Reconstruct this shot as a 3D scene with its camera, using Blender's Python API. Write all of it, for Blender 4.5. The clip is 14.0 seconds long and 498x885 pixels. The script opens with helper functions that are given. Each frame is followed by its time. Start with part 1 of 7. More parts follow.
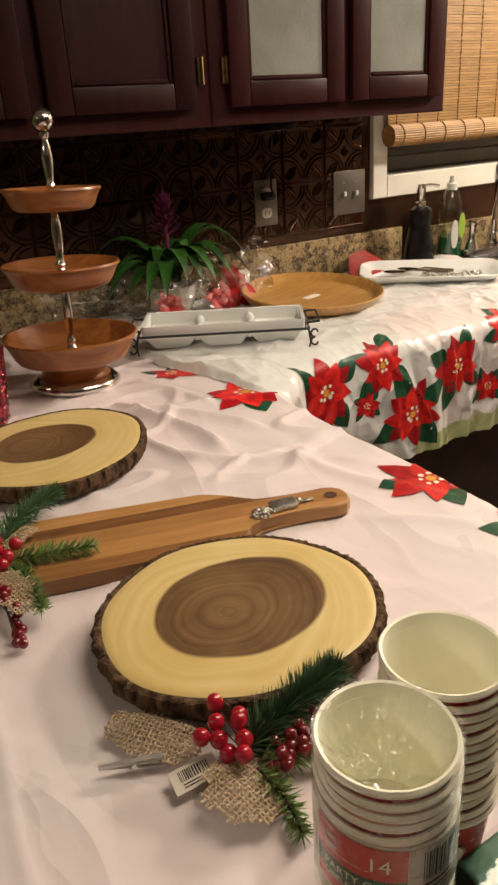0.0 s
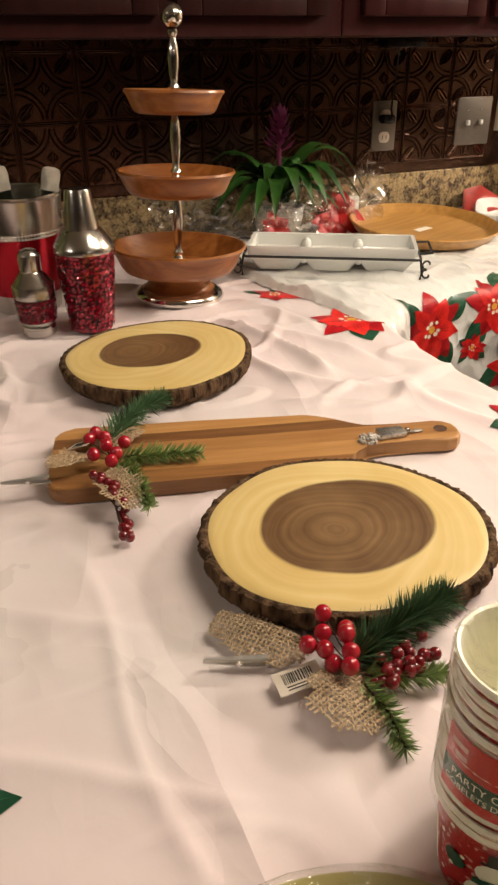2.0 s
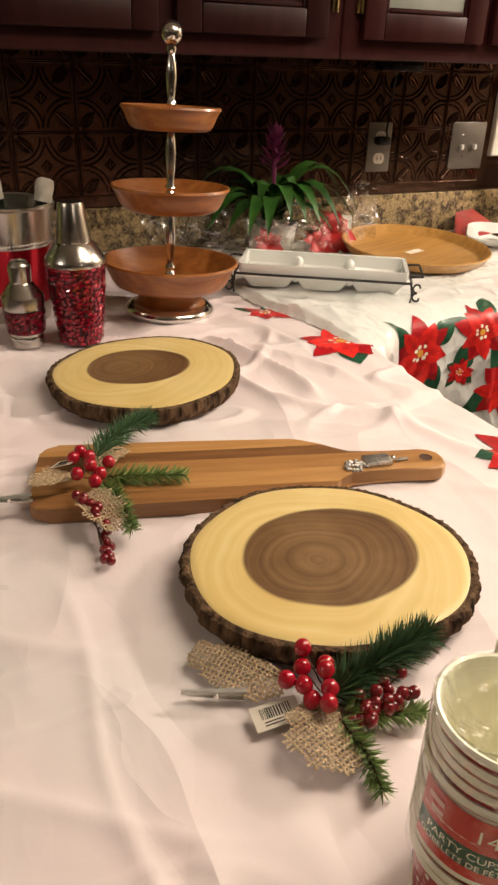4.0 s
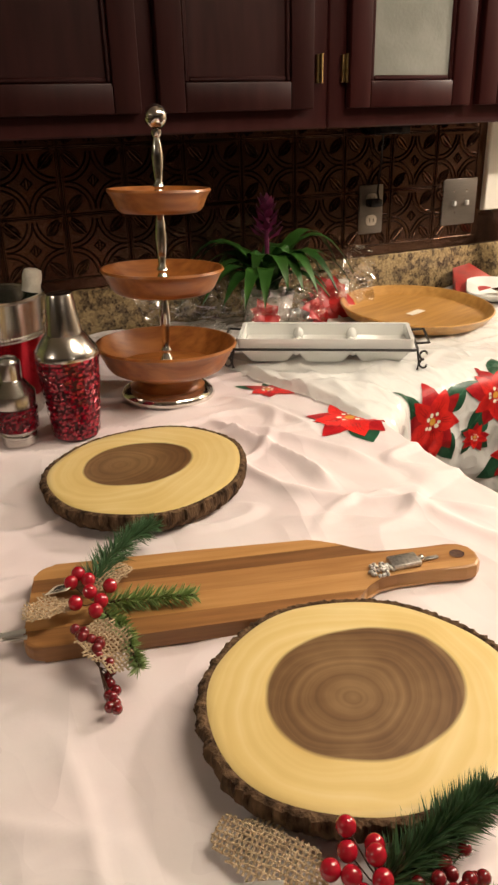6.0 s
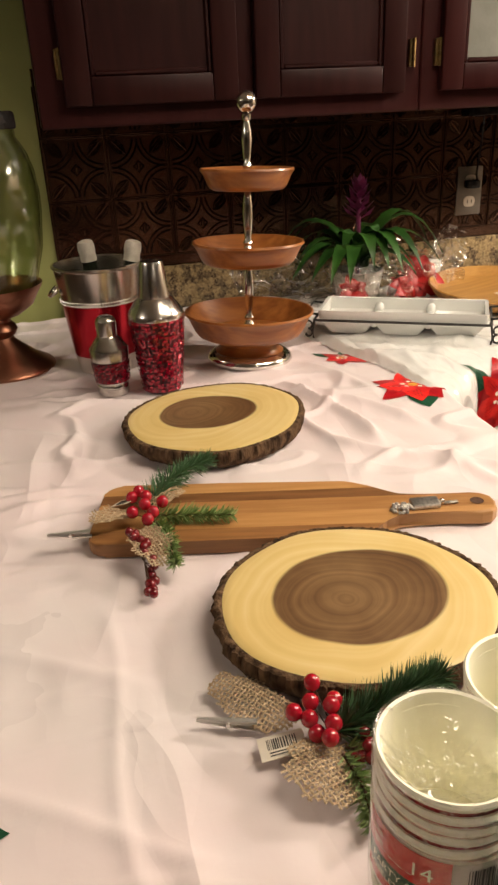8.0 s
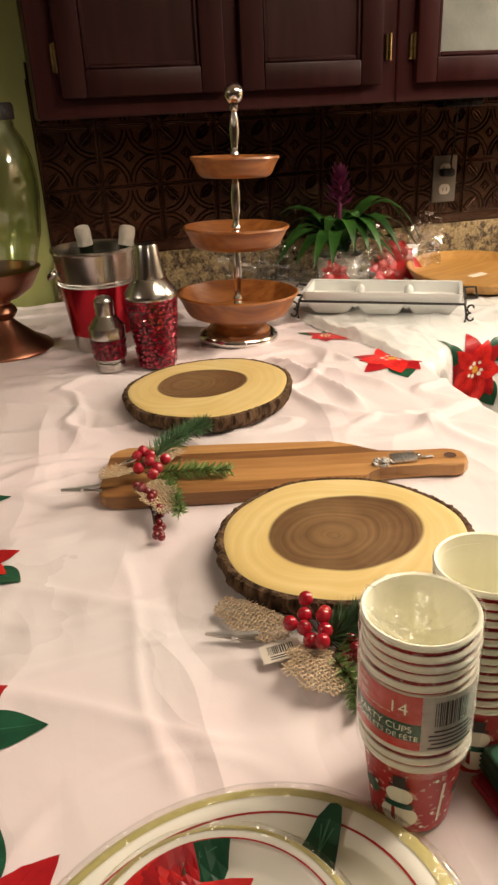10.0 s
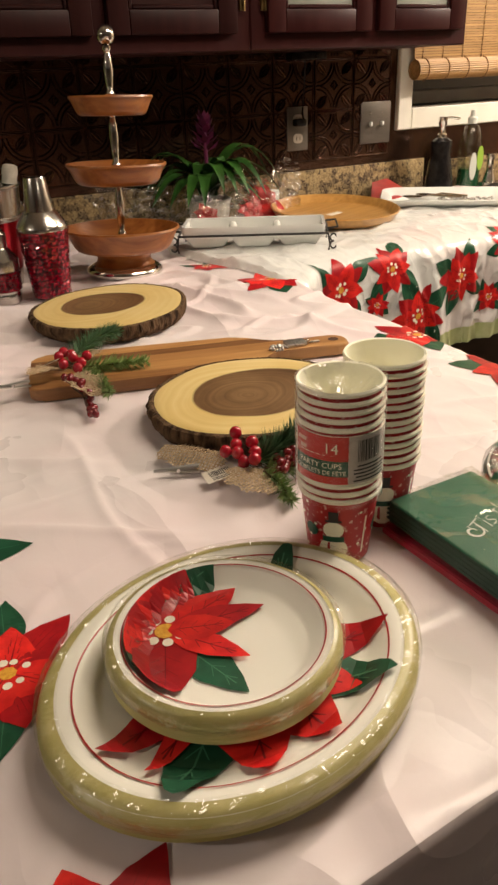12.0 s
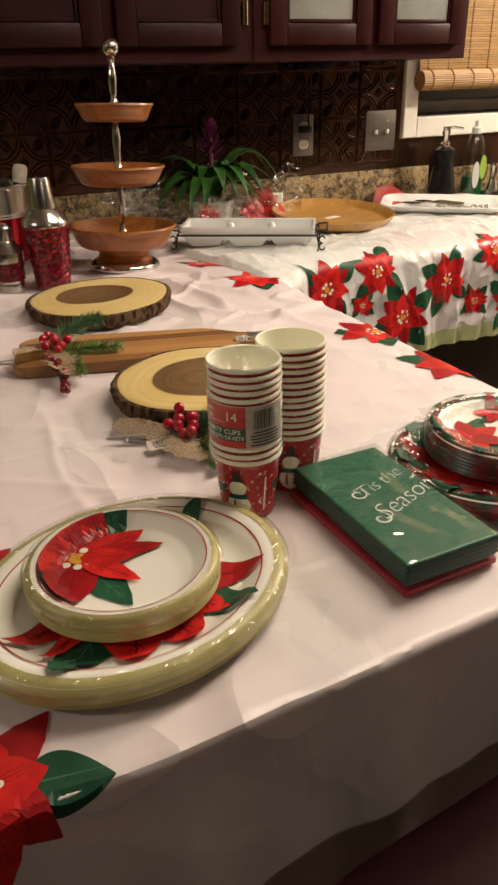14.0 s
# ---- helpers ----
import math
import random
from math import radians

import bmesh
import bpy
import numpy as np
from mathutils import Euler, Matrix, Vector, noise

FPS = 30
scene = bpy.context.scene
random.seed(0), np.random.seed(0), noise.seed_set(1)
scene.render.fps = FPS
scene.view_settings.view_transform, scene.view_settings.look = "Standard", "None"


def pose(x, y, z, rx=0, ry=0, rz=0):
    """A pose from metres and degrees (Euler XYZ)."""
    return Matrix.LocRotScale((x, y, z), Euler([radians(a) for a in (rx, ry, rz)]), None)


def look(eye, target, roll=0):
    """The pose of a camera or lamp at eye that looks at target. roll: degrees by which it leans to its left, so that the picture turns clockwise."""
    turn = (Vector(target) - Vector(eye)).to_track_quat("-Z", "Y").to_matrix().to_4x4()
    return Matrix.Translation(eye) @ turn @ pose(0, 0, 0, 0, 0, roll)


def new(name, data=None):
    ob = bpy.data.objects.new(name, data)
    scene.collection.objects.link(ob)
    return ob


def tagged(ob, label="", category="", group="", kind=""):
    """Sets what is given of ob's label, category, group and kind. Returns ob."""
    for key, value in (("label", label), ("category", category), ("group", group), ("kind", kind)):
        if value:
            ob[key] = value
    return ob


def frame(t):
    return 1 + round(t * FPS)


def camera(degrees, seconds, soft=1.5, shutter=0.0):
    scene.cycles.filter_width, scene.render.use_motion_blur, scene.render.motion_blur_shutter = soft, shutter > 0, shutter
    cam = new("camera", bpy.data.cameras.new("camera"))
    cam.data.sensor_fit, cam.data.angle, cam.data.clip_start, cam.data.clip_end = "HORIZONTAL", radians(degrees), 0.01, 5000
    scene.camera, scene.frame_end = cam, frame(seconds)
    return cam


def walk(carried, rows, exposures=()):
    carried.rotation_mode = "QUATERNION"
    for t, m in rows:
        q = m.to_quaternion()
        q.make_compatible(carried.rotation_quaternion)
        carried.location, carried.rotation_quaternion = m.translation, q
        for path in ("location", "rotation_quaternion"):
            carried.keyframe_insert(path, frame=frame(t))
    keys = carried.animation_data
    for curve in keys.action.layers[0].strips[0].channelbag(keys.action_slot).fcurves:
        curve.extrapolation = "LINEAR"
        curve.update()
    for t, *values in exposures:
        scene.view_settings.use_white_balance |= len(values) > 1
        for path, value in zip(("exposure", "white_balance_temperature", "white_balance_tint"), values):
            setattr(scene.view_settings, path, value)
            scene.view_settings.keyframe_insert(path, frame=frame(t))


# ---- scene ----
cam = camera(37.91, 14.0, soft=2.6)
# seconds, eye, target, roll
ROWS = [
    (0, (-0.003, 0.001, 1.39), (0.898, 1.587, 0.57), -3.6),
    (0.5, (-0.03, -0.005, 1.384), (0.775, 1.612, 0.526), -2.4),
    (1, (-0.039, 0.003, 1.374), (0.757, 1.589, 0.452), -1.3),
    (1.5, (-0.051, 0.013, 1.37), (0.726, 1.584, 0.407), -0.3),
    (2, (-0.046, 0.026, 1.364), (0.648, 1.634, 0.397), -0.6),
    (2.5, (-0.039, 0.026, 1.362), (0.683, 1.612, 0.38), 0.8),
    (3, (-0.04, 0.026, 1.364), (0.679, 1.622, 0.396), 0.7),
    (3.5, (-0.046, 0.024, 1.37), (0.686, 1.615, 0.404), 2.1),
    (5.8, (-0.008, 0.127, 1.401), (0.746, 1.794, 0.593), -1.3),
    (6, (-0.01, 0.124, 1.401), (0.74, 1.786, 0.58), -1.7),
    (6.5, (0.024, 0.085, 1.395), (0.633, 1.799, 0.562), -1.4),
    (7, (0.048, 0.028, 1.404), (0.548, 1.771, 0.561), -1.7),
    (7.5, (0.037, -0.001, 1.397), (0.479, 1.752, 0.544), -1.8),
    (8, (0.031, -0.026, 1.395), (0.467, 1.736, 0.557), -2.8),
    (10.3, (-0.032, -0.14, 1.393), (0.465, 1.597, 0.536), -3.0),
    (10.5, (-0.065, -0.159, 1.389), (0.459, 1.572, 0.537), -3.4),
    (11, (-0.122, -0.209, 1.368), (0.514, 1.484, 0.513), -3.1),
    (11.5, (-0.14, -0.231, 1.345), (0.59, 1.405, 0.456), -2.4),
    (12, (-0.143, -0.258, 1.331), (0.668, 1.325, 0.416), -2.4),
    (12.5, (-0.127, -0.277, 1.332), (0.756, 1.259, 0.403), -1.7),
    (13, (-0.1, -0.311, 1.34), (0.777, 1.242, 0.436), -1.0),
    (13.5, (-0.087, -0.368, 1.347), (0.721, 1.224, 0.445), -1.6),
    (14, (-0.091, -0.412, 1.351), (0.643, 1.21, 0.439), -1.4),
]
walk(cam, [(t, look(eye, target, roll)) for t, eye, target, roll in ROWS],
     exposures=[(0.0, -0.25), (0.5, 0.01), (1.0, 0.06), (2.0, 0.08), (3.5, 0.12), (6.0, 0.13), (8.0, 0.17), (10.5, 0.27), (11.5, 0.10), (12.5, 0.01), (14.0, -0.07)])

# ---- world and light ----
world = bpy.data.worlds.new("night")
world.use_nodes = True
scene.world = world
world.node_tree.nodes["Background"].inputs[0].default_value = (0.022, 0.020, 0.020, 1)
world.node_tree.nodes["Background"].inputs[1].default_value = 1.0
scene.view_settings.exposure = 0.0


def lamp(name, where, watts, radius, colour):
    d = bpy.data.lights.new(name, "SPOT")
    d.spot_size, d.spot_blend = radians(164), 0.25
    d.energy, d.shadow_soft_size, d.color = watts, radius, colour
    ob = new(name, d)
    ob.location = where
    return ob


WARM = (1.0, 0.85, 0.70)
lamp("sink_side_lamp", (2.80, 0.95, 2.24), 262, 0.10, WARM)
# added soft area light overhead, to fill the shadows on the counters
panel = bpy.data.lights.new("kitchen_fill_panel", "AREA")
panel.shape, panel.size, panel.size_y, panel.energy, panel.color = "RECTANGLE", 1.15, 0.55, 14.5, WARM
new("kitchen_fill_panel", panel).location = (1.15, 0.42, 2.30)
# two added fills: one for the green wall, one from behind the camera
lamp("dining_side_fill", (-2.1, 0.35, 2.24), 42, 0.06, WARM)
lamp("rear_fill", (0.9, -2.4, 2.24), 18, 0.06, WARM)


# ---- materials ----
def mat(name, colour, rough=0.5, metal=0.0, colour2=None, scale=20.0, detail=4.0, lo=0.35, hi=0.65, bump=0.0, bump_scale=None,
        stretch=(1, 1, 1), spec=0.5, rand=0.0, rough_var=0.0, coat=0.0, trans=0.0):
    m = bpy.data.materials.new(name)
    m.use_nodes = True
    t = m.node_tree
    b = t.nodes["Principled BSDF"]
    b.inputs["Roughness"].default_value, b.inputs["Metallic"].default_value = rough, metal
    b.inputs["Specular IOR Level"].default_value = spec
    b.inputs["Coat Weight"].default_value = coat
    b.inputs["Coat Roughness"].default_value = 0.12
    b.inputs["Transmission Weight"].default_value = trans
    b.inputs["Base Color"].default_value = (*colour, 1)
    co = t.nodes.new("ShaderNodeTexCoord")
    mp = t.nodes.new("ShaderNodeMapping")
    mp.inputs["Scale"].default_value = stretch
    t.links.new(co.outputs["Object"], mp.inputs[0])
    n = t.nodes.new("ShaderNodeTexNoise")
    n.inputs["Scale"].default_value, n.inputs["Detail"].default_value = scale, detail
    t.links.new(mp.outputs[0], n.inputs["Vector"])
    src = None
    if colour2:
        r = t.nodes.new("ShaderNodeValToRGB")
        r.color_ramp.elements[0].position, r.color_ramp.elements[1].position = lo, hi
        r.color_ramp.elements[0].color, r.color_ramp.elements[1].color = (*colour, 1), (*colour2, 1)
        t.links.new(n.outputs["Fac"], r.inputs[0])
        src = r.outputs[0]
    if rand:
        info = t.nodes.new("ShaderNodeObjectInfo")
        geo = t.nodes.new("ShaderNodeNewGeometry")
        add = t.nodes.new("ShaderNodeMath")
        add.operation = "ADD"
        t.links.new(info.outputs["Random"], add.inputs[0])
        t.links.new(geo.outputs["Random Per Island"], add.inputs[1])
        rng = t.nodes.new("ShaderNodeMapRange")
        rng.inputs[1].default_value, rng.inputs[2].default_value = 0, 2
        rng.inputs[3].default_value, rng.inputs[4].default_value = 1 - rand, 1 + rand
        t.links.new(add.outputs[0], rng.inputs[0])
        h = t.nodes.new("ShaderNodeHueSaturation")
        if src:
            t.links.new(src, h.inputs["Color"])
        else:
            h.inputs["Color"].default_value = (*colour, 1)
        t.links.new(rng.outputs[0], h.inputs["Value"])
        src = h.outputs[0]
    if src:
        t.links.new(src, b.inputs["Base Color"])
    if rough_var:
        rr = t.nodes.new("ShaderNodeMapRange")
        rr.inputs[3].default_value, rr.inputs[4].default_value = rough - rough_var, rough + rough_var
        t.links.new(n.outputs["Fac"], rr.inputs[0])
        t.links.new(rr.outputs[0], b.inputs["Roughness"])
    if bump:
        n2 = t.nodes.new("ShaderNodeTexNoise")
        n2.inputs["Scale"].default_value, n2.inputs["Detail"].default_value = bump_scale or scale * 3, 3
        t.links.new(mp.outputs[0], n2.inputs["Vector"])
        bp = t.nodes.new("ShaderNodeBump")
        bp.inputs["Strength"].default_value, bp.inputs["Distance"].default_value = bump, 0.004
        t.links.new(n2.outputs["Fac"], bp.inputs["Height"])
        t.links.new(bp.outputs[0], b.inputs["Normal"])
    return m


def film_mat(name, tint, gloss, bump=0.25, size=45):
    """Clear plastic film: mostly see-through, with a sharp gloss."""
    m = bpy.data.materials.new(name)
    m.use_nodes = True
    t = m.node_tree
    t.nodes.clear()
    out = t.nodes.new("ShaderNodeOutputMaterial")
    tr, gl, mix = t.nodes.new("ShaderNodeBsdfTransparent"), t.nodes.new("ShaderNodeBsdfGlossy"), t.nodes.new("ShaderNodeMixShader")
    fr = t.nodes.new("ShaderNodeLayerWeight")
    fr.inputs["Blend"].default_value = 0.5
    pw, mul = t.nodes.new("ShaderNodeMath"), t.nodes.new("ShaderNodeMath")
    pw.operation, pw.inputs[1].default_value = "POWER", 3.0
    mul.operation, mul.inputs[1].default_value, mul.inputs[2].default_value, mul.use_clamp = "MULTIPLY_ADD", 0.55 * min(gloss, 1.5), 0.055 * gloss, True
    t.links.new(fr.outputs["Facing"], pw.inputs[0])
    t.links.new(pw.outputs[0], mul.inputs[0])
    t.links.new(mul.outputs[0], mix.inputs[0])
    tr.inputs[0].default_value, gl.inputs["Roughness"].default_value = (*tint, 1), 0.08
    co, n, bp = t.nodes.new("ShaderNodeTexCoord"), t.nodes.new("ShaderNodeTexNoise"), t.nodes.new("ShaderNodeBump")
    n.inputs["Scale"].default_value, n.inputs["Detail"].default_value = size, 2
    bp.inputs["Strength"].default_value, bp.inputs["Distance"].default_value = bump, 0.010
    t.links.new(co.outputs["Object"], n.inputs["Vector"])
    t.links.new(n.outputs["Fac"], bp.inputs["Height"])
    t.links.new(bp.outputs[0], gl.inputs["Normal"])
    t.links.new(tr.outputs[0], mix.inputs[1])
    t.links.new(gl.outputs[0], mix.inputs[2])
    t.links.new(mix.outputs[0], out.inputs[0])
    return m


def slice_mat(name, core, centre, pith, deep=1.0):
    """End grain of a log: pale sapwood, brown heartwood of an uneven outline, growth rings round the pith."""
    m = bpy.data.materials.new(name)
    m.use_nodes = True
    t = m.node_tree
    b = t.nodes["Principled BSDF"]
    b.inputs["Roughness"].default_value = 0.42
    co = t.nodes.new("ShaderNodeTexCoord")

    def radius(c, wob, wscale, sx=1.0, sy=1.0):
        mp = t.nodes.new("ShaderNodeMapping")
        mp.inputs["Location"].default_value = (-c[0] * sx, -c[1] * sy, 0)
        mp.inputs["Scale"].default_value = (sx, sy, 0)
        t.links.new(co.outputs["Object"], mp.inputs[0])
        n = t.nodes.new("ShaderNodeTexNoise")
        n.inputs["Scale"].default_value, n.inputs["Detail"].default_value = wscale, 1.5
        t.links.new(co.outputs["Object"], n.inputs["Vector"])
        ln = t.nodes.new("ShaderNodeVectorMath")
        ln.operation = "LENGTH"
        t.links.new(mp.outputs[0], ln.inputs[0])
        ma = t.nodes.new("ShaderNodeMath")
        ma.operation, ma.inputs[1].default_value = "MULTIPLY_ADD", wob
        t.links.new(n.outputs["Fac"], ma.inputs[0])
        t.links.new(ln.outputs["Value"], ma.inputs[2])
        return ma.outputs[0]

    def ramp(src, stops):
        r = t.nodes.new("ShaderNodeValToRGB")
        e = r.color_ramp.elements
        while len(e) < len(stops):
            e.new(0.5)
        for k, (p, c) in enumerate(stops):
            e[k].position, e[k].color = p, (*c, 1)
        t.links.new(src, r.inputs[0])
        return r.outputs[0]

    def wave(src, freq):
        ma = t.nodes.new("ShaderNodeMath")
        ma.operation, ma.inputs[1].default_value = "MULTIPLY", freq
        t.links.new(src, ma.inputs[0])
        n = t.nodes.new("ShaderNodeTexNoise")
        n.noise_dimensions = "1D"
        n.inputs["Scale"].default_value, n.inputs["Detail"].default_value = 1.0, 3.0
        t.links.new(ma.outputs[0], n.inputs["W"])
        return n.outputs["Fac"]

    def blotch(src, scale, share=0.52):
        """Mixes rings with broad cloudy stains, so that the rings fade in and out."""
        n = t.nodes.new("ShaderNodeTexNoise")
        n.inputs["Scale"].default_value, n.inputs["Detail"].default_value = scale, 3
        t.links.new(co.outputs["Object"], n.inputs["Vector"])
        mx = t.nodes.new("ShaderNodeMix")
        mx.inputs["Factor"].default_value = share
        t.links.new(src, mx.inputs["A"])
        t.links.new(n.outputs["Fac"], mx.inputs["B"])
        return mx.outputs["Result"]

    ring = radius(pith, 0.06, 8.0)
    # paler round the pith, darker and more ringed towards the sapwood
    rim = t.nodes.new("ShaderNodeMapRange")
    rim.inputs[1].default_value, rim.inputs[2].default_value = 0.03, 0.03 + core * 1.15
    rim.inputs[3].default_value, rim.inputs[4].default_value = 0.68, 0.40
    t.links.new(ring, rim.inputs[0])
    tone = t.nodes.new("ShaderNodeMix")
    tone.inputs["Factor"].default_value = 0.46
    t.links.new(blotch(wave(ring, 105), 18, 0.48), tone.inputs["A"])
    t.links.new(rim.outputs[0], tone.inputs["B"])
    heart = ramp(tone.outputs["Result"], [(0.36, (0.070, 0.031, 0.013)), (0.46, (0.125, 0.064, 0.026)), (0.54, (0.185, 0.105, 0.046)), (0.64, (0.27, 0.168, 0.080))])
    sap = ramp(blotch(wave(ring, 60), 9), [(0.3, (0.59, 0.42, 0.15)), (0.50, (0.67, 0.505, 0.205)), (0.72, (0.75, 0.61, 0.31))])
    edge = t.nodes.new("ShaderNodeMapRange")
    edge.inputs[1].default_value, edge.inputs[2].default_value = core + 0.007, core + 0.011
    t.links.new(radius(centre, 0.022, 8.0, 0.95, deep), edge.inputs[0])
    mix = t.nodes.new("ShaderNodeMix")
    mix.data_type = "RGBA"
    t.links.new(edge.outputs[0], mix.inputs["Factor"])
    t.links.new(heart, mix.inputs["A"])
    t.links.new(sap, mix.inputs["B"])
    t.links.new(mix.outputs["Result"], b.inputs["Base Color"])
    return m


def granite_mat():
    m = mat("granite", (0.30, 0.215, 0.105), rough=0.22, colour2=(0.035, 0.024, 0.018), scale=48, detail=7, lo=0.47, hi=0.56)
    t = m.node_tree
    b = t.nodes["Principled BSDF"]
    base = b.inputs["Base Color"].links[0].from_socket
    v = t.nodes.new("ShaderNodeTexVoronoi")
    v.inputs["Scale"].default_value = 190
    co = next(n for n in t.nodes if n.type == "TEX_COORD")
    t.links.new(co.outputs["Object"], v.inputs["Vector"])
    r = t.nodes.new("ShaderNodeValToRGB")
    e = r.color_ramp.elements
    e[0].position, e[0].color = 0.25, (0.46, 0.35, 0.19, 1)
    e[1].position, e[1].color = 0.75, (0.10, 0.065, 0.04, 1)
    t.links.new(v.outputs["Color"], r.inputs[0])
    mix = t.nodes.new("ShaderNodeMix")
    mix.data_type = "RGBA"
    mix.inputs["Factor"].default_value = 0.38
    t.links.new(base, mix.inputs["A"])
    t.links.new(r.outputs[0], mix.inputs["B"])
    t.links.new(mix.outputs["Result"], b.inputs["Base Color"])
    return m


def checker_weave(name, c1, c2, scale):
    """Coarse woven burlap."""
    m = mat(name, c1, rough=0.9, colour2=c2, scale=scale * 0.6, bump=0.6, bump_scale=scale * 2, spec=0.1)
    return m


def crumpled(m, scale, depth):
    """Adds the thin sharp creases of folded plastic, which come and go, to a material's relief."""
    t = m.node_tree
    b = t.nodes["Principled BSDF"]
    old = b.inputs["Normal"].links[0].from_node
    co = next(n for n in t.nodes if n.type == "TEX_COORD")

    def math_node(op, a, c=0.0, clamp=False):
        n = t.nodes.new("ShaderNodeMath")
        n.operation, n.use_clamp = op, clamp
        for k, v in enumerate((a, c)):
            if isinstance(v, (int, float)):
                n.inputs[k].default_value = v
            else:
                t.links.new(v, n.inputs[k])
        return n.outputs[0]

    def cloud(size, detail, shift):
        mp = t.nodes.new("ShaderNodeMapping")
        mp.inputs["Location"].default_value = (shift, shift * 0.7, shift * 0.3)
        mp.inputs["Rotation"].default_value = (0, 0, shift)
        mp.inputs["Scale"].default_value = (1.0, 0.55, 1.0)
        t.links.new(co.outputs["Object"], mp.inputs[0])
        n = t.nodes.new("ShaderNodeTexNoise")
        n.inputs["Scale"].default_value, n.inputs["Detail"].default_value = size, detail
        t.links.new(mp.outputs[0], n.inputs["Vector"])
        return n.outputs["Fac"]

    last = old
    for k, (sc, dp, sharp) in enumerate(((scale, depth, 9.0), (scale * 1.7, depth * 0.6, 9.0), (scale * 3.6, depth * 0.22, 7.0))):
        line = math_node("MULTIPLY", math_node("ABSOLUTE", math_node("SUBTRACT", cloud(sc, 1.0, 1.3 + 2.1 * k), 0.5)), sharp, True)
        gate = math_node("MULTIPLY", math_node("SUBTRACT", cloud(sc * 0.8, 1.0, 5.7 + k), 0.40), 5.0, True)
        ridge = math_node("MULTIPLY", math_node("SUBTRACT", 1.0, line), gate)
        bp = t.nodes.new("ShaderNodeBump")
        bp.inputs["Strength"].default_value, bp.inputs["Distance"].default_value = 0.8, dp
        t.links.new(ridge, bp.inputs["Height"])
        t.links.new(last.outputs[0], bp.inputs["Normal"])
        last = bp
    t.links.new(last.outputs[0], b.inputs["Normal"])
    return m


M_CLOTH = mat("vinyl_cloth", (0.76, 0.70, 0.70), rough=0.30, colour2=(0.80, 0.69, 0.70), scale=5, bump=0.07, bump_scale=55, rough_var=0.08, spec=0.45)
M_CLOTH_B = mat("vinyl_cloth_white", (0.72, 0.73, 0.71), rough=0.25, colour2=(0.75, 0.63, 0.615), scale=2.6, lo=0.45, hi=0.68, bump=0.08, bump_scale=50, rough_var=0.08, spec=0.5)
crumpled(M_CLOTH, 4.4, 0.0062)
crumpled(M_CLOTH_B, 6.0, 0.010)
M_BAND = mat("pale_green_border", (0.42, 0.47, 0.22), rough=0.4, colour2=(0.50, 0.54, 0.30), scale=30)
M_PETAL = mat("red_print", (0.55, 0.012, 0.014), rough=0.34, colour2=(0.78, 0.030, 0.022), scale=60, rand=0.35)
M_PETAL_DARK = mat("dark_red_print", (0.33, 0.006, 0.012), rough=0.34, colour2=(0.46, 0.012, 0.016), scale=60, rand=0.3)
M_VEIN = mat("vein_print", (0.22, 0.004, 0.008), rough=0.4)
M_LEAFPRINT = mat("green_print", (0.010, 0.062, 0.030), rough=0.36, colour2=(0.016, 0.095, 0.048), scale=50, rand=0.25)
M_LEAFVEIN = mat("leaf_vein_print", (0.06, 0.20, 0.11), rough=0.4)
M_BUD = mat("white_bud_print", (0.85, 0.80, 0.66), rough=0.4)
M_YOLK = mat("yellow_print", (0.66, 0.30, 0.03), rough=0.4, colour2=(0.80, 0.46, 0.07), scale=300)
M_BARK = mat("bark", (0.024, 0.014, 0.009), rough=0.95, colour2=(0.17, 0.105, 0.060), scale=95, detail=6, bump=1.0, bump_scale=190, stretch=(1, 1, 0.35), spec=0.1)
M_SLICE_A = slice_mat("log_end_grain", 0.085, (0.006, 0.002), (-0.012, -0.004), 1.07)
M_SLICE_B = slice_mat("log_end_grain_small_heart", 0.075, (-0.008, 0.016), (-0.034, 0.022), 1.06)
M_STRIP = [mat("acacia_strip_%s" % n, c, rough=0.4, colour2=c2, scale=9, detail=6, stretch=(1, 14, 14), bump=0.05, rand=0.1)
           for n, c, c2 in (("tan", (0.33, 0.155, 0.050), (0.42, 0.215, 0.078)), ("brown", (0.145, 0.062, 0.022), (0.22, 0.10, 0.037)),
                            ("honey", (0.40, 0.20, 0.066), (0.48, 0.26, 0.098)), ("umber", (0.22, 0.098, 0.033), (0.31, 0.145, 0.05)))]
M_BOWL = mat("bowl_wood", (0.23, 0.073, 0.016), rough=0.36, colour2=(0.38, 0.142, 0.033), scale=7, detail=6, stretch=(1, 9, 9), coat=0.1)
M_TRAYWOOD = mat("tray_wood", (0.40, 0.20, 0.050), rough=0.32, colour2=(0.52, 0.28, 0.08), scale=8, detail=6, stretch=(1, 10, 10), coat=0.25)
M_CHROME = mat("chrome", (0.72, 0.69, 0.65), rough=0.14, metal=1.0, rough_var=0.05, scale=30)
M_STEEL = mat("satin_steel", (0.60, 0.57, 0.53), rough=0.22, metal=1.0, rough_var=0.06, scale=40, stretch=(1, 1, 12))
M_CLIP = mat("nickel", (0.80, 0.78, 0.74), rough=0.36, metal=0.8)
M_PEWTER = mat("pewter", (0.62, 0.60, 0.56), rough=0.34, metal=0.9, colour2=(0.36, 0.35, 0.33), scale=200)
M_COPPER = mat("copper", (0.40, 0.185, 0.115), rough=0.36, metal=1.0, colour2=(0.30, 0.135, 0.085), scale=12)
M_IRON = mat("black_iron", (0.012, 0.011, 0.010), rough=0.45, colour2=(0.03, 0.027, 0.025), scale=80)
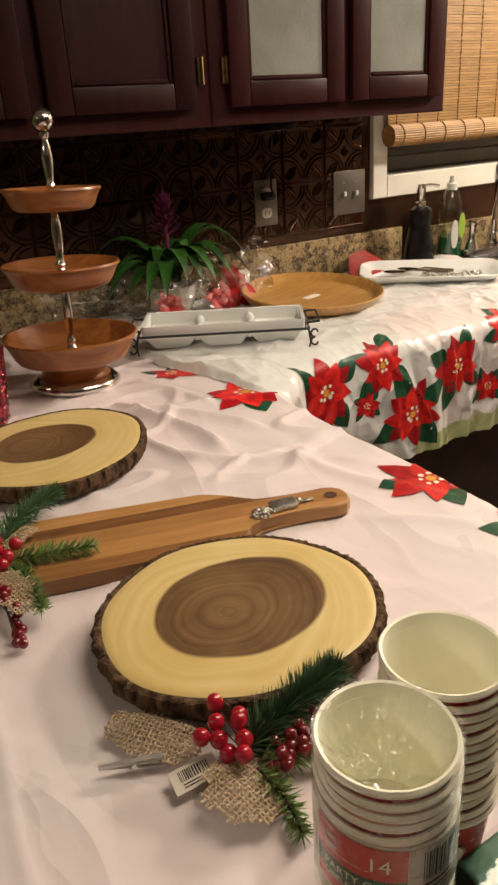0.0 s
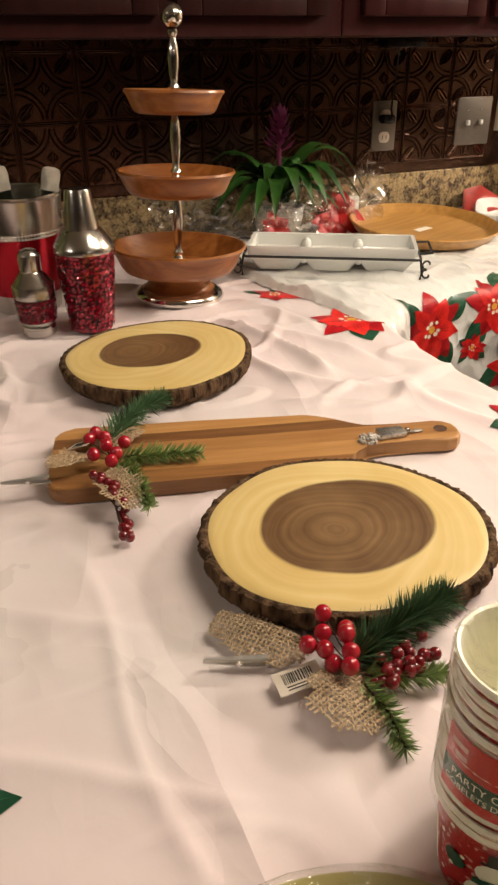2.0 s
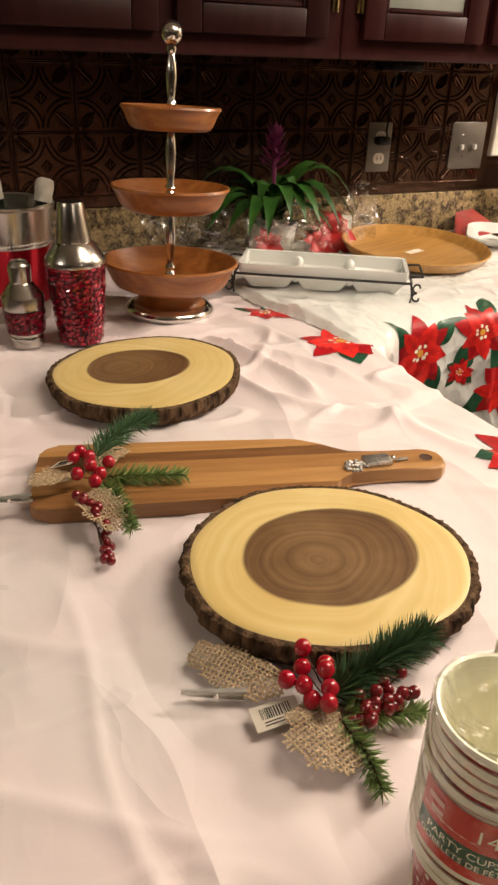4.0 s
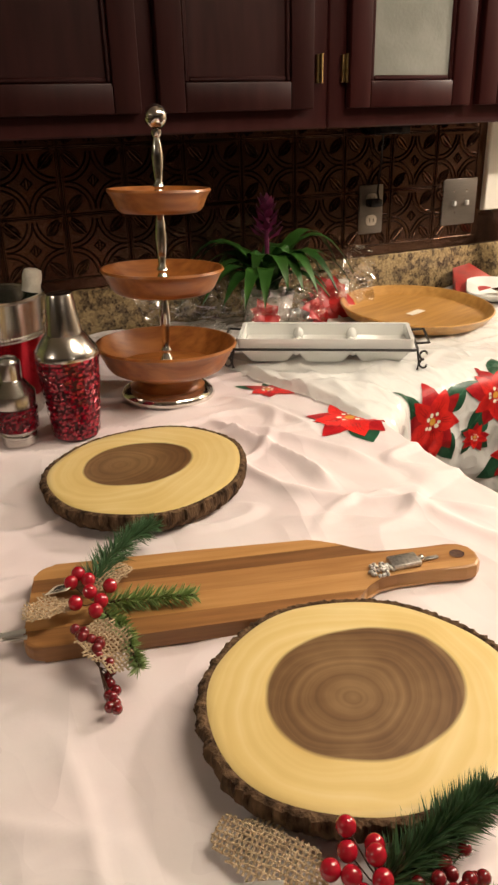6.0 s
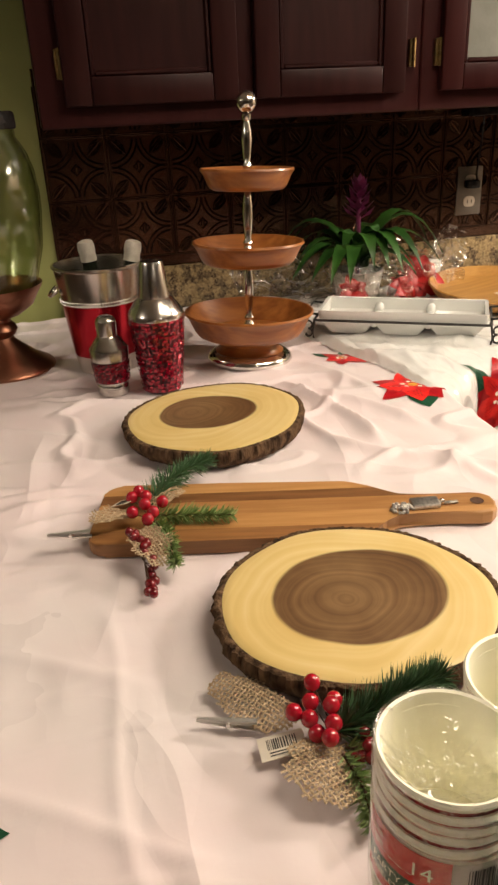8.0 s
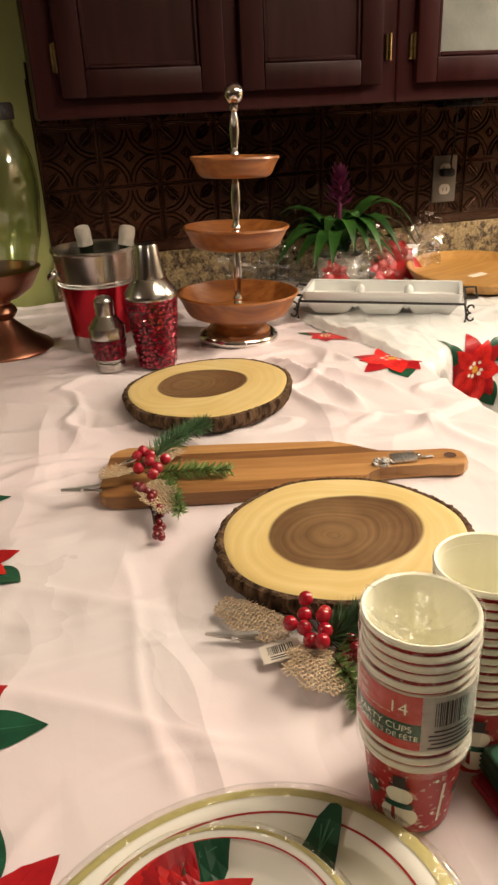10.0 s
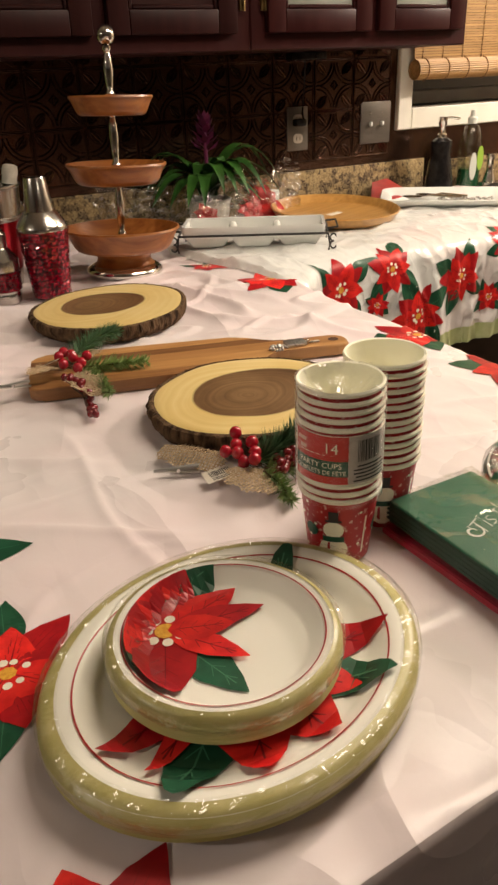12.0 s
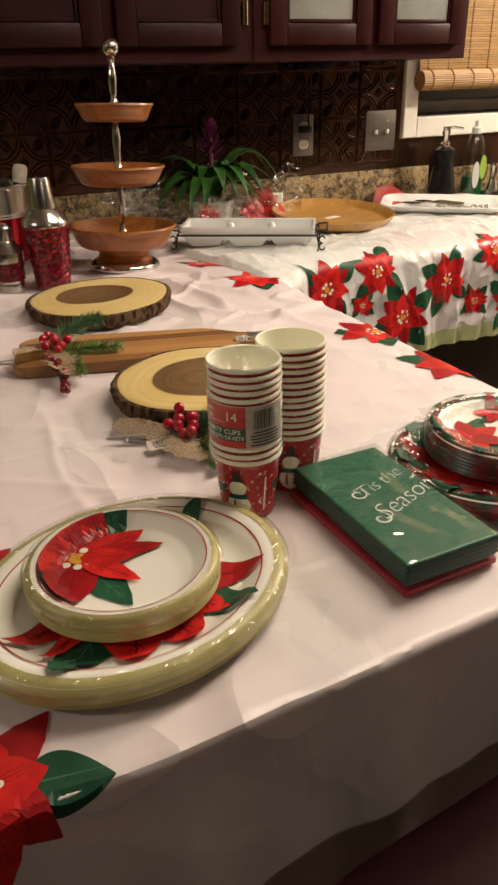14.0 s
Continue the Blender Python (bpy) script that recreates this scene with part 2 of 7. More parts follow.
M_BRONZE = mat("bronze_tin", (0.070, 0.037, 0.024), rough=0.21, metal=0.85, colour2=(0.115, 0.060, 0.037), scale=9, rough_var=0.06, spec=0.6, bump=0.30, bump_scale=42)
M_CAB = mat("mahogany", (0.019, 0.0048, 0.0046), spec=0.16, rough=0.42, colour2=(0.027, 0.0070, 0.0066), scale=6, detail=6, stretch=(8, 8, 1), bump=0.03, rough_var=0.08)
M_CABRAIL = mat("mahogany_frame", (0.026, 0.0050, 0.0050), spec=0.16, rough=0.42, colour2=(0.034, 0.0070, 0.0066), scale=6, detail=6, stretch=(8, 8, 1), bump=0.03, rough_var=0.08)
M_FROST = mat("frosted_glass", (0.20, 0.205, 0.18), rough=0.25, colour2=(0.27, 0.275, 0.25), scale=8, bump=0.15, bump_scale=140)
M_BRASS = mat("aged_brass", (0.35, 0.24, 0.10), rough=0.35, metal=1.0, colour2=(0.20, 0.14, 0.06), scale=90)
M_WALL = mat("sage_wall_paint", (0.37, 0.40, 0.14), rough=0.75, colour2=(0.40, 0.43, 0.16), scale=3, bump=0.1, bump_scale=160)
M_BEIGE = mat("beige_wall_paint", (0.34, 0.27, 0.20), rough=0.8, colour2=(0.31, 0.245, 0.18), scale=3, bump=0.1, bump_scale=150)
M_CEIL = mat("ceiling_paint", (0.74, 0.72, 0.66), rough=0.85, colour2=(0.70, 0.68, 0.62), scale=4, bump=0.1, bump_scale=120)
M_FLOOR = mat("dark_floor", (0.045, 0.024, 0.014), rough=0.4, colour2=(0.08, 0.043, 0.025), scale=6, detail=6, stretch=(1, 12, 1))
M_GRANITE = granite_mat()
M_WHITE = mat("white_paint", (0.78, 0.75, 0.66), rough=0.42, colour2=(0.72, 0.69, 0.60), scale=12, bump=0.05)
M_CERAMIC = mat("white_ceramic", (0.78, 0.79, 0.76), rough=0.15, colour2=(0.74, 0.75, 0.72), scale=10, coat=0.3)
M_STEEL_PLATE = mat("brushed_plate", (0.150, 0.130, 0.108), rough=0.42, metal=0.5, colour2=(0.125, 0.108, 0.09), scale=30, stretch=(1, 1, 20))
M_SOCKET = mat("socket_plastic", (0.50, 0.44, 0.36), rough=0.4)
M_DARK = mat("black_plastic", (0.007, 0.006, 0.006), spec=0.2, rough=0.18, colour2=(0.02, 0.018, 0.017), scale=40)
M_SINK = mat("black_sink", (0.018, 0.017, 0.016), rough=0.25, colour2=(0.03, 0.028, 0.026), scale=200)
M_BAMBOO = mat("bamboo", (0.34, 0.185, 0.058), rough=0.55, colour2=(0.46, 0.265, 0.092), scale=14, stretch=(1, 8, 8), rand=0.28)
M_TWINE = mat("dark_twine", (0.16, 0.075, 0.025), rough=0.9)
M_NIGHT = mat("window_glass", (0.035, 0.033, 0.028), rough=0.06, spec=0.6)
# white window paint darkened, so the recess's shade is in the colour
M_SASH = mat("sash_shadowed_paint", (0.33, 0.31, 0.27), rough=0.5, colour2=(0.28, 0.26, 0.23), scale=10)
M_BURLAP = checker_weave("burlap", (0.40, 0.29, 0.18), (0.56, 0.43, 0.285), 260)
M_BERRY = mat("glossy_berry", (0.34, 0.005, 0.018), rough=0.16, colour2=(0.44, 0.010, 0.026), scale=40, coat=0.6)
M_BERRY_DARK = mat("dark_berry", (0.13, 0.006, 0.010), rough=0.2, colour2=(0.20, 0.010, 0.014), scale=60, coat=0.5)
M_PINE = mat("pine_needle", (0.050, 0.115, 0.045), rough=0.55, rand=0.5)
M_PINE_LIGHT = mat("pine_needle_fresh", (0.24, 0.34, 0.12), rough=0.55, rand=0.4)
M_TWIG = mat("twig", (0.10, 0.045, 0.022), rough=0.85, colour2=(0.05, 0.02, 0.012), scale=200)
M_TAG = mat("paper_tag", (0.76, 0.70, 0.60), rough=0.6, colour2=(0.72, 0.66, 0.56), scale=60)
M_INK = mat("black_ink", (0.03, 0.026, 0.024), rough=0.6)
M_CUPWHITE = mat("cup_inside", (0.96, 0.94, 0.78), rough=0.4, colour2=(0.94, 0.92, 0.75), scale=30)
M_CUPRED = mat("cup_red_print", (0.43, 0.012, 0.016), rough=0.4, colour2=(0.66, 0.38, 0.32), scale=210, detail=1.0, lo=0.60, hi=0.68)
M_LABELRED = mat("label_red", (0.60, 0.030, 0.025), rough=0.35, colour2=(0.66, 0.045, 0.035), scale=40)
M_LABELGREEN = mat("label_green", (0.014, 0.090, 0.052), rough=0.35, colour2=(0.02, 0.12, 0.07), scale=40)
M_LABELGREY = mat("label_grey", (0.52, 0.48, 0.42), rough=0.35, colour2=(0.46, 0.42, 0.37), scale=30)
M_PINKINK = mat("pale_print", (0.74, 0.46, 0.38), rough=0.5)
M_PAPER = mat("plate_paper", (0.88, 0.86, 0.77), rough=0.34, colour2=(0.85, 0.83, 0.74), scale=12, coat=0.15)
M_GOLD = mat("gold_rim_print", (0.45, 0.40, 0.15), rough=0.36, metal=0.0, colour2=(0.52, 0.46, 0.20), scale=40)
M_PLATERED = mat("plate_red_line", (0.42, 0.02, 0.02), rough=0.4)
M_NAPGREEN = mat("napkin_green", (0.010, 0.115, 0.058), rough=0.45, colour2=(0.014, 0.135, 0.070), scale=20, bump=0.1, bump_scale=300)
# darker than the top green, in fine level streaks
M_NAPSIDE = mat("napkin_side_green", (0.004, 0.036, 0.020), rough=0.6, colour2=(0.007, 0.060, 0.032), scale=20, stretch=(1, 1, 45))
M_HOLIDAY = mat("red_and_green_print", (0.16, 0.008, 0.010), rough=0.35, colour2=(0.010, 0.045, 0.022), scale=46, detail=2.0, lo=0.44, hi=0.54)
M_LEATHER = mat("maroon_leather", (0.018, 0.0030, 0.0028), rough=0.48, colour2=(0.012, 0.0022, 0.0022), scale=14, bump=0.03, bump_scale=300, rough_var=0.06, spec=0.06)
M_NAPRED = mat("napkin_red", (0.46, 0.012, 0.045), rough=0.5, colour2=(0.36, 0.008, 0.030), scale=20, stretch=(1, 1, 40))
M_SILVERINK = mat("white_script_print", (0.78, 0.80, 0.74), rough=0.4)
M_REDGLASS = mat("red_crackle", (0.085, 0.0010, 0.006), rough=0.10, metal=0.35, colour2=(0.38, 0.005, 0.026), scale=110, spec=0.7, coat=0.3, rand=0.75)
M_GROUT = mat("dark_grout", (0.050, 0.002, 0.005), rough=0.5)
M_REDMETAL = mat("red_anodised", (0.42, 0.010, 0.022), rough=0.22, metal=0.75, colour2=(0.34, 0.008, 0.018), scale=6)
M_BOTTLE = mat("dark_bottle_glass", (0.010, 0.014, 0.008), rough=0.1, coat=0.4)
M_FOIL = mat("white_foil", (0.66, 0.62, 0.54), rough=0.4, colour2=(0.52, 0.47, 0.40), scale=60, bump=0.5, bump_scale=150)
M_PLANT = mat("bromeliad_leaf", (0.012, 0.048, 0.008), rough=0.34, colour2=(0.038, 0.115, 0.018), scale=12, rand=0.35)
M_BRACT = mat("magenta_bract", (0.10, 0.010, 0.050), rough=0.45, colour2=(0.17, 0.016, 0.075), scale=40, rand=0.3)
M_REDFOIL = mat("red_wrap_print_and_napkin", (0.32, 0.010, 0.010), rough=0.45, colour2=(0.44, 0.017, 0.014), scale=30, rand=0.3)
M_SOAPGREEN = mat("green_soap", (0.010, 0.11, 0.040), rough=0.1, trans=0.3)
M_LIME = mat("lime_label", (0.26, 0.42, 0.05), rough=0.4)
M_STAGED = mat("sheer_label", (0.62, 0.64, 0.58), rough=0.4)
M_FILM = film_mat("clear_film", (0.99, 0.99, 0.985), 1.2, 0.8, 75)
M_WRAP = film_mat("smooth_wrap", (0.985, 0.985, 0.98), 1.7, 0.6, 30)
M_SIDEWRAP = film_mat("tight_wrap", (0.985, 0.985, 0.98), 0.35, 0.5, 60)
M_CELLO = film_mat("cellophane", (0.94, 0.94, 0.92), 4.5, 0.9, 46)
M_GLASSBOTTLE = film_mat("clear_bottle", (0.86, 0.90, 0.84), 1.2, 0.05, 20)
M_GLASSJAR = film_mat("green_glass", (0.90, 0.93, 0.83), 1.3, 0.06, 12)
M_BULB = mat("lit_diffuser", (1, 0.9, 0.75))
M_BULB.node_tree.nodes["Principled BSDF"].inputs["Emission Color"].default_value = (1.0, 0.84, 0.62, 1)
M_BULB.node_tree.nodes["Principled BSDF"].inputs["Emission Strength"].default_value = 6.0


# ---- building helpers ----
def link(name, bm, material, parent=None, smooth=True, label=""):
    me = bpy.data.meshes.new(name)
    bm.to_mesh(me)
    bm.free()
    mats = material if isinstance(material, (list, tuple)) else [material]
    for m in mats:
        me.materials.append(m)
    if smooth:
        me.polygons.foreach_set("use_smooth", [True] * len(me.polygons))
        me.set_sharp_from_angle(angle=radians(38))
    ob = new(name, me)
    if parent:
        ob.parent = parent
    if label:
        ob["label"] = label
    return ob


def part(name, bm, material, parent, label="", smooth=True):
    return link(name, bm, material, parent, smooth, label)


def thing(name, m, label, category, group="", kind=""):
    ob = new(name)
    ob.empty_display_size = 0.02
    ob.matrix_world = m
    return tagged(ob, label, category, group, kind)


def box(x0, x1, y0, y1, z0, z1, bevel=0.0, segs=1, bm=None):
    own = bm is None
    b = bmesh.new()
    vs = [b.verts.new((x, y, z)) for z in (z0, z1) for y in (y0, y1) for x in (x0, x1)]
    for f in ((0, 2, 3, 1), (4, 5, 7, 6), (0, 1, 5, 4), (2, 6, 7, 3), (0, 4, 6, 2), (1, 3, 7, 5)):
        b.faces.new([vs[i] for i in f])
    if bevel:
        bmesh.ops.bevel(b, geom=b.edges[:], offset=bevel, segments=segs, affect="EDGES", profile=0.5)
    if own:
        return b
    return merge(bm, b)


def merge(bm, other):
    me = bpy.data.meshes.new("tmp")
    other.to_mesh(me)
    other.free()
    bm.from_mesh(me)
    bpy.data.meshes.remove(me)
    return bm


def lathe(profile, segs=32, bm=None, wob=None):
    """Turns (r, z) rows round z. A row with r = 0 closes the form. wob(angle) scales the radius."""
    bm = bm or bmesh.new()
    rings = []
    for r, z in profile:
        if r <= 1e-6:
            rings.append([bm.verts.new((0, 0, z))])
        else:
            rings.append([bm.verts.new((r * math.cos(a) * (wob(a) if wob else 1), r * math.sin(a) * (wob(a) if wob else 1), z))
                          for a in (2 * math.pi * k / segs for k in range(segs))])
    for p, q in zip(rings, rings[1:]):
        for k in range(segs):
            a, b, c, d = p[k % len(p)], p[(k + 1) % len(p)], q[(k + 1) % len(q)], q[k % len(q)]
            vs = []
            for v in (a, b, c, d):
                if v not in vs:
                    vs.append(v)
            if len(vs) > 2:
                bm.faces.new(vs)
    return bm


def tube(points, r, segs=8, bm=None, closed=False, taper=None):
    bm = bm or bmesh.new()
    pts = [Vector(p) for p in points]
    rings, n = [], len(pts)
    up = Vector((0, 0, 1))
    for k, p in enumerate(pts):
        if closed:
            d = (pts[(k + 1) % n] - pts[k - 1]).normalized()
        else:
            d = (pts[min(k + 1, n - 1)] - pts[max(k - 1, 0)]).normalized()
        side = d.cross(up)
        if side.length < 1e-3:
            side = d.cross(Vector((1, 0, 0)))
        side.normalize()
        other = side.cross(d).normalized()
        rr = r * (taper(k / (n - 1)) if taper else 1)
        rings.append([bm.verts.new(p + rr * (math.cos(a) * side + math.sin(a) * other)) for a in (2 * math.pi * i / segs for i in range(segs))])
    pairs = list(zip(rings, rings[1:])) + ([(rings[-1], rings[0])] if closed else [])
    for p, q in pairs:
        for i in range(segs):
            bm.faces.new((p[i], p[(i + 1) % segs], q[(i + 1) % segs], q[i]))
    if not closed:
        bm.faces.new(rings[0][::-1])
        bm.faces.new(rings[-1])
    return bm


def ball(c, r, bm=None, u=12, v=8, squash=1.0):
    b = bmesh.new()
    bmesh.ops.create_uvsphere(b, u_segments=u, v_segments=v, radius=r)
    bmesh.ops.scale(b, vec=(1, 1, squash), verts=b.verts)
    bmesh.ops.translate(b, vec=c, verts=b.verts)
    return merge(bm, b) if bm else b


def prism(outline, z0, z1, bevel=0.0, segs=2):
    """An outline of (x, y) raised from z0 to z1, with softened edges."""
    bm = bmesh.new()
    lo = [bm.verts.new((x, y, z0)) for x, y in outline]
    hi = [bm.verts.new((x, y, z1)) for x, y in outline]
    n = len(outline)
    bm.faces.new(lo[::-1])
    bm.faces.new(hi)
    for k in range(n):
        bm.faces.new((lo[k], lo[(k + 1) % n], hi[(k + 1) % n], hi[k]))
    if bevel:
        es = [e for e in bm.edges if abs(e.verts[0].co.z - e.verts[1].co.z) < 1e-6]
        bmesh.ops.bevel(bm, geom=es, offset=bevel, segments=segs, affect="EDGES", profile=0.5)
    return bm


def rounded(w, h, r, n=6):
    """A rectangle with round corners, centred."""
    out = []
    for cx, cy, a0 in ((w / 2 - r, h / 2 - r, 0), (-w / 2 + r, h / 2 - r, 90), (-w / 2 + r, -h / 2 + r, 180), (w / 2 - r, -h / 2 + r, 270)):
        for k in range(n + 1):
            a = radians(a0 + 90 * k / n)
            out.append((cx + r * math.cos(a), cy + r * math.sin(a)))
    return out


def text_mesh(body, size, shear=0.0, space=1.0, thin=0.0):
    c = bpy.data.curves.new("writing", "FONT")
    c.body, c.size, c.shear, c.space_character, c.align_x, c.align_y = body, size, shear, space, "CENTER", "CENTER"
    c.resolution_u = 3
    c.offset = -thin
    ob = bpy.data.objects.new("writing", c)
    scene.collection.objects.link(ob)
    dg = bpy.context.evaluated_depsgraph_get()
    dg.update()
    me = bpy.data.meshes.new_from_object(ob.evaluated_get(dg))
    bm = bmesh.new()
    bm.from_mesh(me)
    bpy.data.objects.remove(ob)
    bpy.data.meshes.remove(me)
    bpy.data.curves.remove(c)
    return bm


def smoothstep(a, b, x):
    t = min(1.0, max(0.0, (x - a) / (b - a)))
    return t * t * (3 - 2 * t)


# ---- the room ----
COUNTER, WALL = 0.92, 1.888


def structure(name, bm, material, label, category, smooth=False):
    return tagged(link(name, bm, material, None, smooth), label, category, "", "structure")


structure("floor", box(-5.0, 3.5, -7.1, 2.05, -0.1, 0.0), M_FLOOR, "dark brown wooden kitchen floor in shadow", "floor")
structure("ceiling", box(-5.0, 3.5, -7.1, 2.05, 2.35, 2.45), M_CEIL, "plain off-white painted kitchen ceiling overhead", "ceiling")
wall = bmesh.new()
for bx in ((-5.0, 1.565, 0, 2.35), (1.565, 2.75, 0, 1.13), (1.565, 2.75, 2.05, 2.35), (2.75, 3.4, 0, 2.35)):
    box(bx[0], bx[1], WALL, WALL + 0.14, bx[2], bx[3], bm=wall)
structure("wall_north", wall, M_WALL, "sage green painted kitchen wall behind the counter", "wall")
structure("wall_west", box(-5.0, -4.9, -7.0, 2.05, 0, 2.35), M_BEIGE, "plain beige painted side wall", "wall")
structure("wall_east", box(3.4, 3.54, -7.0, 2.05, 0, 2.35), M_BEIGE, "plain beige painted side wall", "wall")
structure("wall_south", box(-5.0, 3.54, -7.14, -7.0, 0, 2.35), M_BEIGE, "plain beige painted wall of dining side", "wall")

# unseen fixtures; the second and third are invented for the added fills
for cx, cy in ((2.80, 0.95), (-2.1, 0.35), (0.9, -2.4)):
    cl = thing("ceiling_light", pose(cx, cy, 2.35), "round flush ceiling light out of view, with a warm glowing diffuser", "ceiling light", "ceiling lights")
    part("frame", lathe([(0, 0), (0.17, 0), (0.175, -0.02), (0.165, -0.03), (0.16, -0.02)], 32), M_CHROME, cl)
    part("diffuser", lathe([(0.16, -0.02), (0.15, -0.05), (0.10, -0.075), (0, -0.085)], 32), M_BULB, cl)

# invented fixture round the added area light, never in view
cl = thing("fill_panel_fixture", pose(1.15, 0.42, 2.35), "added white framed ceiling panel out of view, for soft fill light", "ceiling light")
bm = bmesh.new()
for b4 in ((-0.60, 0.60, -0.30, -0.28), (-0.60, 0.60, 0.28, 0.30), (-0.60, -0.58, -0.28, 0.28), (0.58, 0.60, -0.28, 0.28)):
    box(*b4, -0.045, -0.001, 0.003, bm=bm)
part("frame", bm, M_WHITE, cl, smooth=False)
part("diffuser", box(-0.579, 0.579, -0.279, 0.279, -0.04, -0.03), M_BULB, cl, smooth=False)

# counters
XL, XR, YF = -0.178, 0.655, -0.057
base = bmesh.new()
merge(base, prism([(XL + 0.03, YF + 0.03), (0.0, YF + 0.03), (XR - 0.03, YF + 0.03 + 0.050 * XR), (XR - 0.03, 1.01), (0.85, 1.235), (2.75, 1.235), (2.75, WALL - 0.004), (XL + 0.03, WALL - 0.004)], 0.004, 0.878))
structure("base_cabinet", base, M_CABRAIL, "dark mahogany base cabinet run under the counters", "base cabinet")
top = prism([(XL, YF), (0.0, YF), (XR, YF + 0.050 * XR), (XR, 1.09), (0.77, 1.205), (1.85, 1.205), (1.85, WALL - 0.004), (XL, WALL - 0.004)], 0.879, 0.914, 0.004)
merge(top, box(1.85, 2.75, 1.205, 1.30, 0.879, 0.914))
merge(top, box(2.45, 2.75, 1.30, WALL - 0.004, 0.879, 0.914))
merge(top, box(1.85, 2.45, 1.80, WALL - 0.004, 0.879, 0.914))
structure("countertop", top, M_GRANITE, "brown speckled granite countertop under the tablecloths", "countertop")
structure("splash_strip", box(0.028, 1.69, WALL - 0.022, WALL - 0.002, 0.915, 1.03, 0.004, 2), M_GRANITE,
          "brown and beige speckled granite upstand", "splash strip", True)
structure("splash_strip_sink", box(1.76, 2.75, WALL - 0.022, WALL - 0.002, 0.915, 1.015, 0.004, 2), M_GRANITE,
          "brown and beige speckled granite upstand behind the sink", "splash strip", True)
structure("appliance_front", box(1.05, 1.64, 1.215, 1.232, 0.10, 0.86, 0.004), mat("dark_steel", (0.10, 0.09, 0.08), rough=0.35, metal=0.8, colour2=(0.07, 0.063, 0.056), scale=12),
          "dark steel dishwasher front below the cloth", "dishwasher")


# embossed metal tiles on the wall
def tile_mesh(s):
    bm = box(-s / 2 + 0.0012, s / 2 - 0.0012, -0.004, 0.0, -s / 2 + 0.0012, s / 2 - 0.0012)

    def ridge(pts, r, h=1.0):
        """A flattened ridge along points (x, z)."""
        n = len(pts)
        rows = []
        for k, (x, z) in enumerate(pts):
            x0, z0 = pts[max(k - 1, 0)]
            x1, z1 = pts[min(k + 1, n - 1)]
            d = Vector((x1 - x0, z1 - z0)).normalized()
            nx, nz = -d.y * r, d.x * r
            rows.append([bm.verts.new((x + nx * q, -0.004 - hh * h, z + nz * q)) for q, hh in ((-1, 0), (-0.55, 0.0040), (0, 0.0056), (0.55, 0.0040), (1, 0))])
        for p, q in zip(rows, rows[1:]):
            for i in range(4):
                bm.faces.new((p[i], p[i + 1], q[i + 1], q[i]))

    e = s / 2 - 0.004
    for a, b in (((-e, -e), (e, -e)), ((e, -e), (e, e)), ((e, e), (-e, e)), ((-e, e), (-e, -e))):
        ridge([a, ((a[0] + b[0]) / 2, (a[1] + b[1]) / 2), b], 0.0026, 0.55)
    # a double arc round each corner, with a fan of three leaves inside it
    for sx in (-1, 1):
        for sz in (-1, 1):
            for rr in (0.38, 0.455):
                ridge([(sx * (e - 0.004 - s * rr * math.cos(radians(t))), sz * (e - 0.004 - s * rr * math.sin(radians(t)))) for t in range(4, 89, 12)], 0.0024, 0.9)
            for ang, ln, bend in ((45, 0.29, 0), (18, 0.25, 22), (72, 0.25, -22)):
                pts = []
                for k in range(5):
                    a = radians(ang + bend * (k / 4) ** 2)
                    q = s * ln * k / 4 + 0.008
                    pts.append((sx * (e - 0.004 - q * math.cos(a)), sz * (e - 0.004 - q * math.sin(a))))
                ridge(pts, 0.0046 if bend == 0 else 0.0036, 1.1)
    # lozenge and bud in the middle
    m = s * 0.085
    ridge([(m, 0), (0, m), (-m, 0), (0, -m), (m, 0)], 0.0022, 0.9)
    ridge([(0, -0.006), (0, 0), (0, 0.006)], 0.005, 1.2)
    me = bpy.data.meshes.new("tile")
    bm.to_mesh(me)
    bm.free()
    me.materials.append(M_BRONZE)
    me.polygons.foreach_set("use_smooth", [True] * len(me.polygons))
    me.set_sharp_from_angle(angle=radians(32))
    return me


TS = 0.15
splash = structure("backsplash", box(0.031, 1.56, WALL - 0.006, WALL - 0.0015, 1.0, 1.46), M_BRONZE, "dark bronze embossed tin tile backsplash", "backsplash")
merge_extra = box(1.5605, 2.75, WALL - 0.006, WALL - 0.0015, 0.915, 1.125)
part("backsplash_strip", merge_extra, M_BRONZE, splash, smooth=False)
tm = tile_mesh(TS)

# upper cabinets
CF, CB, CT = 1.572, 1.372, 2.12


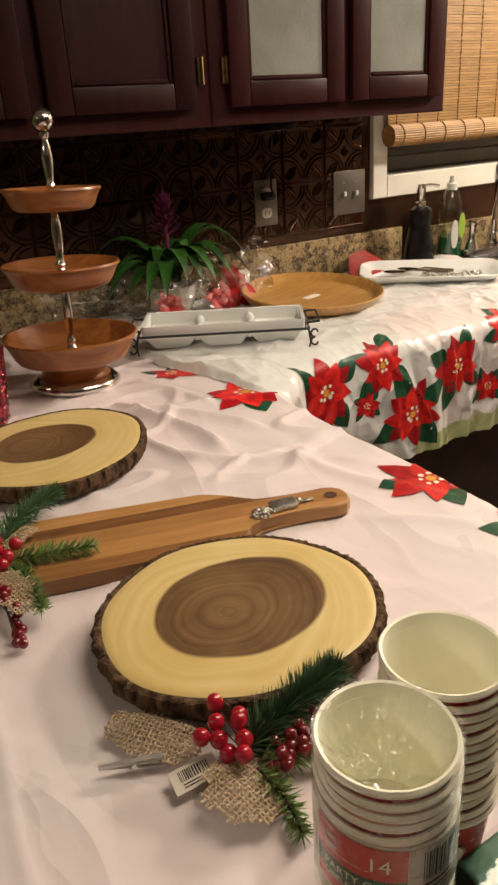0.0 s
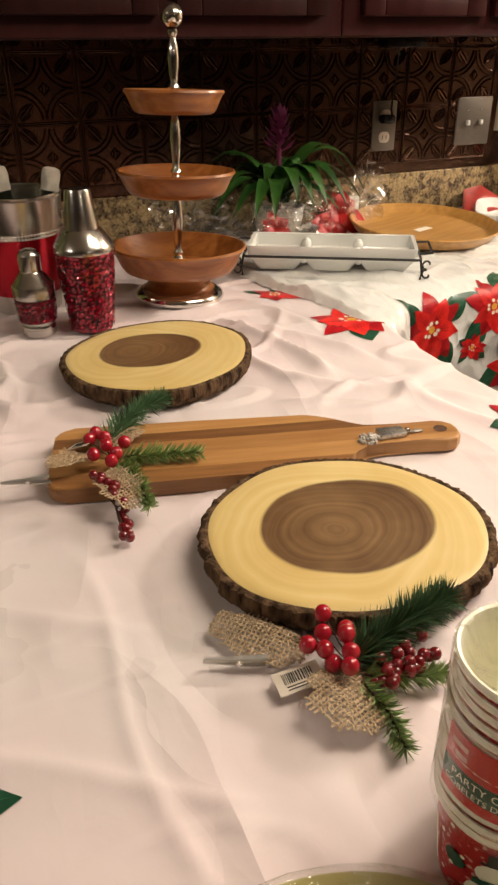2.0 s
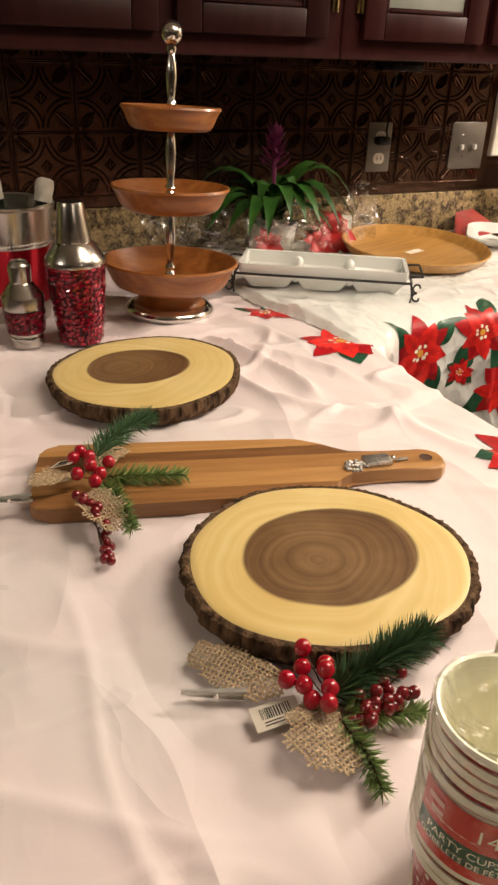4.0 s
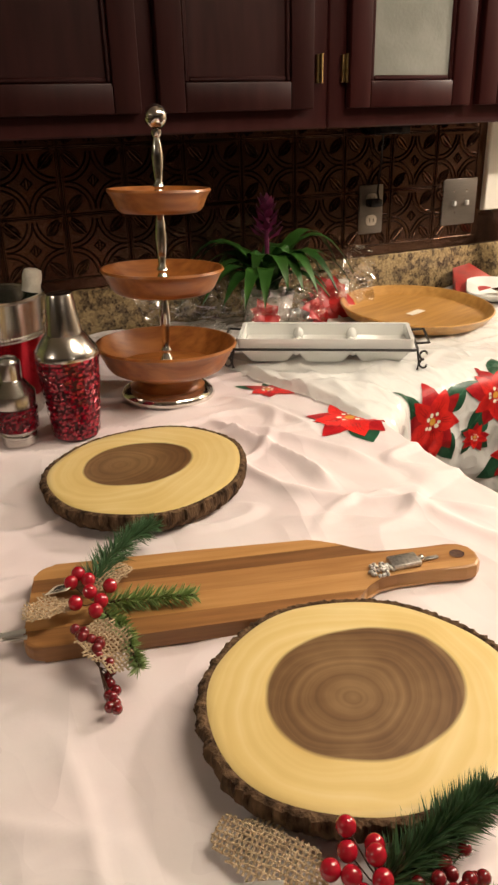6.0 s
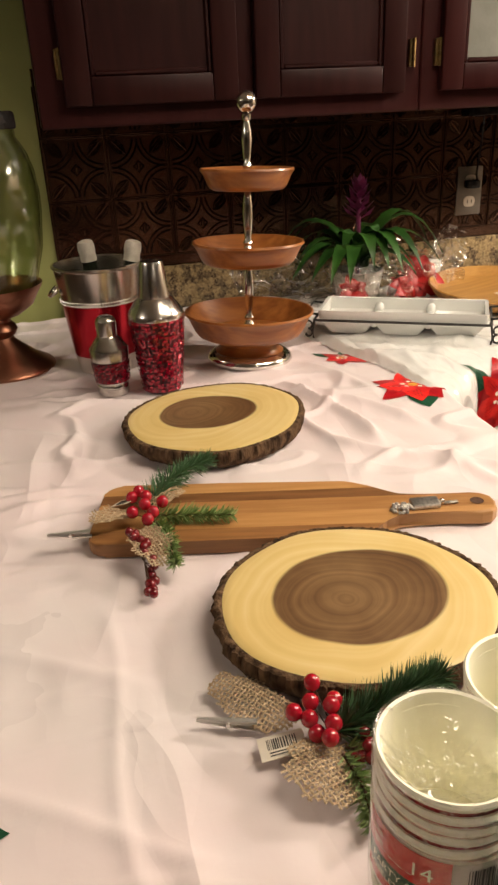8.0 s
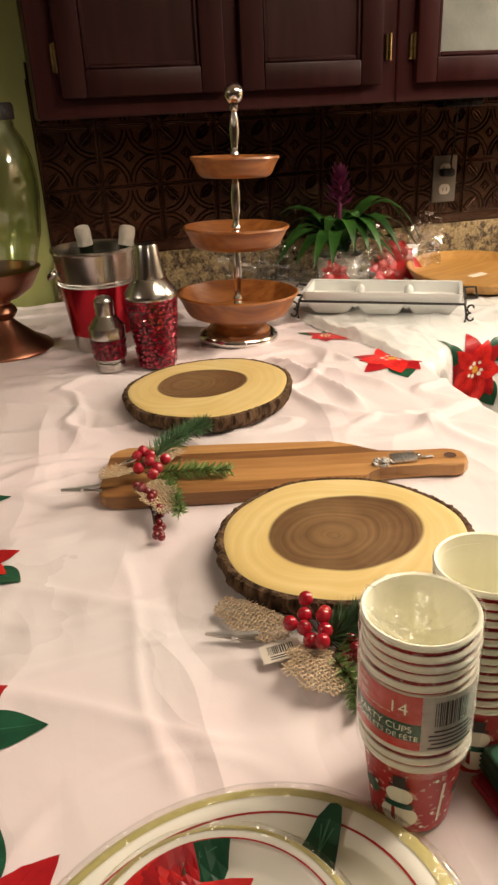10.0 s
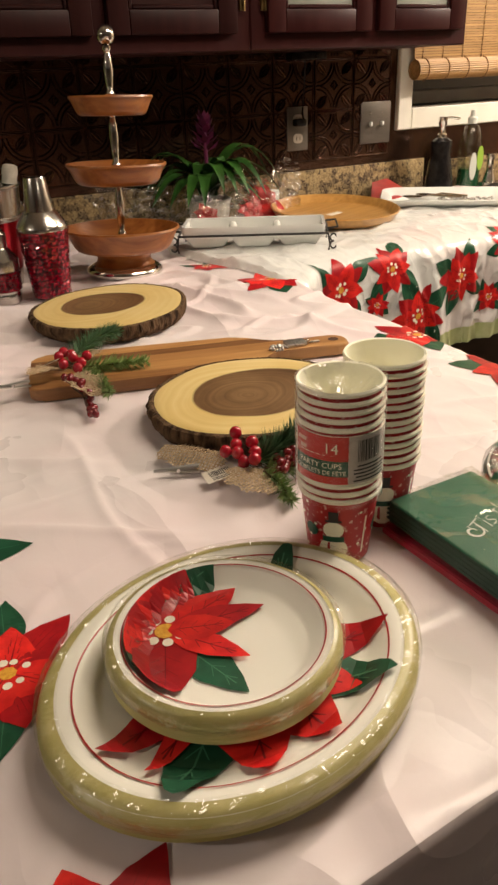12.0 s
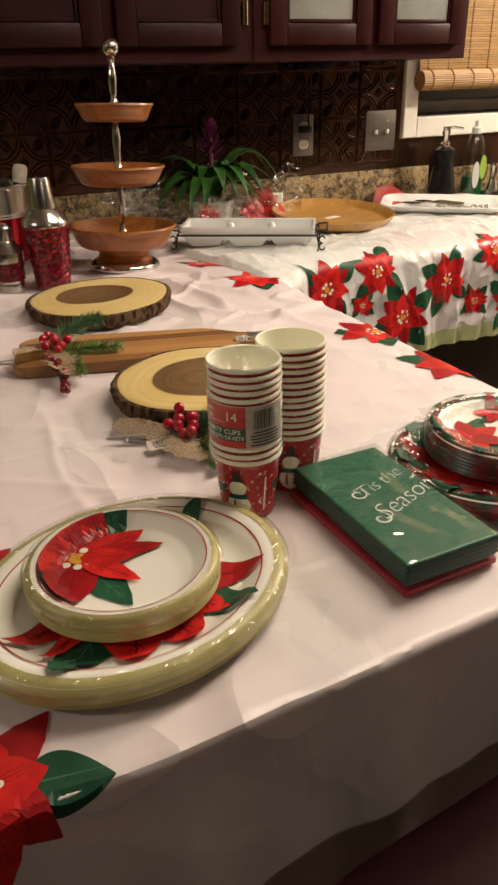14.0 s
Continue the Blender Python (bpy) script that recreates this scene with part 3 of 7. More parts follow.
def cabinet_door(parent, x0, x1, z0, z1, glass):
    bm = bmesh.new()
    w = 0.052
    y0, y1 = CF - 0.022, CF - 0.001
    for bx in ((x0, x0 + w, z0, z1), (x1 - w, x1, z0, z1), (x0 + w, x1 - w, z0, z0 + w), (x0 + w, x1 - w, z1 - w, z1)):
        box(bx[0], bx[1], y0, y1, bx[2], bx[3], 0.004, 2, bm=bm)
    d = part("door", bm, M_CABRAIL if glass else M_CAB, parent)
    lip = bmesh.new()
    g = 0.010
    for bx in ((x0 + w, x0 + w + g, z0 + w, z1 - w), (x1 - w - g, x1 - w, z0 + w, z1 - w), (x0 + w + g, x1 - w - g, z0 + w, z0 + w + g), (x0 + w + g, x1 - w - g, z1 - w - g, z1 - w)):
        box(bx[0], bx[1], y0 + 0.005, y1, bx[2], bx[3], 0.003, 1, bm=lip)
    part("moulding", lip, M_CABRAIL if glass else M_CAB, d)
    if glass:
        part("glass_pane", box(x0 + w, x1 - w, y0 + 0.009, y0 + 0.013, z0 + w, z1 - w), M_FROST, d, "frosted pale glass pane", smooth=False)
    else:
        part("panel", box(x0 + w, x1 - w, y0 + 0.010, y0 + 0.016, z0 + w, z1 - w), M_CAB, d, smooth=False)
    return d


def hinge(parent, x, z):
    bm = box(x - 0.0045, x + 0.0045, CF - 0.010, CF + 0.001, z - 0.026, z + 0.026, 0.0015)
    tube([(x + 0.004, CF - 0.013, z - 0.027), (x + 0.004, CF - 0.013, z + 0.027)], 0.0035, 8, bm)
    part("hinge", bm, M_BRASS, parent, "small aged brass hinge")


def upper_cabinet(x0, x1, doors, hinges, glass, label):
    cab = thing("upper_cabinet", pose(0, 0, 0), label, "cabinet", "upper cabinets")
    bm = box(x0, x1, CF, WALL - 0.002, CB, CT, 0.003)
    part("carcass", bm, M_CABRAIL, cab, smooth=False)
    for a, b in doors:
        cabinet_door(cab, a, b, CB + 0.038, CT - 0.03, glass)
    for x in hinges:
        for z in (1.485, 1.98):
            hinge(cab, x, z)


upper_cabinet(0.040, 0.846, ((0.092, 0.437), (0.473, 0.803)), (0.086, 0.820), False, "dark mahogany wall cabinet with two raised-panel doors")
upper_cabinet(0.8475, 1.556, ((0.888, 1.206), (1.230, 1.528)), (0.880,), True, "dark mahogany wall cabinet with frosted glass doors")

# adapter under the cabinet with its cord, wall plates
chg = thing("plug_in_light", pose(1.155, 1.80, 1.371), "small black lamp fixed beneath the cabinet with a cord", "lamp")
part("body", box(-0.055, 0.055, -0.03, 0.03, -0.022, -0.001, 0.004, 2), M_DARK, chg)
cord = [(0.015, 0.03, -0.015), (0.03, 0.055, -0.05), (0.028, 0.058, -0.11), (0.02, 0.055, -0.17), (0.018, 0.045, -0.185)]
part("cord", tube(cord, 0.003, 6), M_DARK, chg)
part("plug", box(-0.012, 0.026, 0.035, 0.066, -0.205, -0.183, 0.006, 2), M_DARK, chg)


def wall_plate(name, x0, x1, label, cat):
    o = thing(name, pose((x0 + x1) / 2, WALL - 0.0105, 1.157), label, cat)
    w = (x1 - x0) / 2
    part("plate", box(-w, w, -0.006, 0.0, -0.064, 0.064, 0.003, 2), M_STEEL_PLATE, o)
    return o


o = wall_plate("power_outlet", 1.130, 1.206, "brushed metal power outlet plate with a black plug", "outlet")
for z in (0.028, -0.028):
    s = part("socket", prism(rounded(0.034, 0.028, 0.012), 0, 0.003), M_SOCKET, o)
    s.matrix_local = pose(0, -0.006, z, 90)
    for x in (-0.006, 0.006):
        q = part("slot", box(x - 0.001, x + 0.001, -0.005, 0.005, 0.003, 0.0036), M_DARK, s, smooth=False)
o = wall_plate("light_switch", 1.412, 1.534, "brushed metal double light switch plate", "light switch")
for x in (-0.023, 0.023):
    s = part("toggle", box(x - 0.005, x + 0.005, -0.017, -0.005, -0.010, 0.004, 0.002), M_CERAMIC, o)
    s = part("screw", ball((x, -0.006, 0.03), 0.003, u=8, v=6), M_CHROME, o)

# window with its blind
win = tagged(new("window_1"), "white framed kitchen window, dark night outside", "window", "", "structure")
fr = bmesh.new()
WX0, WX1, WZ0, WZ1 = 1.562, 2.75, 1.127, 2.06
for bx in ((WX0, WX0 + 0.058, WZ0, WZ1), (WX1 - 0.058, WX1, WZ0, WZ1), (WX0 + 0.058, WX1 - 0.058, WZ0, WZ0 + 0.066), (WX0 + 0.058, WX1 - 0.058, WZ1 - 0.06, WZ1)):
    box(bx[0], bx[1], WALL - 0.022, WALL + 0.004, bx[2], bx[3], 0.003, 1, bm=fr)
part("window_frame", fr, M_WHITE, win, smooth=False)
jamb = bmesh.new()
for bx in ((WX0 + 0.045, WX0 + 0.059, WZ0 + 0.05, WZ1 - 0.05), (WX1 - 0.059, WX1 - 0.045, WZ0 + 0.05, WZ1 - 0.05)):
    box(bx[0], bx[1], WALL + 0.0045, WALL + 0.12, bx[2], bx[3], bm=jamb)
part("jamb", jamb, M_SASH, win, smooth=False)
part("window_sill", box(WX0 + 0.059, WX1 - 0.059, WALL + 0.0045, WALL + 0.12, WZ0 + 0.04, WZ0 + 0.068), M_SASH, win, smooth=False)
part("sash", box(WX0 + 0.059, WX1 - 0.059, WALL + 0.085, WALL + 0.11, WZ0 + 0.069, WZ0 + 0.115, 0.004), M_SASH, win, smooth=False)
part("pane", box(WX0 + 0.05, WX1 - 0.05, WALL + 0.10, WALL + 0.104, WZ0 + 0.05, WZ1 - 0.05), M_NIGHT, win, smooth=False)

blind = thing("bamboo_blind", pose(0, 0, 0), "honey brown woven bamboo roman blind, half rolled up", "window blind")
slats = bmesh.new()
BX0, BX1, BY = 1.592, 2.72, WALL - 0.048
z = 1.338
k = 0
while z < 2.04:
    box(BX0 + random.uniform(0, 0.004), BX1, BY - 0.002 + 0.0012 * math.sin(k * 2.1), BY + 0.0015, z, z + 0.0068, bm=slats)
    z += 0.0078
    k += 1
tagged(part("slats", slats, M_BAMBOO, blind, smooth=False), "", "", "", "stuff")
hem = part("rolled_hem", tube([(BX0 + 0.003, BY - 0.010, 1.309), (BX1 - 0.002, BY - 0.010, 1.309)], 0.025, 14), M_BAMBOO, blind)
for k in range(26):
    a = 2 * math.pi * k / 26
    y, z = BY - 0.010 + 0.027 * math.cos(a), 1.309 + 0.027 * math.sin(a)
    part("reed", tube([(BX0 - 0.002, y, z), (BX1, y, z)], 0.0042, 6), M_BAMBOO, hem)
st = bmesh.new()
x = BX0 + 0.035
while x < BX1:
    zz = 1.34
    while zz < 2.03:
        box(x - 0.0011, x + 0.0011, BY - 0.0042, BY - 0.0015, zz, zz + 0.011, bm=st)
        zz += 0.0156
    for k in range(13):
        a = radians(100 + k * 14)
        c = (x, BY - 0.010 + 0.0315 * math.cos(a), 1.309 + 0.0315 * math.sin(a))
        box(c[0] - 0.0016, c[0] + 0.0016, c[1] - 0.001, c[1] + 0.001, c[2] - 0.0035, c[2] + 0.0035, bm=st)
    x += 0.085
tagged(part("stitching", st, M_TWINE, blind, smooth=False), "", "", "", "stuff")


# ---- tablecloths ----
def crease(x, y, x0, y0, x1, y1, h, w):
    dx, dy = x1 - x0, y1 - y0
    ln = math.hypot(dx, dy)
    s = ((x - x0) * dx + (y - y0) * dy) / ln
    d = ((x - x0) * dy - (y - y0) * dx) / ln + 0.010 * math.sin(s * 17 + x0 * 40)
    fade = smoothstep(-0.03, 0.05, s) * smoothstep(-0.03, 0.05, ln - s)
    return h * fade / (1 + (d / ((1.35 if d > 0 else 0.8) * w)) ** 2) ** 1.5


CREASES_A = [(0.42, 1.20, 0.47, 0.90, 0.012, 0.012), (0.45, 1.14, 0.56, 0.94, 0.010, 0.013), (0.40, 0.93, 0.62, 0.72, 0.009, 0.014),
             (0.36, 0.84, 0.50, 0.79, 0.006, 0.010), (0.50, 0.86, 0.63, 0.60, 0.007, 0.014), (0.52, 0.60, 0.63, 0.52, 0.005, 0.010),
             (-0.15, 1.16, 0.06, 1.05, 0.008, 0.016), (-0.16, 1.02, 0.10, 0.95, 0.006, 0.014), (-0.05, 1.28, 0.10, 1.20, 0.007, 0.012),
             (0.47, 1.30, 0.55, 1.10, 0.009, 0.013), (-0.17, 0.88, 0.02, 0.90, 0.006, 0.012), (-0.14, 0.60, 0.06, 0.50, 0.004, 0.012),
             (-0.15, 0.44, 0.09, 0.31, 0.0035, 0.010), (0.50, 0.40, 0.64, 0.34, 0.006, 0.009), (0.36, 0.34, 0.60, 0.29, 0.004, 0.012),
             (0.02, 0.60, 0.03, 0.25, 0.0025, 0.008), (0.36, 1.12, 0.43, 0.88, 0.007, 0.012), (0.30, 1.27, 0.44, 1.25, 0.006, 0.012)]


def wrinkle_a(x, y):
    h = 0.0
    for c in CREASES_A:
        h += 1.15 * crease(x, y, *c)
    calm = 0.25 + 0.75 * smoothstep(0.55, 0.95, y)
    n = noise.noise(Vector((x * 7, y * 7, 0.3)))
    h += calm * (0.0035 * n + 0.004 * max(0, 0.25 - abs(noise.noise(Vector((x * 9 + 4, y * 6, 2.1))))) * 2)
    h += calm * 0.011 * max(0, 0.12 - abs(noise.noise(Vector((x * 5 + 9, y * 11, 7.7))))) * 5
    h += 0.0009 * noise.noise(Vector((x * 26, y * 26, 1.1)))
    return h


def out_of_square(x, v):
    """The near end of the peninsula runs a little askew."""
    return 0.050 * max(0.0, x) * smoothstep(0.20, YF, v)


def cloth_a(u, v):
    """The peninsula's cloth: flat on top, folded down beyond the edges."""
    ox = (u - XR) if u > XR else (XL - u if u < XL else 0.0)
    xc = min(max(u, XL), XR)
    oy = (YF - v) * (1.10 + 0.3 * max(0.0, 0.36 - xc)) if v < YF else 0.0
    sx = 1 if u > XR else -1
    d = math.hypot(ox, oy)
    x, y = xc, max(v, YF) + out_of_square(xc, v)
    z = 0.9205 + wrinkle_a(x, y) * (1 - 0.7 * smoothstep(0, 0.04, d))
    if d > 0:
        R = 0.007
        a = min(d / R, math.pi / 2)
        out = R * math.sin(a)
        drop = R * (1 - math.cos(a)) + max(0.0, d - R * math.pi / 2)
        ang = math.atan2(oy, ox)
        run = (v * 1.0 if oy == 0 else u * 1.0)
        wave = 0.010 * math.sin(run * 31 + ang * 9) + 0.006 * math.sin(run * 67 + ang * 4 + 1.0)
        corner = ox > 0 and oy > 0
        flare = (0.006 + wave * 0.55 + (0.05 * (1 + math.sin(ang * 7 + 0.6)) * 0.5 if corner else 0)) * smoothstep(0, 0.18, d)
        out += max(0.0, flare + 0.004 * smoothstep(0, 0.1, d))
        x += sx * out * ox / d
        y -= out * oy / d
        z -= drop
    return Vector((x, y, z))


XB0, XB1, YB1 = 0.535, 1.86, 1.80


def edge_b(u):
    return 1.20 - 0.98 * max(0.0, 0.78 - max(u, 0.655))


def drop_b(u):
    return 0.015 + 0.288 * smoothstep(0.60, 0.80, u)


def left_b(y):
    return 0.552 + 0.062 * smoothstep(1.50, 1.18, y) + 0.05 * smoothstep(1.15, 0.95, y) + 0.006 * math.sin(y * 23)


def wrinkle_b(x, y):
    h = 0.004 * noise.noise(Vector((x * 8, y * 10, 5.2))) + 0.008 * max(0, 0.20 - abs(noise.noise(Vector((x * 6 + 2, y * 13, 3.1))))) * 3 + 0.008 * max(0, 0.14 - abs(noise.noise(Vector((x * 11 + 2, y * 5, 8.1))))) * 4
    h += crease(x, y, 0.62, 1.42, 0.92, 1.22, 0.012, 0.018) + crease(x, y, 0.60, 1.30, 0.80, 1.10, 0.012, 0.016)
    h += crease(x, y, 1.15, 1.40, 1.55, 1.26, 0.009, 0.018) + crease(x, y, 1.28, 1.34, 1.75, 1.30, 0.008, 0.014)
    return h + 0.0012 * noise.noise(Vector((x * 28, y * 28, 1.7)))


def cloth_b(u, s):
    """The cloth of the back counter: s runs from the wall side forward, then down past the edge."""
    e = edge_b(u)
    y = YB1 - s
    lift = 0.0045 + 0.002 * smoothstep(0.74, 0.62, u)
    ridge = 0.005 * math.exp(-((u - left_b(y) - 0.012) / 0.010) ** 2) * (1 + noise.noise(Vector((y * 14, 1, 1)))) - 0.007 * smoothstep(0.008, 0.0, u - left_b(y))
    if y >= e:
        soft = smoothstep(0.07, 0.0, y - e)
        near = smoothstep(0.0, 0.022, u - left_b(y))
        zb = 0.9205 + 0.0012 + near * (lift + ridge + 0.003 + wrinkle_b(u, y) * (1 - 0.6 * soft) - 0.006 * soft * soft)
        if u < XR + 0.01:
            zb = max(zb, cloth_a(min(u, XR), y).z + 0.0014)
        return Vector((u + 0.05 * (y - 1.2) * smoothstep(0.9, 0.58, u) * -1, y, zb))
    d = e - y
    R = 0.036
    a = min(d / R, math.pi / 2)
    drop = R * (1 - math.cos(a)) + max(0.0, d - R * math.pi / 2)
    fan = u + 0.22 * d * math.sin(u * 9 + 1.0)
    wave = 0.35 + 0.8 * noise.noise(Vector((fan * 15, d * 1.5, 2.0))) + 0.45 * noise.noise(Vector((fan * 33, d * 3.0, 6.0)))
    wave += 1.6 * max(0.0, 0.16 - abs(noise.noise(Vector((fan * 12 + 5, d * 5, 9.0)))))
    out = R * math.sin(a) + 0.004 + 0.022 * max(0.0, wave) * smoothstep(0, 0.13, d)
    diag = smoothstep(0.82, 0.74, u)
    return Vector((u + 0.6 * out * diag, e - out * (1 - 0.3 * diag), 0.9205 + lift * 0.4 + wrinkle_b(u, e) * 0.4 - 0.003 - drop))


def cloth_mesh(fn, us, vs, keep=None, band=None):
    bm = bmesh.new()
    grid = [[bm.verts.new(fn(u, v)) for v in vs] for u in us]
    for i in range(len(us) - 1):
        for j in range(len(vs) - 1):
            um, vm = (us[i] + us[i + 1]) / 2, (vs[j] + vs[j + 1]) / 2
            if keep and not keep(um, vm):
                continue
            f = bm.faces.new((grid[i][j], grid[i + 1][j], grid[i + 1][j + 1], grid[i][j + 1]))
            if band and band(um, vm):
                f.material_index = 1
    loose = [v for v in bm.verts if not v.link_faces]
    bmesh.ops.delete(bm, geom=loose, context="VERTS")
    return bm


def span(a, b, step):
    n = max(2, int(round((b - a) / step)))
    return [a + (b - a) * k / n for k in range(n + 1)]


HL, HR, HF = 0.125, 0.16, 0.31
cloth1 = thing("tablecloth", pose(0, 0, 0), "pinkish white vinyl tablecloth printed with red poinsettias", "tablecloth")
ob = part("sheet", cloth_mesh(cloth_a, span(XL - HL, XR + HR, 0.0042), span(YF - HF, WALL - 0.03, 0.0042),
                              band=lambda u, v: u < XL - HL + 0.028 and v > YF), [M_CLOTH, M_BAND], cloth1)
cloth2 = thing("tablecloth", pose(0, 0, 0), "white vinyl tablecloth with poinsettias hanging over the back counter", "tablecloth")
sb = span(0.0, 1.0, 0.0065)
ob = part("sheet", cloth_mesh(cloth_b, span(XB0, XB1, 0.0065), sb, keep=lambda u, s: u > left_b(YB1 - s) and YB1 - s > edge_b(u) - drop_b(u) and not (u > 1.80 and YB1 - s > 1.3),
                              band=lambda u, s: u > 1.10 and YB1 - s < edge_b(u) - drop_b(u) + 0.045), [M_CLOTH_B, M_BAND], cloth2)


def normal_of(fn, u, v):
    e = 0.002
    n = (fn(u + e, v) - fn(u - e, v)).cross(fn(u, v + e) - fn(u, v - e))
    return n.normalized()


def flower_print(parent, fn, flip, cu, cv, rot, size, seed, leaves=4, vscale=1.0, petals=(), greens=()):
    """A printed poinsettia that follows the cloth: leaves, dark and bright petals, veins, buds."""
    rnd = random.Random(seed)
    bm = bmesh.new()

    def put(x, y, layer):
        u, v = cu + x * size, cv + y * size * vscale
        p = fn(u, v)
        n = normal_of(fn, u, v) * (-1 if flip else 1)
        return bm.verts.new(p + n * (0.0012 + 0.0003 * layer))

    def blade(ang, r0, ln, wid, layer, index, kind):
        ca, sa = math.cos(ang), math.sin(ang)
        rows = []
        N = 14
        tip = rnd.uniform(-0.12, 0.12)
        for i in range(N + 1):
            t = i / N
            w = wid * (math.sin(math.pi * min(1, t ** 0.8)) ** 0.8) * (1 - 0.35 * t) if kind == "petal" else wid * math.sin(math.pi * t ** 0.75)
            w = max(w, 0.004)
            if kind == "petal" and i in (6, 10):
                w *= 1.08
            r = r0 + ln * t
            off = tip * t * t
            row = []
            for q in (-1, -0.66, -0.33, 0.0, 0.33, 0.66, 1):
                a, b = r, off + q * w
                row.append(put(a * ca - b * sa, a * sa + b * ca, layer))
            rows.append(row)
        for p, q in zip(rows, rows[1:]):
            for i in range(6):
                f = bm.faces.new((p[i], p[i + 1], q[i + 1], q[i]))
                f.material_index = index

    def vein(ang, r0, ln, layer, index, w=0.018):
        ca, sa = math.cos(ang), math.sin(ang)
        rows = []
        for i in range(6):
            t = i / 5
            r = r0 + ln * t
            rows.append([put(r * ca - b * sa, r * sa + b * ca, layer) for b in (-w * (1 - t), w * (1 - t) + 0.001)])
        for p, q in zip(rows, rows[1:]):
            bm.faces.new((p[0], p[1], q[1], q[0])).material_index = index

    def disc(x, y, r, layer, index):
        vs = [put(x + r * math.cos(2 * math.pi * k / 8), y + r * math.sin(2 * math.pi * k / 8), layer) for k in range(8)]
        bm.faces.new(vs).material_index = index

    for k in range(len(greens) or leaves):
        a = rot + 2 * math.pi * k / leaves + rnd.uniform(-0.25, 0.25) + 0.4
        ln = rnd.uniform(0.85, 1.10)
        if greens:
            a, ln = radians(greens[k][0]), greens[k][1] - 0.35
        blade(a, 0.35, ln, rnd.uniform(0.24, 0.32), 0 + 0.15 * k, 2, "leaf")
        vein(a, 0.4, ln * 0.9, 0.9, 4, 0.012)
    for k, (deg, ln) in enumerate(petals):
        dark = k % 2 == 0
        blade(radians(deg), 0.04, ln - 0.04, rnd.uniform(0.29, 0.35), (1.2 if dark else 2.6) + 0.2 * k, 1 if dark else 0, "petal")
        vein(radians(deg), 0.1, ln * 0.75, 2.5 if dark else 4.2, 3, 0.008)
        for q in (0.25, 0.42, 0.58):
            for sd in (-1, 1):
                vein(radians(deg) + sd * 0.13 / q * 0.5, q * ln, 0.18 * ln, 2.5 if dark else 4.2, 3, 0.005)
    n = 0 if petals else 5
    for k in range(n):
        a = rot + 2 * math.pi * (k + 0.5) / n + rnd.uniform(-0.2, 0.2)
        blade(a, 0.05, rnd.uniform(0.85, 1.0), rnd.uniform(0.27, 0.33), 1.2 + 0.2 * k, 1, "petal")
        vein(a, 0.1, 0.75, 2.3, 3, 0.010)
    for k in range(n):
        a = rot + 2 * math.pi * k / n + rnd.uniform(-0.2, 0.2)
        blade(a, 0.02, rnd.uniform(0.70, 0.95), rnd.uniform(0.24, 0.30), 2.6 + 0.2 * k, 0, "petal")
        vein(a, 0.08, 0.6, 3.9, 3, 0.010)
        for sd in (-1, 1):
            vein(a + sd * 0.16, 0.25, 0.28, 3.9, 3, 0.007)
    disc(0, 0, 0.10, 4.4, 5)
    for k in range(7):
        a, q = 2 * math.pi * k / 7 + rnd.uniform(-0.2, 0.2), rnd.uniform(0.16, 0.22)
        disc(q * math.cos(a), q * math.sin(a), rnd.uniform(0.045, 0.062), 4.9, 6)
    bmesh.ops.recalc_face_normals(bm, faces=bm.faces[:])
    return part("printed_flower", bm, [M_PETAL, M_PETAL_DARK, M_LEAFPRINT, M_VEIN, M_LEAFVEIN, M_YOLK, M_BUD], parent, smooth=False)


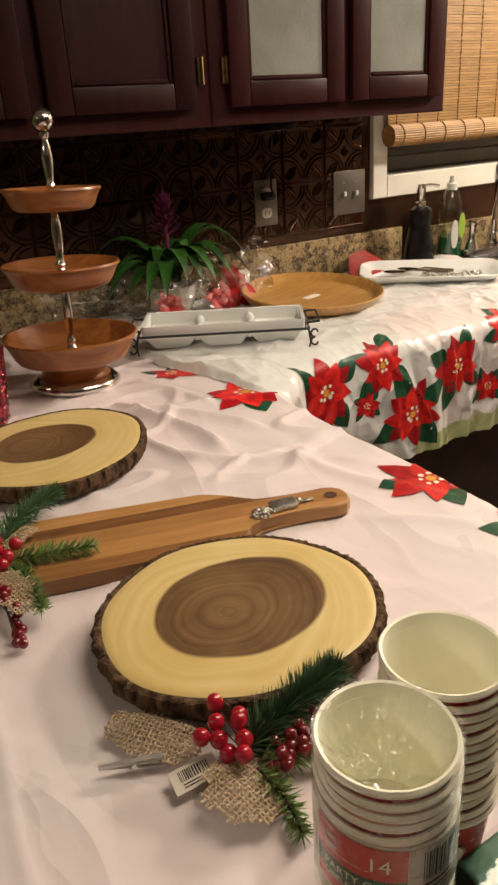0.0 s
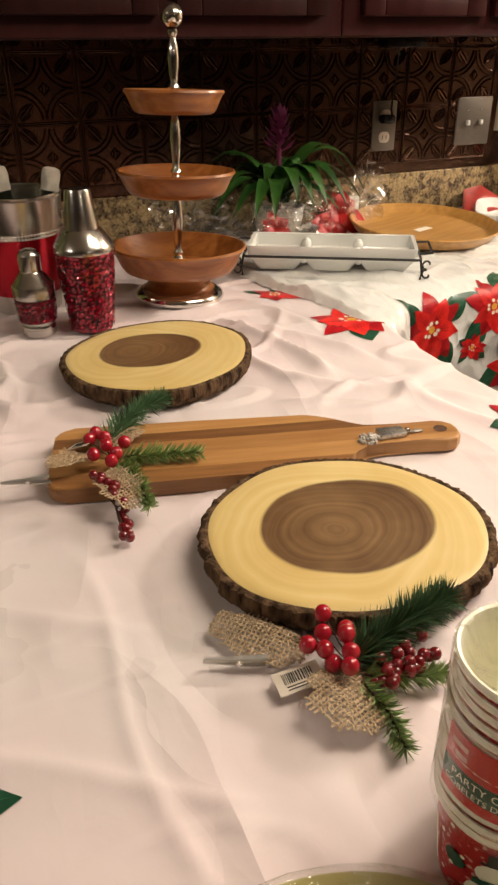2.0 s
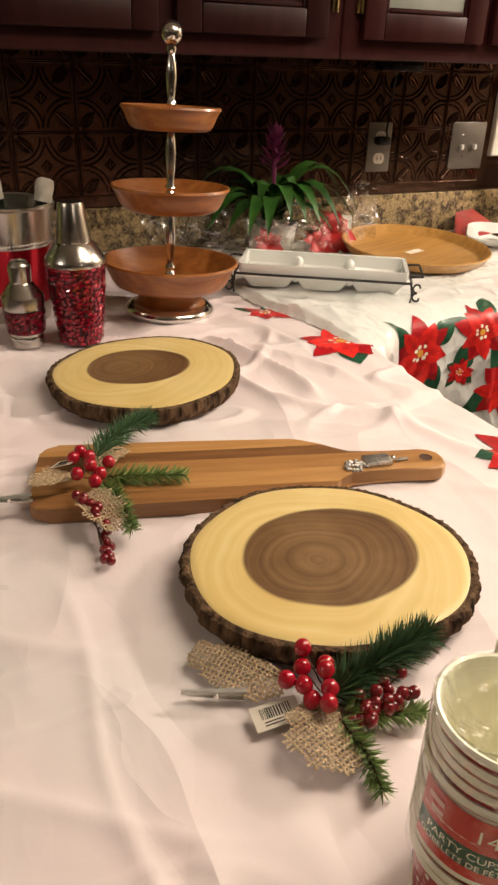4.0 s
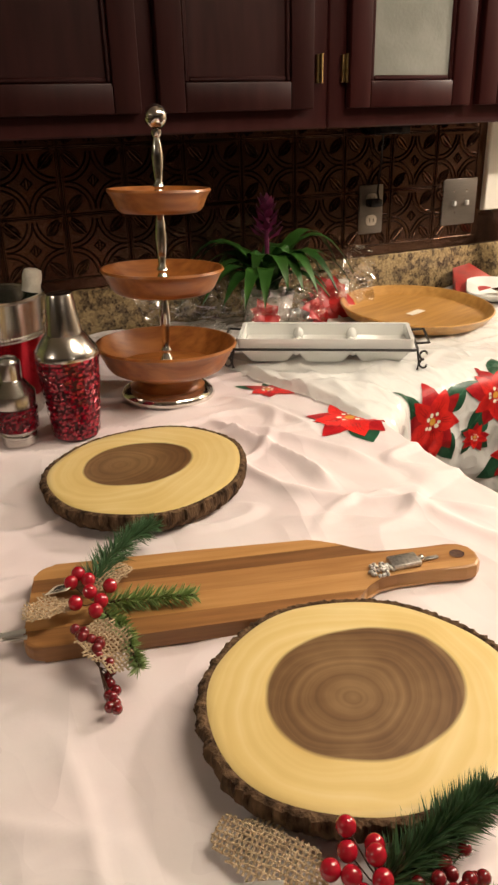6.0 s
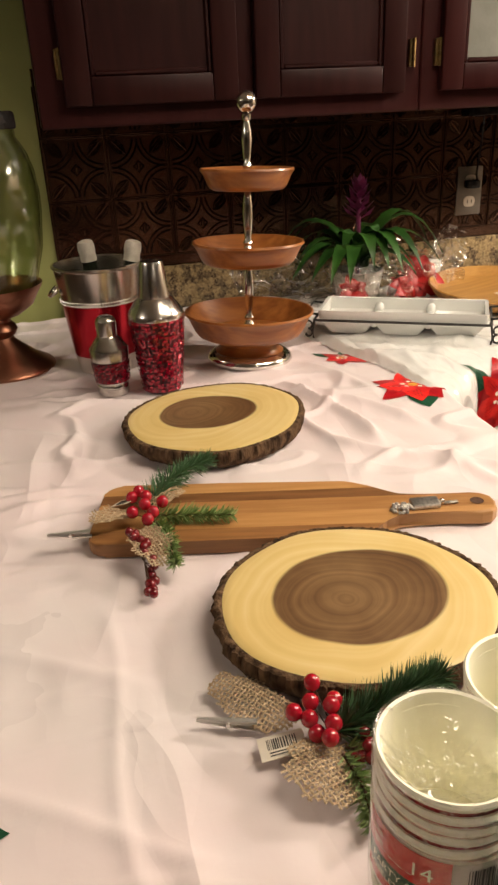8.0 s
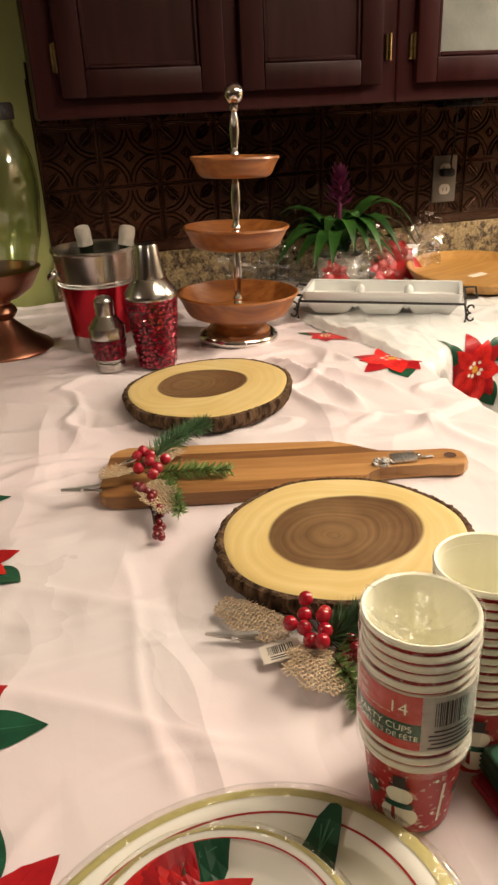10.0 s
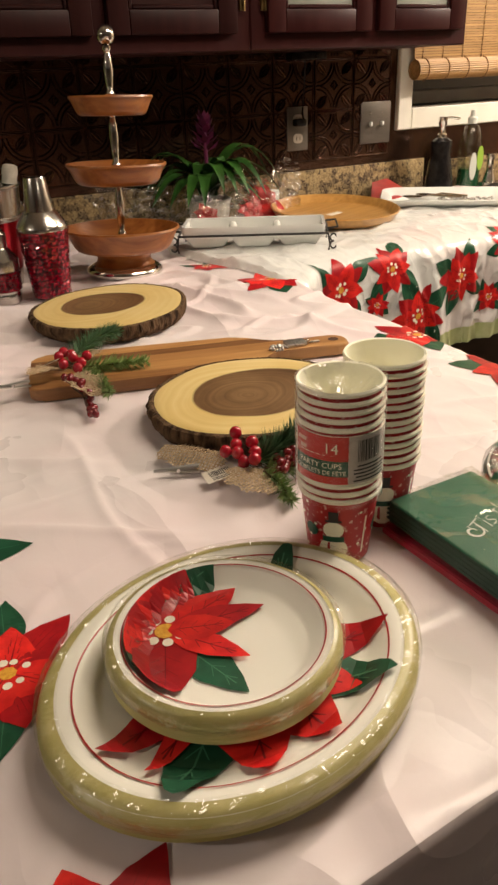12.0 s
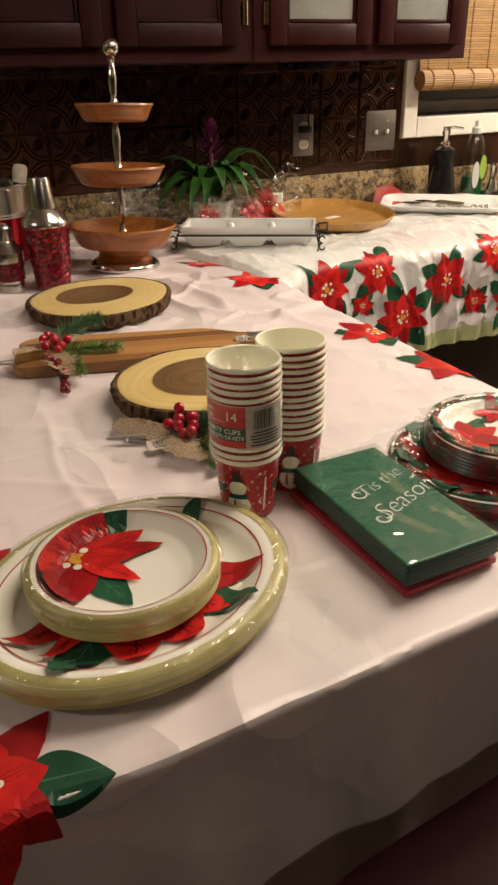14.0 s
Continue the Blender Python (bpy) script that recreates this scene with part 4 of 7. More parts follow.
# centre, size, then petals and leaves as (degrees, length in sizes)
FLOWERS_A = [(-0.124, 0.204, 0.072, ((37, 1.06), (68, 0.75), (108, 1.06), (150, 0.72), (190, 0.68), (228, 0.85), (276, 0.85), (317, 0.70), (350, 0.66)), ((82, 1.30), (255, 1.20))),
             (-0.170, 0.392, 0.080, ((29, 1.02), (75, 0.80), (120, 0.85), (180, 0.8), (232, 0.85), (290, 1.06), (317, 0.90), (352, 0.72)), ((73, 1.16), (351, 1.34), (215, 1.1))),
             (-0.140, 0.648, 0.066, ((18, 0.85), (60, 0.80), (105, 0.95), (160, 0.85), (205, 0.85), (250, 0.95), (283, 1.22), (325, 0.80)), ((74, 1.10), (316, 1.26), (190, 1.1))),
             (-0.197, 0.806, 0.066, ((40, 0.8), (90, 0.9), (140, 0.8), (200, 0.9), (270, 0.8), (320, 0.8)), ((358, 1.55), (120, 1.1))),
             (-0.131, -0.036, 0.082, ((40, 0.98), (85, 0.8), (130, 0.85), (185, 0.9), (230, 0.9), (280, 0.95), (322, 0.85), (10, 0.62)), ((350, 1.16), (250, 1.2))),
             (0.646, 0.645, 0.076, ((112, 1.05), (190, 1.02), (150, 0.75), (235, 0.85), (308, 0.9), (350, 0.8), (40, 0.85), (75, 0.75)), ((57, 1.1), (262, 1.05), (165, 1.05))),
             (0.671, 0.455, 0.076, ((112, 1.05), (165, 0.9), (205, 1.05), (250, 0.85), (300, 0.9), (350, 0.8), (40, 0.85)), ((135, 1.25), (262, 1.05), (20, 1.05))),
             (0.672, 0.28, 0.05, ((60, 0.9), (120, 0.9), (180, 0.9), (240, 0.9), (300, 0.9), (0, 0.9)), ((90, 1.1), (210, 1.1))),
             (0.622, 1.101, 0.088, ((49, 1.25), (85, 0.8), (145, 0.85), (180, 0.8), (214, 1.0), (255, 0.9), (290, 0.9), (328, 0.96), (10, 0.85)), ((262, 1.15), (30, 1.25))),
             (0.562, 1.298, 0.052, ((120, 0.95), (190, 0.7), (250, 0.8), (310, 1.1), (20, 0.8)), ((128, 1.35), (60, 1.0)))]
for k, (fx, fy, fs, petals, greens) in enumerate(FLOWERS_A):
    flower_print(cloth1, cloth_a, False, fx, fy, 0.0, fs, 40 + k, petals=petals, greens=greens)
# on the hanging cloth: along the counter, height
FLOWERS_B = [(0.846, 0.838, -1.2, 0.086), (0.997, 0.868, 0.2, 0.070), (1.080, 0.735, 0.7, 0.090), (0.955, 0.785, 0.4, 0.034), (1.223, 0.816, 0.1, 0.078), (1.331, 0.743, 0.4, 0.044),
             (1.388, 0.879, 0.9, 0.064), (1.463, 0.733, 0.3, 0.080), (1.600, 0.815, 0.6, 0.066), (1.73, 0.74, 0.2, 0.066), (1.80, 0.86, 0.8, 0.056)]
for k, (fx, fz, fr_, fs) in enumerate(FLOWERS_B):
    s_at = YB1 - edge_b(fx) + (0.92 - fz) + 0.008
    flower_print(cloth2, cloth_b, True, fx, s_at, fr_, fs, 70 + k, vscale=1.0)


# ---- things on the peninsula ----
T = 0.923  # where things stand on the cloth


def wood_slice(x, y, r, seed, material, label, spin=0.0, squeeze=0.94):
    rnd = random.Random(seed)
    ph = [rnd.uniform(0, 6.28) for _ in range(6)]

    def outline(a):
        s = 1 + 0.025 * math.sin(2 * a + ph[0]) + 0.016 * math.sin(3 * a + ph[1]) + 0.008 * math.sin(7 * a + ph[2])
        return s * (1 - (1 - squeeze) * math.sin(a - spin) ** 2)

    def rough(a, z):
        return 0.0022 * noise.noise(Vector((a * 14, z * 70, seed))) + 0.0042 * abs(noise.noise(Vector((a * 46, z * 22, seed + 3)))) + 0.0024 * noise.noise(Vector((a * 85, z * 60, seed)))

    th = 0.030
    o = thing("wood_slice_board", pose(x, y, T), label, "serving board", "log slice boards")
    disc = lathe([(0, th), (r * 0.3, th), (r * 0.6, th), (r * 0.9, th), (r - 0.006, th), (r - 0.0045, th - 0.001), (r - 0.016, 0.002), (0, 0.002)], 96, wob=outline)
    part("end_grain", disc, material, o)
    bark = bmesh.new()
    rows = [(r - 0.0055, th - 0.0006), (r - 0.003, th + 0.0006), (r + 0.001, th - 0.001), (r + 0.0025, th - 0.006), (r + 0.002, th - 0.014), (r - 0.001, 0.010), (r - 0.006, 0.003), (r - 0.012, 0.0005)]
    segs = 320
    rings = []
    for k, (rr, z) in enumerate(rows):
        ring = []
        for i in range(segs):
            a = 2 * math.pi * i / segs
            q = (rr + (rough(a, z) if k > 0 else 0)) * outline(a)
            ring.append(bark.verts.new((q * math.cos(a), q * math.sin(a), z + (0.0008 * noise.noise(Vector((a * 30, 3, seed))) if k in (1, 2) else 0))))
        rings.append(ring)
    for p, q in zip(rings, rings[1:]):
        for i in range(segs):
            bark.faces.new((p[i], q[i], q[(i + 1) % segs], p[(i + 1) % segs]))
    part("bark", bark, M_BARK, o, "rough dark brown bark edge")
    return o


wood_slice(0.268, 0.5195, 0.1375, 3, M_SLICE_A, "round log slice board with bark edge and large brown heart", spin=-0.4)
wood_slice(0.2385, 1.0277, 0.1455, 8, M_SLICE_B, "round log slice board with bark edge and small heart", spin=0.9)

# paddle board of glued strips
PAD = pose(0.201, 0.743, T, 0, 0, -15.5) @ Matrix.Diagonal((1.0, 0.955, 1.0, 1.0))
pad = thing("paddle_board", PAD, "striped acacia wood paddle board with a handle and hole", "cutting board")
PH = 0.018


def board_half(x):
    """Half width of the board along its length."""
    w = 0.076 - 0.006 * (x + 0.17) / 0.34
    if x < -0.155:
        d = (-0.155 - x) / 0.02
        w -= 0.020 * (1 - math.sqrt(max(0, 1 - d * d)))
    return w


outl = []
L0, L1, L2 = -0.175, 0.165, 0.318
for k in range(7):
    a = radians(180 + 90 * k / 6)
    outl.append((L0 + 0.022 + 0.022 * math.cos(a), -0.076 + 0.022 + 0.022 * math.sin(a)))
outl += [(0.0, -0.073), (0.150, -0.070)]
outl += [(0.163, -0.066), (0.172, -0.052), (0.182, -0.036), (0.198, -0.026), (0.22, -0.0225), (0.26, -0.0245), (0.298, -0.029)]
outl += [(0.311, -0.026), (0.319, -0.016), (0.321, 0.0), (0.318, 0.014), (0.308, 0.023), (0.295, 0.026)]
outl += [(0.26, 0.022), (0.228, 0.020), (0.205, 0.023), (0.188, 0.034), (0.170, 0.052), (0.155, 0.064), (0.140, 0.070), (0.0, 0.073)]
for k in range(7):
    a = radians(90 + 90 * k / 6)
    outl.append((L0 + 0.022 + 0.022 * math.cos(a), 0.076 - 0.022 + 0.022 * math.sin(a)))
for k, (y0, y1, mi) in enumerate(((-0.09, -0.046, 3), (-0.046, -0.012, 2), (-0.012, 0.022, 0), (0.022, 0.046, 1), (0.046, 0.09, 2))):
    bm = prism(outl, 0.0, PH, 0.0035, 2)
    for co, no in (((0, y0, 0), (0, -1, 0)), ((0, y1, 0), (0, 1, 0))):
        g = bmesh.ops.bisect_plane(bm, geom=bm.verts[:] + bm.edges[:] + bm.faces[:], plane_co=co, plane_no=no, clear_outer=True)
        bmesh.ops.holes_fill(bm, edges=[e for e in bm.edges if e.is_boundary])
    part("strip", bm, M_STRIP[mi], pad, smooth=False)
part("hole_plug", lathe([(0, 0.0003), (0.0075, 0.0003), (0.0085, 0.0007)], 20), M_TWIG, pad, "dark round hanging hole").matrix_local = pose(0.298, 0, PH)

knife = thing("spreader_knife", pose(0.211, 0.728, T + PH, 0, 0, -15.5) @ pose(0.213, 0.004, 0.0005, 0, 0, 6) @ Matrix.Scale(0.82, 4), "small pewter spreader with a grape cluster handle", "spreader")
gr = bmesh.new()
rnd = random.Random(5)
for k in range(60):
    a, q = rnd.uniform(0, 6.28), math.sqrt(rnd.random())
    ball((-0.030 + 0.019 * q * math.cos(a), -0.006 + 0.014 * q * math.sin(a), 0.002 + 0.003 * (1 - q)), 0.0027, gr, 7, 5)
part("handle_ornament", gr, M_PEWTER, knife, "bright beaded grape cluster")
part("block", box(-0.014, 0.028, -0.013, 0.013, 0.0, 0.008, 0.002, 2), M_PEWTER, knife, "dark grey metal block")
part("clasp", ball((0.033, 0, 0.004), 0.005, u=10, v=6), M_CHROME, knife)
part("blade", box(0.036, 0.058, -0.0035, 0.0035, 0.0, 0.003, 0.001), M_PEWTER, knife)


# floral picks
def burlap_leaf(parent, c, ang, ln, wid, tilt, seed, notch=0.0):
    """A leaf of woven threads, with gaps between them."""
    rnd = random.Random(seed)
    bm = bmesh.new()

    def inside(x):
        t = (x + ln / 2) / ln
        return wid / 2 * (math.sin(math.pi * min(1, max(0, t)) ** 0.9)) ** 0.55 * (1 + 0.16 * math.sin(t * 17 + seed) + 0.07 * math.sin(t * 31)) if 0 < t < 1 else 0

    def height(x, y):
        return 0.004 * math.cos(x / ln * 3.0) + 0.003 * math.sin(y / wid * 4 + seed) + 0.008

    step = 0.0040
    n = int(ln / step)
    for i in range(1, n):
        x = -ln / 2 + i * step
        w = inside(x) * rnd.uniform(0.92, 1.04)
        if w < 0.004:
            continue
        pts = [(x + 0.0004 * math.sin(q * 9 + i), -w + 2 * w * q / 8, height(x, -w + 2 * w * q / 8) + 0.0006 * (1 if (q + i) % 2 else -1)) for q in range(9)]
        ribbon(bm, pts, 0.0011)
    m = int(wid / step)
    for j in range(1, m):
        y = -wid / 2 + j * step
        xs = [x for x in span(-ln / 2, ln / 2, ln / 24) if inside(x) >= abs(y)]
        if len(xs) < 2:
            continue
        a, b = xs[0] - rnd.uniform(0, 0.004), xs[-1] + rnd.uniform(0, 0.004)
        pts = [(a + (b - a) * q / 8, y + 0.0004 * math.sin(q * 7 + j), height(a + (b - a) * q / 8, y) + 0.0006 * (-1 if (q + j) % 2 else 1)) for q in range(9)]
        ribbon(bm, pts, 0.0011)
    ob = part("burlap_leaf", bm, M_BURLAP, parent, "frayed natural burlap leaf", smooth=False)
    ob.matrix_local = pose(c[0], c[1], c[2], tilt[0], tilt[1], ang)
    return ob


def ribbon(bm, pts, w):
    """A thread of rhombic section."""
    pts = [Vector(p) for p in pts]
    rings = []
    for k, p in enumerate(pts):
        d = (pts[min(k + 1, len(pts) - 1)] - pts[max(k - 1, 0)]).normalized()
        s = d.cross(Vector((0, 0, 1))).normalized() * w
        rings.append([bm.verts.new(p + s), bm.verts.new(p + Vector((0, 0, w * 0.6))), bm.verts.new(p - s)])
    for p, q in zip(rings, rings[1:]):
        for i in range(2):
            bm.faces.new((p[i], p[i + 1], q[i + 1], q[i]))


def pine_sprig(parent, pts, needle, count, material, seed, spread=1.0):
    rnd = random.Random(seed)
    pts = [Vector(p) for p in pts]
    stem = part("pine_sprig", tube(pts, 0.0016, 6), M_TWIG, parent)
    bm = bmesh.new()
    segs = len(pts) - 1
    for k in range(count):
        t = rnd.random() ** 0.85
        i = min(int(t * segs), segs - 1)
        p = pts[i].lerp(pts[i + 1], t * segs - i)
        d = (pts[i + 1] - pts[i]).normalized()
        rv = Vector((rnd.gauss(0, 1), rnd.gauss(0, 1), rnd.gauss(0.25, 0.9)))
        rv = (rv - d * rv.dot(d)).normalized()
        ax = (d * rnd.uniform(0.45, 0.95) + rv * spread).normalized()
        ln = needle * rnd.uniform(0.65, 1.1) * (1 - 0.35 * t)
        s = ax.cross(Vector((rnd.gauss(0, 1), rnd.gauss(0, 1), rnd.gauss(0, 1)))).normalized() * 0.00075
        m = p + ax * ln * 0.55 + Vector((0, 0, -0.0008))
        e = p + ax * ln
        a, b, c, dd, f = bm.verts.new(p - s), bm.verts.new(p + s), bm.verts.new(m + s), bm.verts.new(m - s), bm.verts.new(e)
        bm.faces.new((a, b, c, dd))
        bm.faces.new((dd, c, f))
    nd = part("needles", bm, material, stem, smooth=False)
    nd["kind"] = "stuff"
    return stem


def berries(parent, centres, r, material, root):
    for c in centres:
        bm = ball((0, 0, 0), r, None, 14, 10, 1.05)
        b = part("berry", bm, material, parent)
        b.matrix_local = pose(*c)
        e = Vector(root) - Vector(c)
        part("stem", tube([(0, 0, 0), tuple(e * 0.5 + Vector((0, 0, -0.004))), tuple(e)], 0.0006, 5), M_TWIG, b)


def clip_part(parent, x, y, z, ang):
    ob = part("clip", tube([(0.008, -0.0042, 0.006), (0.008, 0.0042, 0.006)], 0.0022, 8), M_CHROME, parent, "shiny metal alligator clip")
    ob.matrix_local = pose(x, y, z, 0, 0, ang)
    for sg in (-1, 1):
        # bent sheet, wide at the spring and narrow at both ends
        bm = bmesh.new()
        rows = []
        for a, w, h in ((-0.020, 0.0014, 0.0004), (-0.008, 0.0024, 0.0008), (0.006, 0.0032, 0.0016), (0.022, 0.0034, 0.0028), (0.032, 0.0030, 0.0036)):
            rows.append([bm.verts.new((a, q * w, 0.006 + sg * (h + lift))) for q, lift in ((-1, -0.0004), (-0.7, 0.0014), (0.7, 0.0014), (1, -0.0004))])
        for p, q in zip(rows, rows[1:]):
            for i in range(3):
                bm.faces.new((p[i], p[i + 1], q[i + 1], q[i]))
        part("jaw", bm, M_CLIP, ob)
    return ob


def tag_part(parent, x, y, z, ang, tilt, w=0.038, h=0.021):
    t = part("price_tag", box(-w / 2, w / 2, -h / 2, h / 2, 0, 0.0006), M_TAG, parent, "white paper price tag with a barcode", smooth=False)
    t.matrix_local = pose(x, y, z, tilt[0], tilt[1], ang)
    bars = bmesh.new()
    rnd = random.Random(2)
    q = -w * 0.32
    while q < w * 0.30:
        bw = rnd.choice((0.0005, 0.0009, 0.0013))
        box(q, q + bw, -h * 0.10, h * 0.34, 0.0006, 0.0009, bm=bars)
        q += bw + rnd.choice((0.0006, 0.0010))
    for zz in (-0.22, -0.34):
        box(-w * 0.3, w * 0.25, h * zz - 0.0006, h * zz + 0.0004, 0.0006, 0.0009, bm=bars)
    part("barcode", bars, M_INK, t, smooth=False)
    return t


pa = thing("floral_pick", pose(0.001, -0.003, T), "holiday floral pick of red berries, burlap and pine on cloth", "floral pick", "floral picks")
clip_part(pa, 0.104, 0.425, 0.002, -24)
burlap_leaf(pa, (0.136, 0.436, 0.000), -54, 0.094, 0.042, (6, 0), 1)
burlap_leaf(pa, (0.168, 0.349, 0.002), -72, 0.068, 0.062, (-8, 6), 2)
berries(pa, [(0.181, 0.412, 0.040), (0.176, 0.402, 0.030), (0.160, 0.397, 0.028), (0.170, 0.387, 0.028), (0.189, 0.388, 0.036), (0.186, 0.375, 0.030), (0.179, 0.364, 0.028), (0.195, 0.398, 0.030), (0.173, 0.378, 0.020)],
        0.0073, M_BERRY, (0.192, 0.372, 0.012))
dk = []
rnd = random.Random(9)
for k in range(24):
    t = k / 23
    dk.append((0.198 + 0.045 * t + rnd.uniform(-0.009, 0.009), 0.358 + 0.004 * t + rnd.uniform(-0.012, 0.012), 0.010 + 0.010 * t + rnd.uniform(0, 0.010)))
berries(pa, dk, 0.0052, M_BERRY_DARK, (0.196, 0.360, 0.012))
tag_part(pa, 0.146, 0.384, 0.010, -4, (8, -6))
pine_sprig(pa, [(0.188, 0.380, 0.014), (0.222, 0.386, 0.022), (0.258, 0.391, 0.030), (0.288, 0.392, 0.034)], 0.034, 1000, M_PINE, 1)
pine_sprig(pa, [(0.192, 0.366, 0.012), (0.225, 0.350, 0.012), (0.250, 0.341, 0.012)], 0.020, 380, M_PINE_LIGHT, 2)
pine_sprig(pa, [(0.188, 0.360, 0.012), (0.192, 0.328, 0.010), (0.186, 0.298, 0.008)], 0.019, 380, M_PINE_LIGHT, 3)

pb = thing("floral_pick", pose(0.003, 0.002, T + PH), "holiday floral pick of red berries, burlap and pine on board", "floral pick", "floral picks")
clip_part(pb, -0.012, 0.742, -0.001, -14)
burlap_leaf(pb, (0.046, 0.753, 0.004), 20, 0.060, 0.046, (0, 10), 4)
burlap_leaf(pb, (0.083, 0.678, 0.002), -70, 0.070, 0.046, (0, 12), 5)
burlap_leaf(pb, (0.120, 0.780, 0.004), 40, 0.052, 0.036, (-10, 0), 6)
berries(pb, [(0.084, 0.788, 0.022), (0.074, 0.778, 0.020), (0.091, 0.772, 0.022), (0.070, 0.738, 0.022), (0.086, 0.742, 0.028), (0.108, 0.748, 0.024), (0.094, 0.730, 0.022), (0.086, 0.722, 0.018)],
        0.0076, M_BERRY, (0.092, 0.752, 0.006))
dk = []
for k in range(20):
    t = k / 19
    dk.append((0.060 + 0.028 * t * (1 - t) * 2 + 0.010 * t + rnd.uniform(-0.005, 0.005), 0.705 - 0.090 * t + rnd.uniform(-0.004, 0.004),
               (0.012 + rnd.uniform(0, 0.006)) * (1 - smoothstep(0.35, 0.6, t)) - 0.010 * smoothstep(0.35, 0.6, t)))
berries(pb, dk, 0.0052, M_BERRY_DARK, (0.072, 0.66, 0.001))
tag_part(pb, 0.064, 0.784, 0.012, -50, (0, -25), 0.034, 0.018)
pine_sprig(pb, [(0.090, 0.770, 0.010), (0.125, 0.812, 0.018), (0.160, 0.842, 0.018), (0.188, 0.858, 0.016)], 0.030, 800, M_PINE, 4)
pine_sprig(pb, [(0.098, 0.745, 0.008), (0.140, 0.730, 0.010), (0.186, 0.712, 0.010)], 0.022, 560, M_PINE_LIGHT, 5)
pine_sprig(pb, [(0.095, 0.735, 0.006), (0.106, 0.690, 0.008), (0.104, 0.640, 0.004)], 0.020, 480, M_PINE_LIGHT, 6)

# tiered stand
stand = thing("tiered_stand", pose(0.3865, 1.369, T, -1.4, 2.2, 0), "three-tier stand of turned wooden bowls on a chrome stem", "serving stand")
part("base", lathe([(0, 0), (0.086, 0), (0.088, 0.004), (0.087, 0.009), (0.083, 0.014), (0.076, 0.0185), (0.072, 0.020), (0, 0.021)], 48), M_CHROME, stand, "polished round chrome foot")
part("foot", lathe([(0, 0.0205), (0.0700, 0.0202), (0.063, 0.026), (0.060, 0.036), (0.066, 0.046), (0.076, 0.0530), (0, 0.0530)], 40), M_BOWL, stand, "turned wooden foot")


def bowl_part(z, r, h):
    rb = r * 0.80
    return lathe([(0, z), (rb - 0.006, z), (rb, z + 0.003), (r * 0.852, z + h * 0.24), (r * 0.920, z + h * 0.62), (r * 0.972, z + h - 0.007), (r + 0.0004, z + h - 0.004), (r - 0.001, z + h), (r - 0.004, z + h), (r - 0.013, z + h * 0.74),
                  (rb - 0.009, z + 0.009), (rb - 0.011, z + 0.007), (rb - 0.015, z + 0.0068), (0, z + 0.007)], 56)


part("bowl", bowl_part(0.052, 0.1305, 0.050), M_BOWL, stand)
part("bowl", bowl_part(0.194, 0.1095, 0.043), M_BOWL, stand)
part("bowl", bowl_part(0.331, 0.089, 0.039), M_BOWL, stand)


def spindle(z0, z1):
    h = z1 - z0
    return [(0.017, z0), (0.013, z0 + 0.008), (0.007, z0 + 0.02), (0.0105, z0 + 0.026), (0.0065, z0 + 0.034), (0.008, z0 + h * 0.40), (0.0105, z0 + h * 0.62), (0.0085, z0 + h * 0.80), (0.0055, z1 - 0.012), (0.009, z1 - 0.006), (0.009, z1)]


stem = bmesh.new()
for z0, z1 in ((0.061, 0.200), (0.207, 0.340), (0.347, 0.462)):
    lathe(spindle(z0, z1), 20, stem)
part("stem", stem, M_CHROME, stand, "fluted chrome stem")
part("knob", ball((0, 0, 0.482), 0.0195, None, 24, 16), M_CHROME, stand, "chrome ball finial")

# shakers and bucket


def mosaic(parent, profile_r, z0, z1, rows, cols, seed):
    """Small pieces of red crackle glass set round a tapered body."""
    rnd = random.Random(seed)
    bm = bmesh.new()
    for j in range(rows):
        za, zb = z0 + (z1 - z0) * j / rows, z0 + (z1 - z0) * (j + 1) / rows
        sh = rnd.random()
        for i in range(cols):
            a0 = 2 * math.pi * (i + sh + rnd.uniform(-0.4, 0.4)) / cols
            a1 = a0 + 2 * math.pi / cols * rnd.uniform(0.6, 1.25)
            g = (zb - za) * 0.12
            dz = rnd.uniform(-0.75, 0.75) * (zb - za) * (0 if j in (0, rows - 1) else 1)
            lift = 0.0006 + rnd.uniform(0, 0.0012)
            vs = []
            for a, z in ((a0, za + g), (a1, za + g + dz), (a1, zb - g), (a0, zb - g + dz)):
                r = profile_r(z) + lift + rnd.uniform(0, 0.0019)
                vs.append(bm.verts.new((r * math.cos(a), r * math.sin(a), z)))
            bm.faces.new(vs)
    tagged(part("mosaic", bm, M_REDGLASS, parent, "red crackled glass pieces", smooth=False), "", "", "", "stuff")


sh = thing("cocktail_shaker", pose(0.1886, 1.263, T) @ Matrix.Scale(1.045, 4), "tall cocktail shaker with red crackle glass and steel top", "cocktail shaker", "shakers")
rf = lambda z: 0.034 + 0.013 * z / 0.135
part("body", lathe([(0, 0), (0.033, 0), (0.034, 0.002), (rf(0.133), 0.133), (0, 0.134)], 40), M_GROUT, sh)
mosaic(sh, rf, 0.003, 0.132, 21, 36, 1)
part("shoulder", lathe([(0.0485, 0.131), (0.049, 0.136), (0.047, 0.142), (0.032, 0.163), (0.0285, 0.166), (0, 0.167)], 40), M_STEEL, sh)
part("cap", lathe([(0.0275, 0.164), (0.0275, 0.170), (0.0205, 0.222), (0.019, 0.226), (0, 0.2265)], 36), M_STEEL, sh)

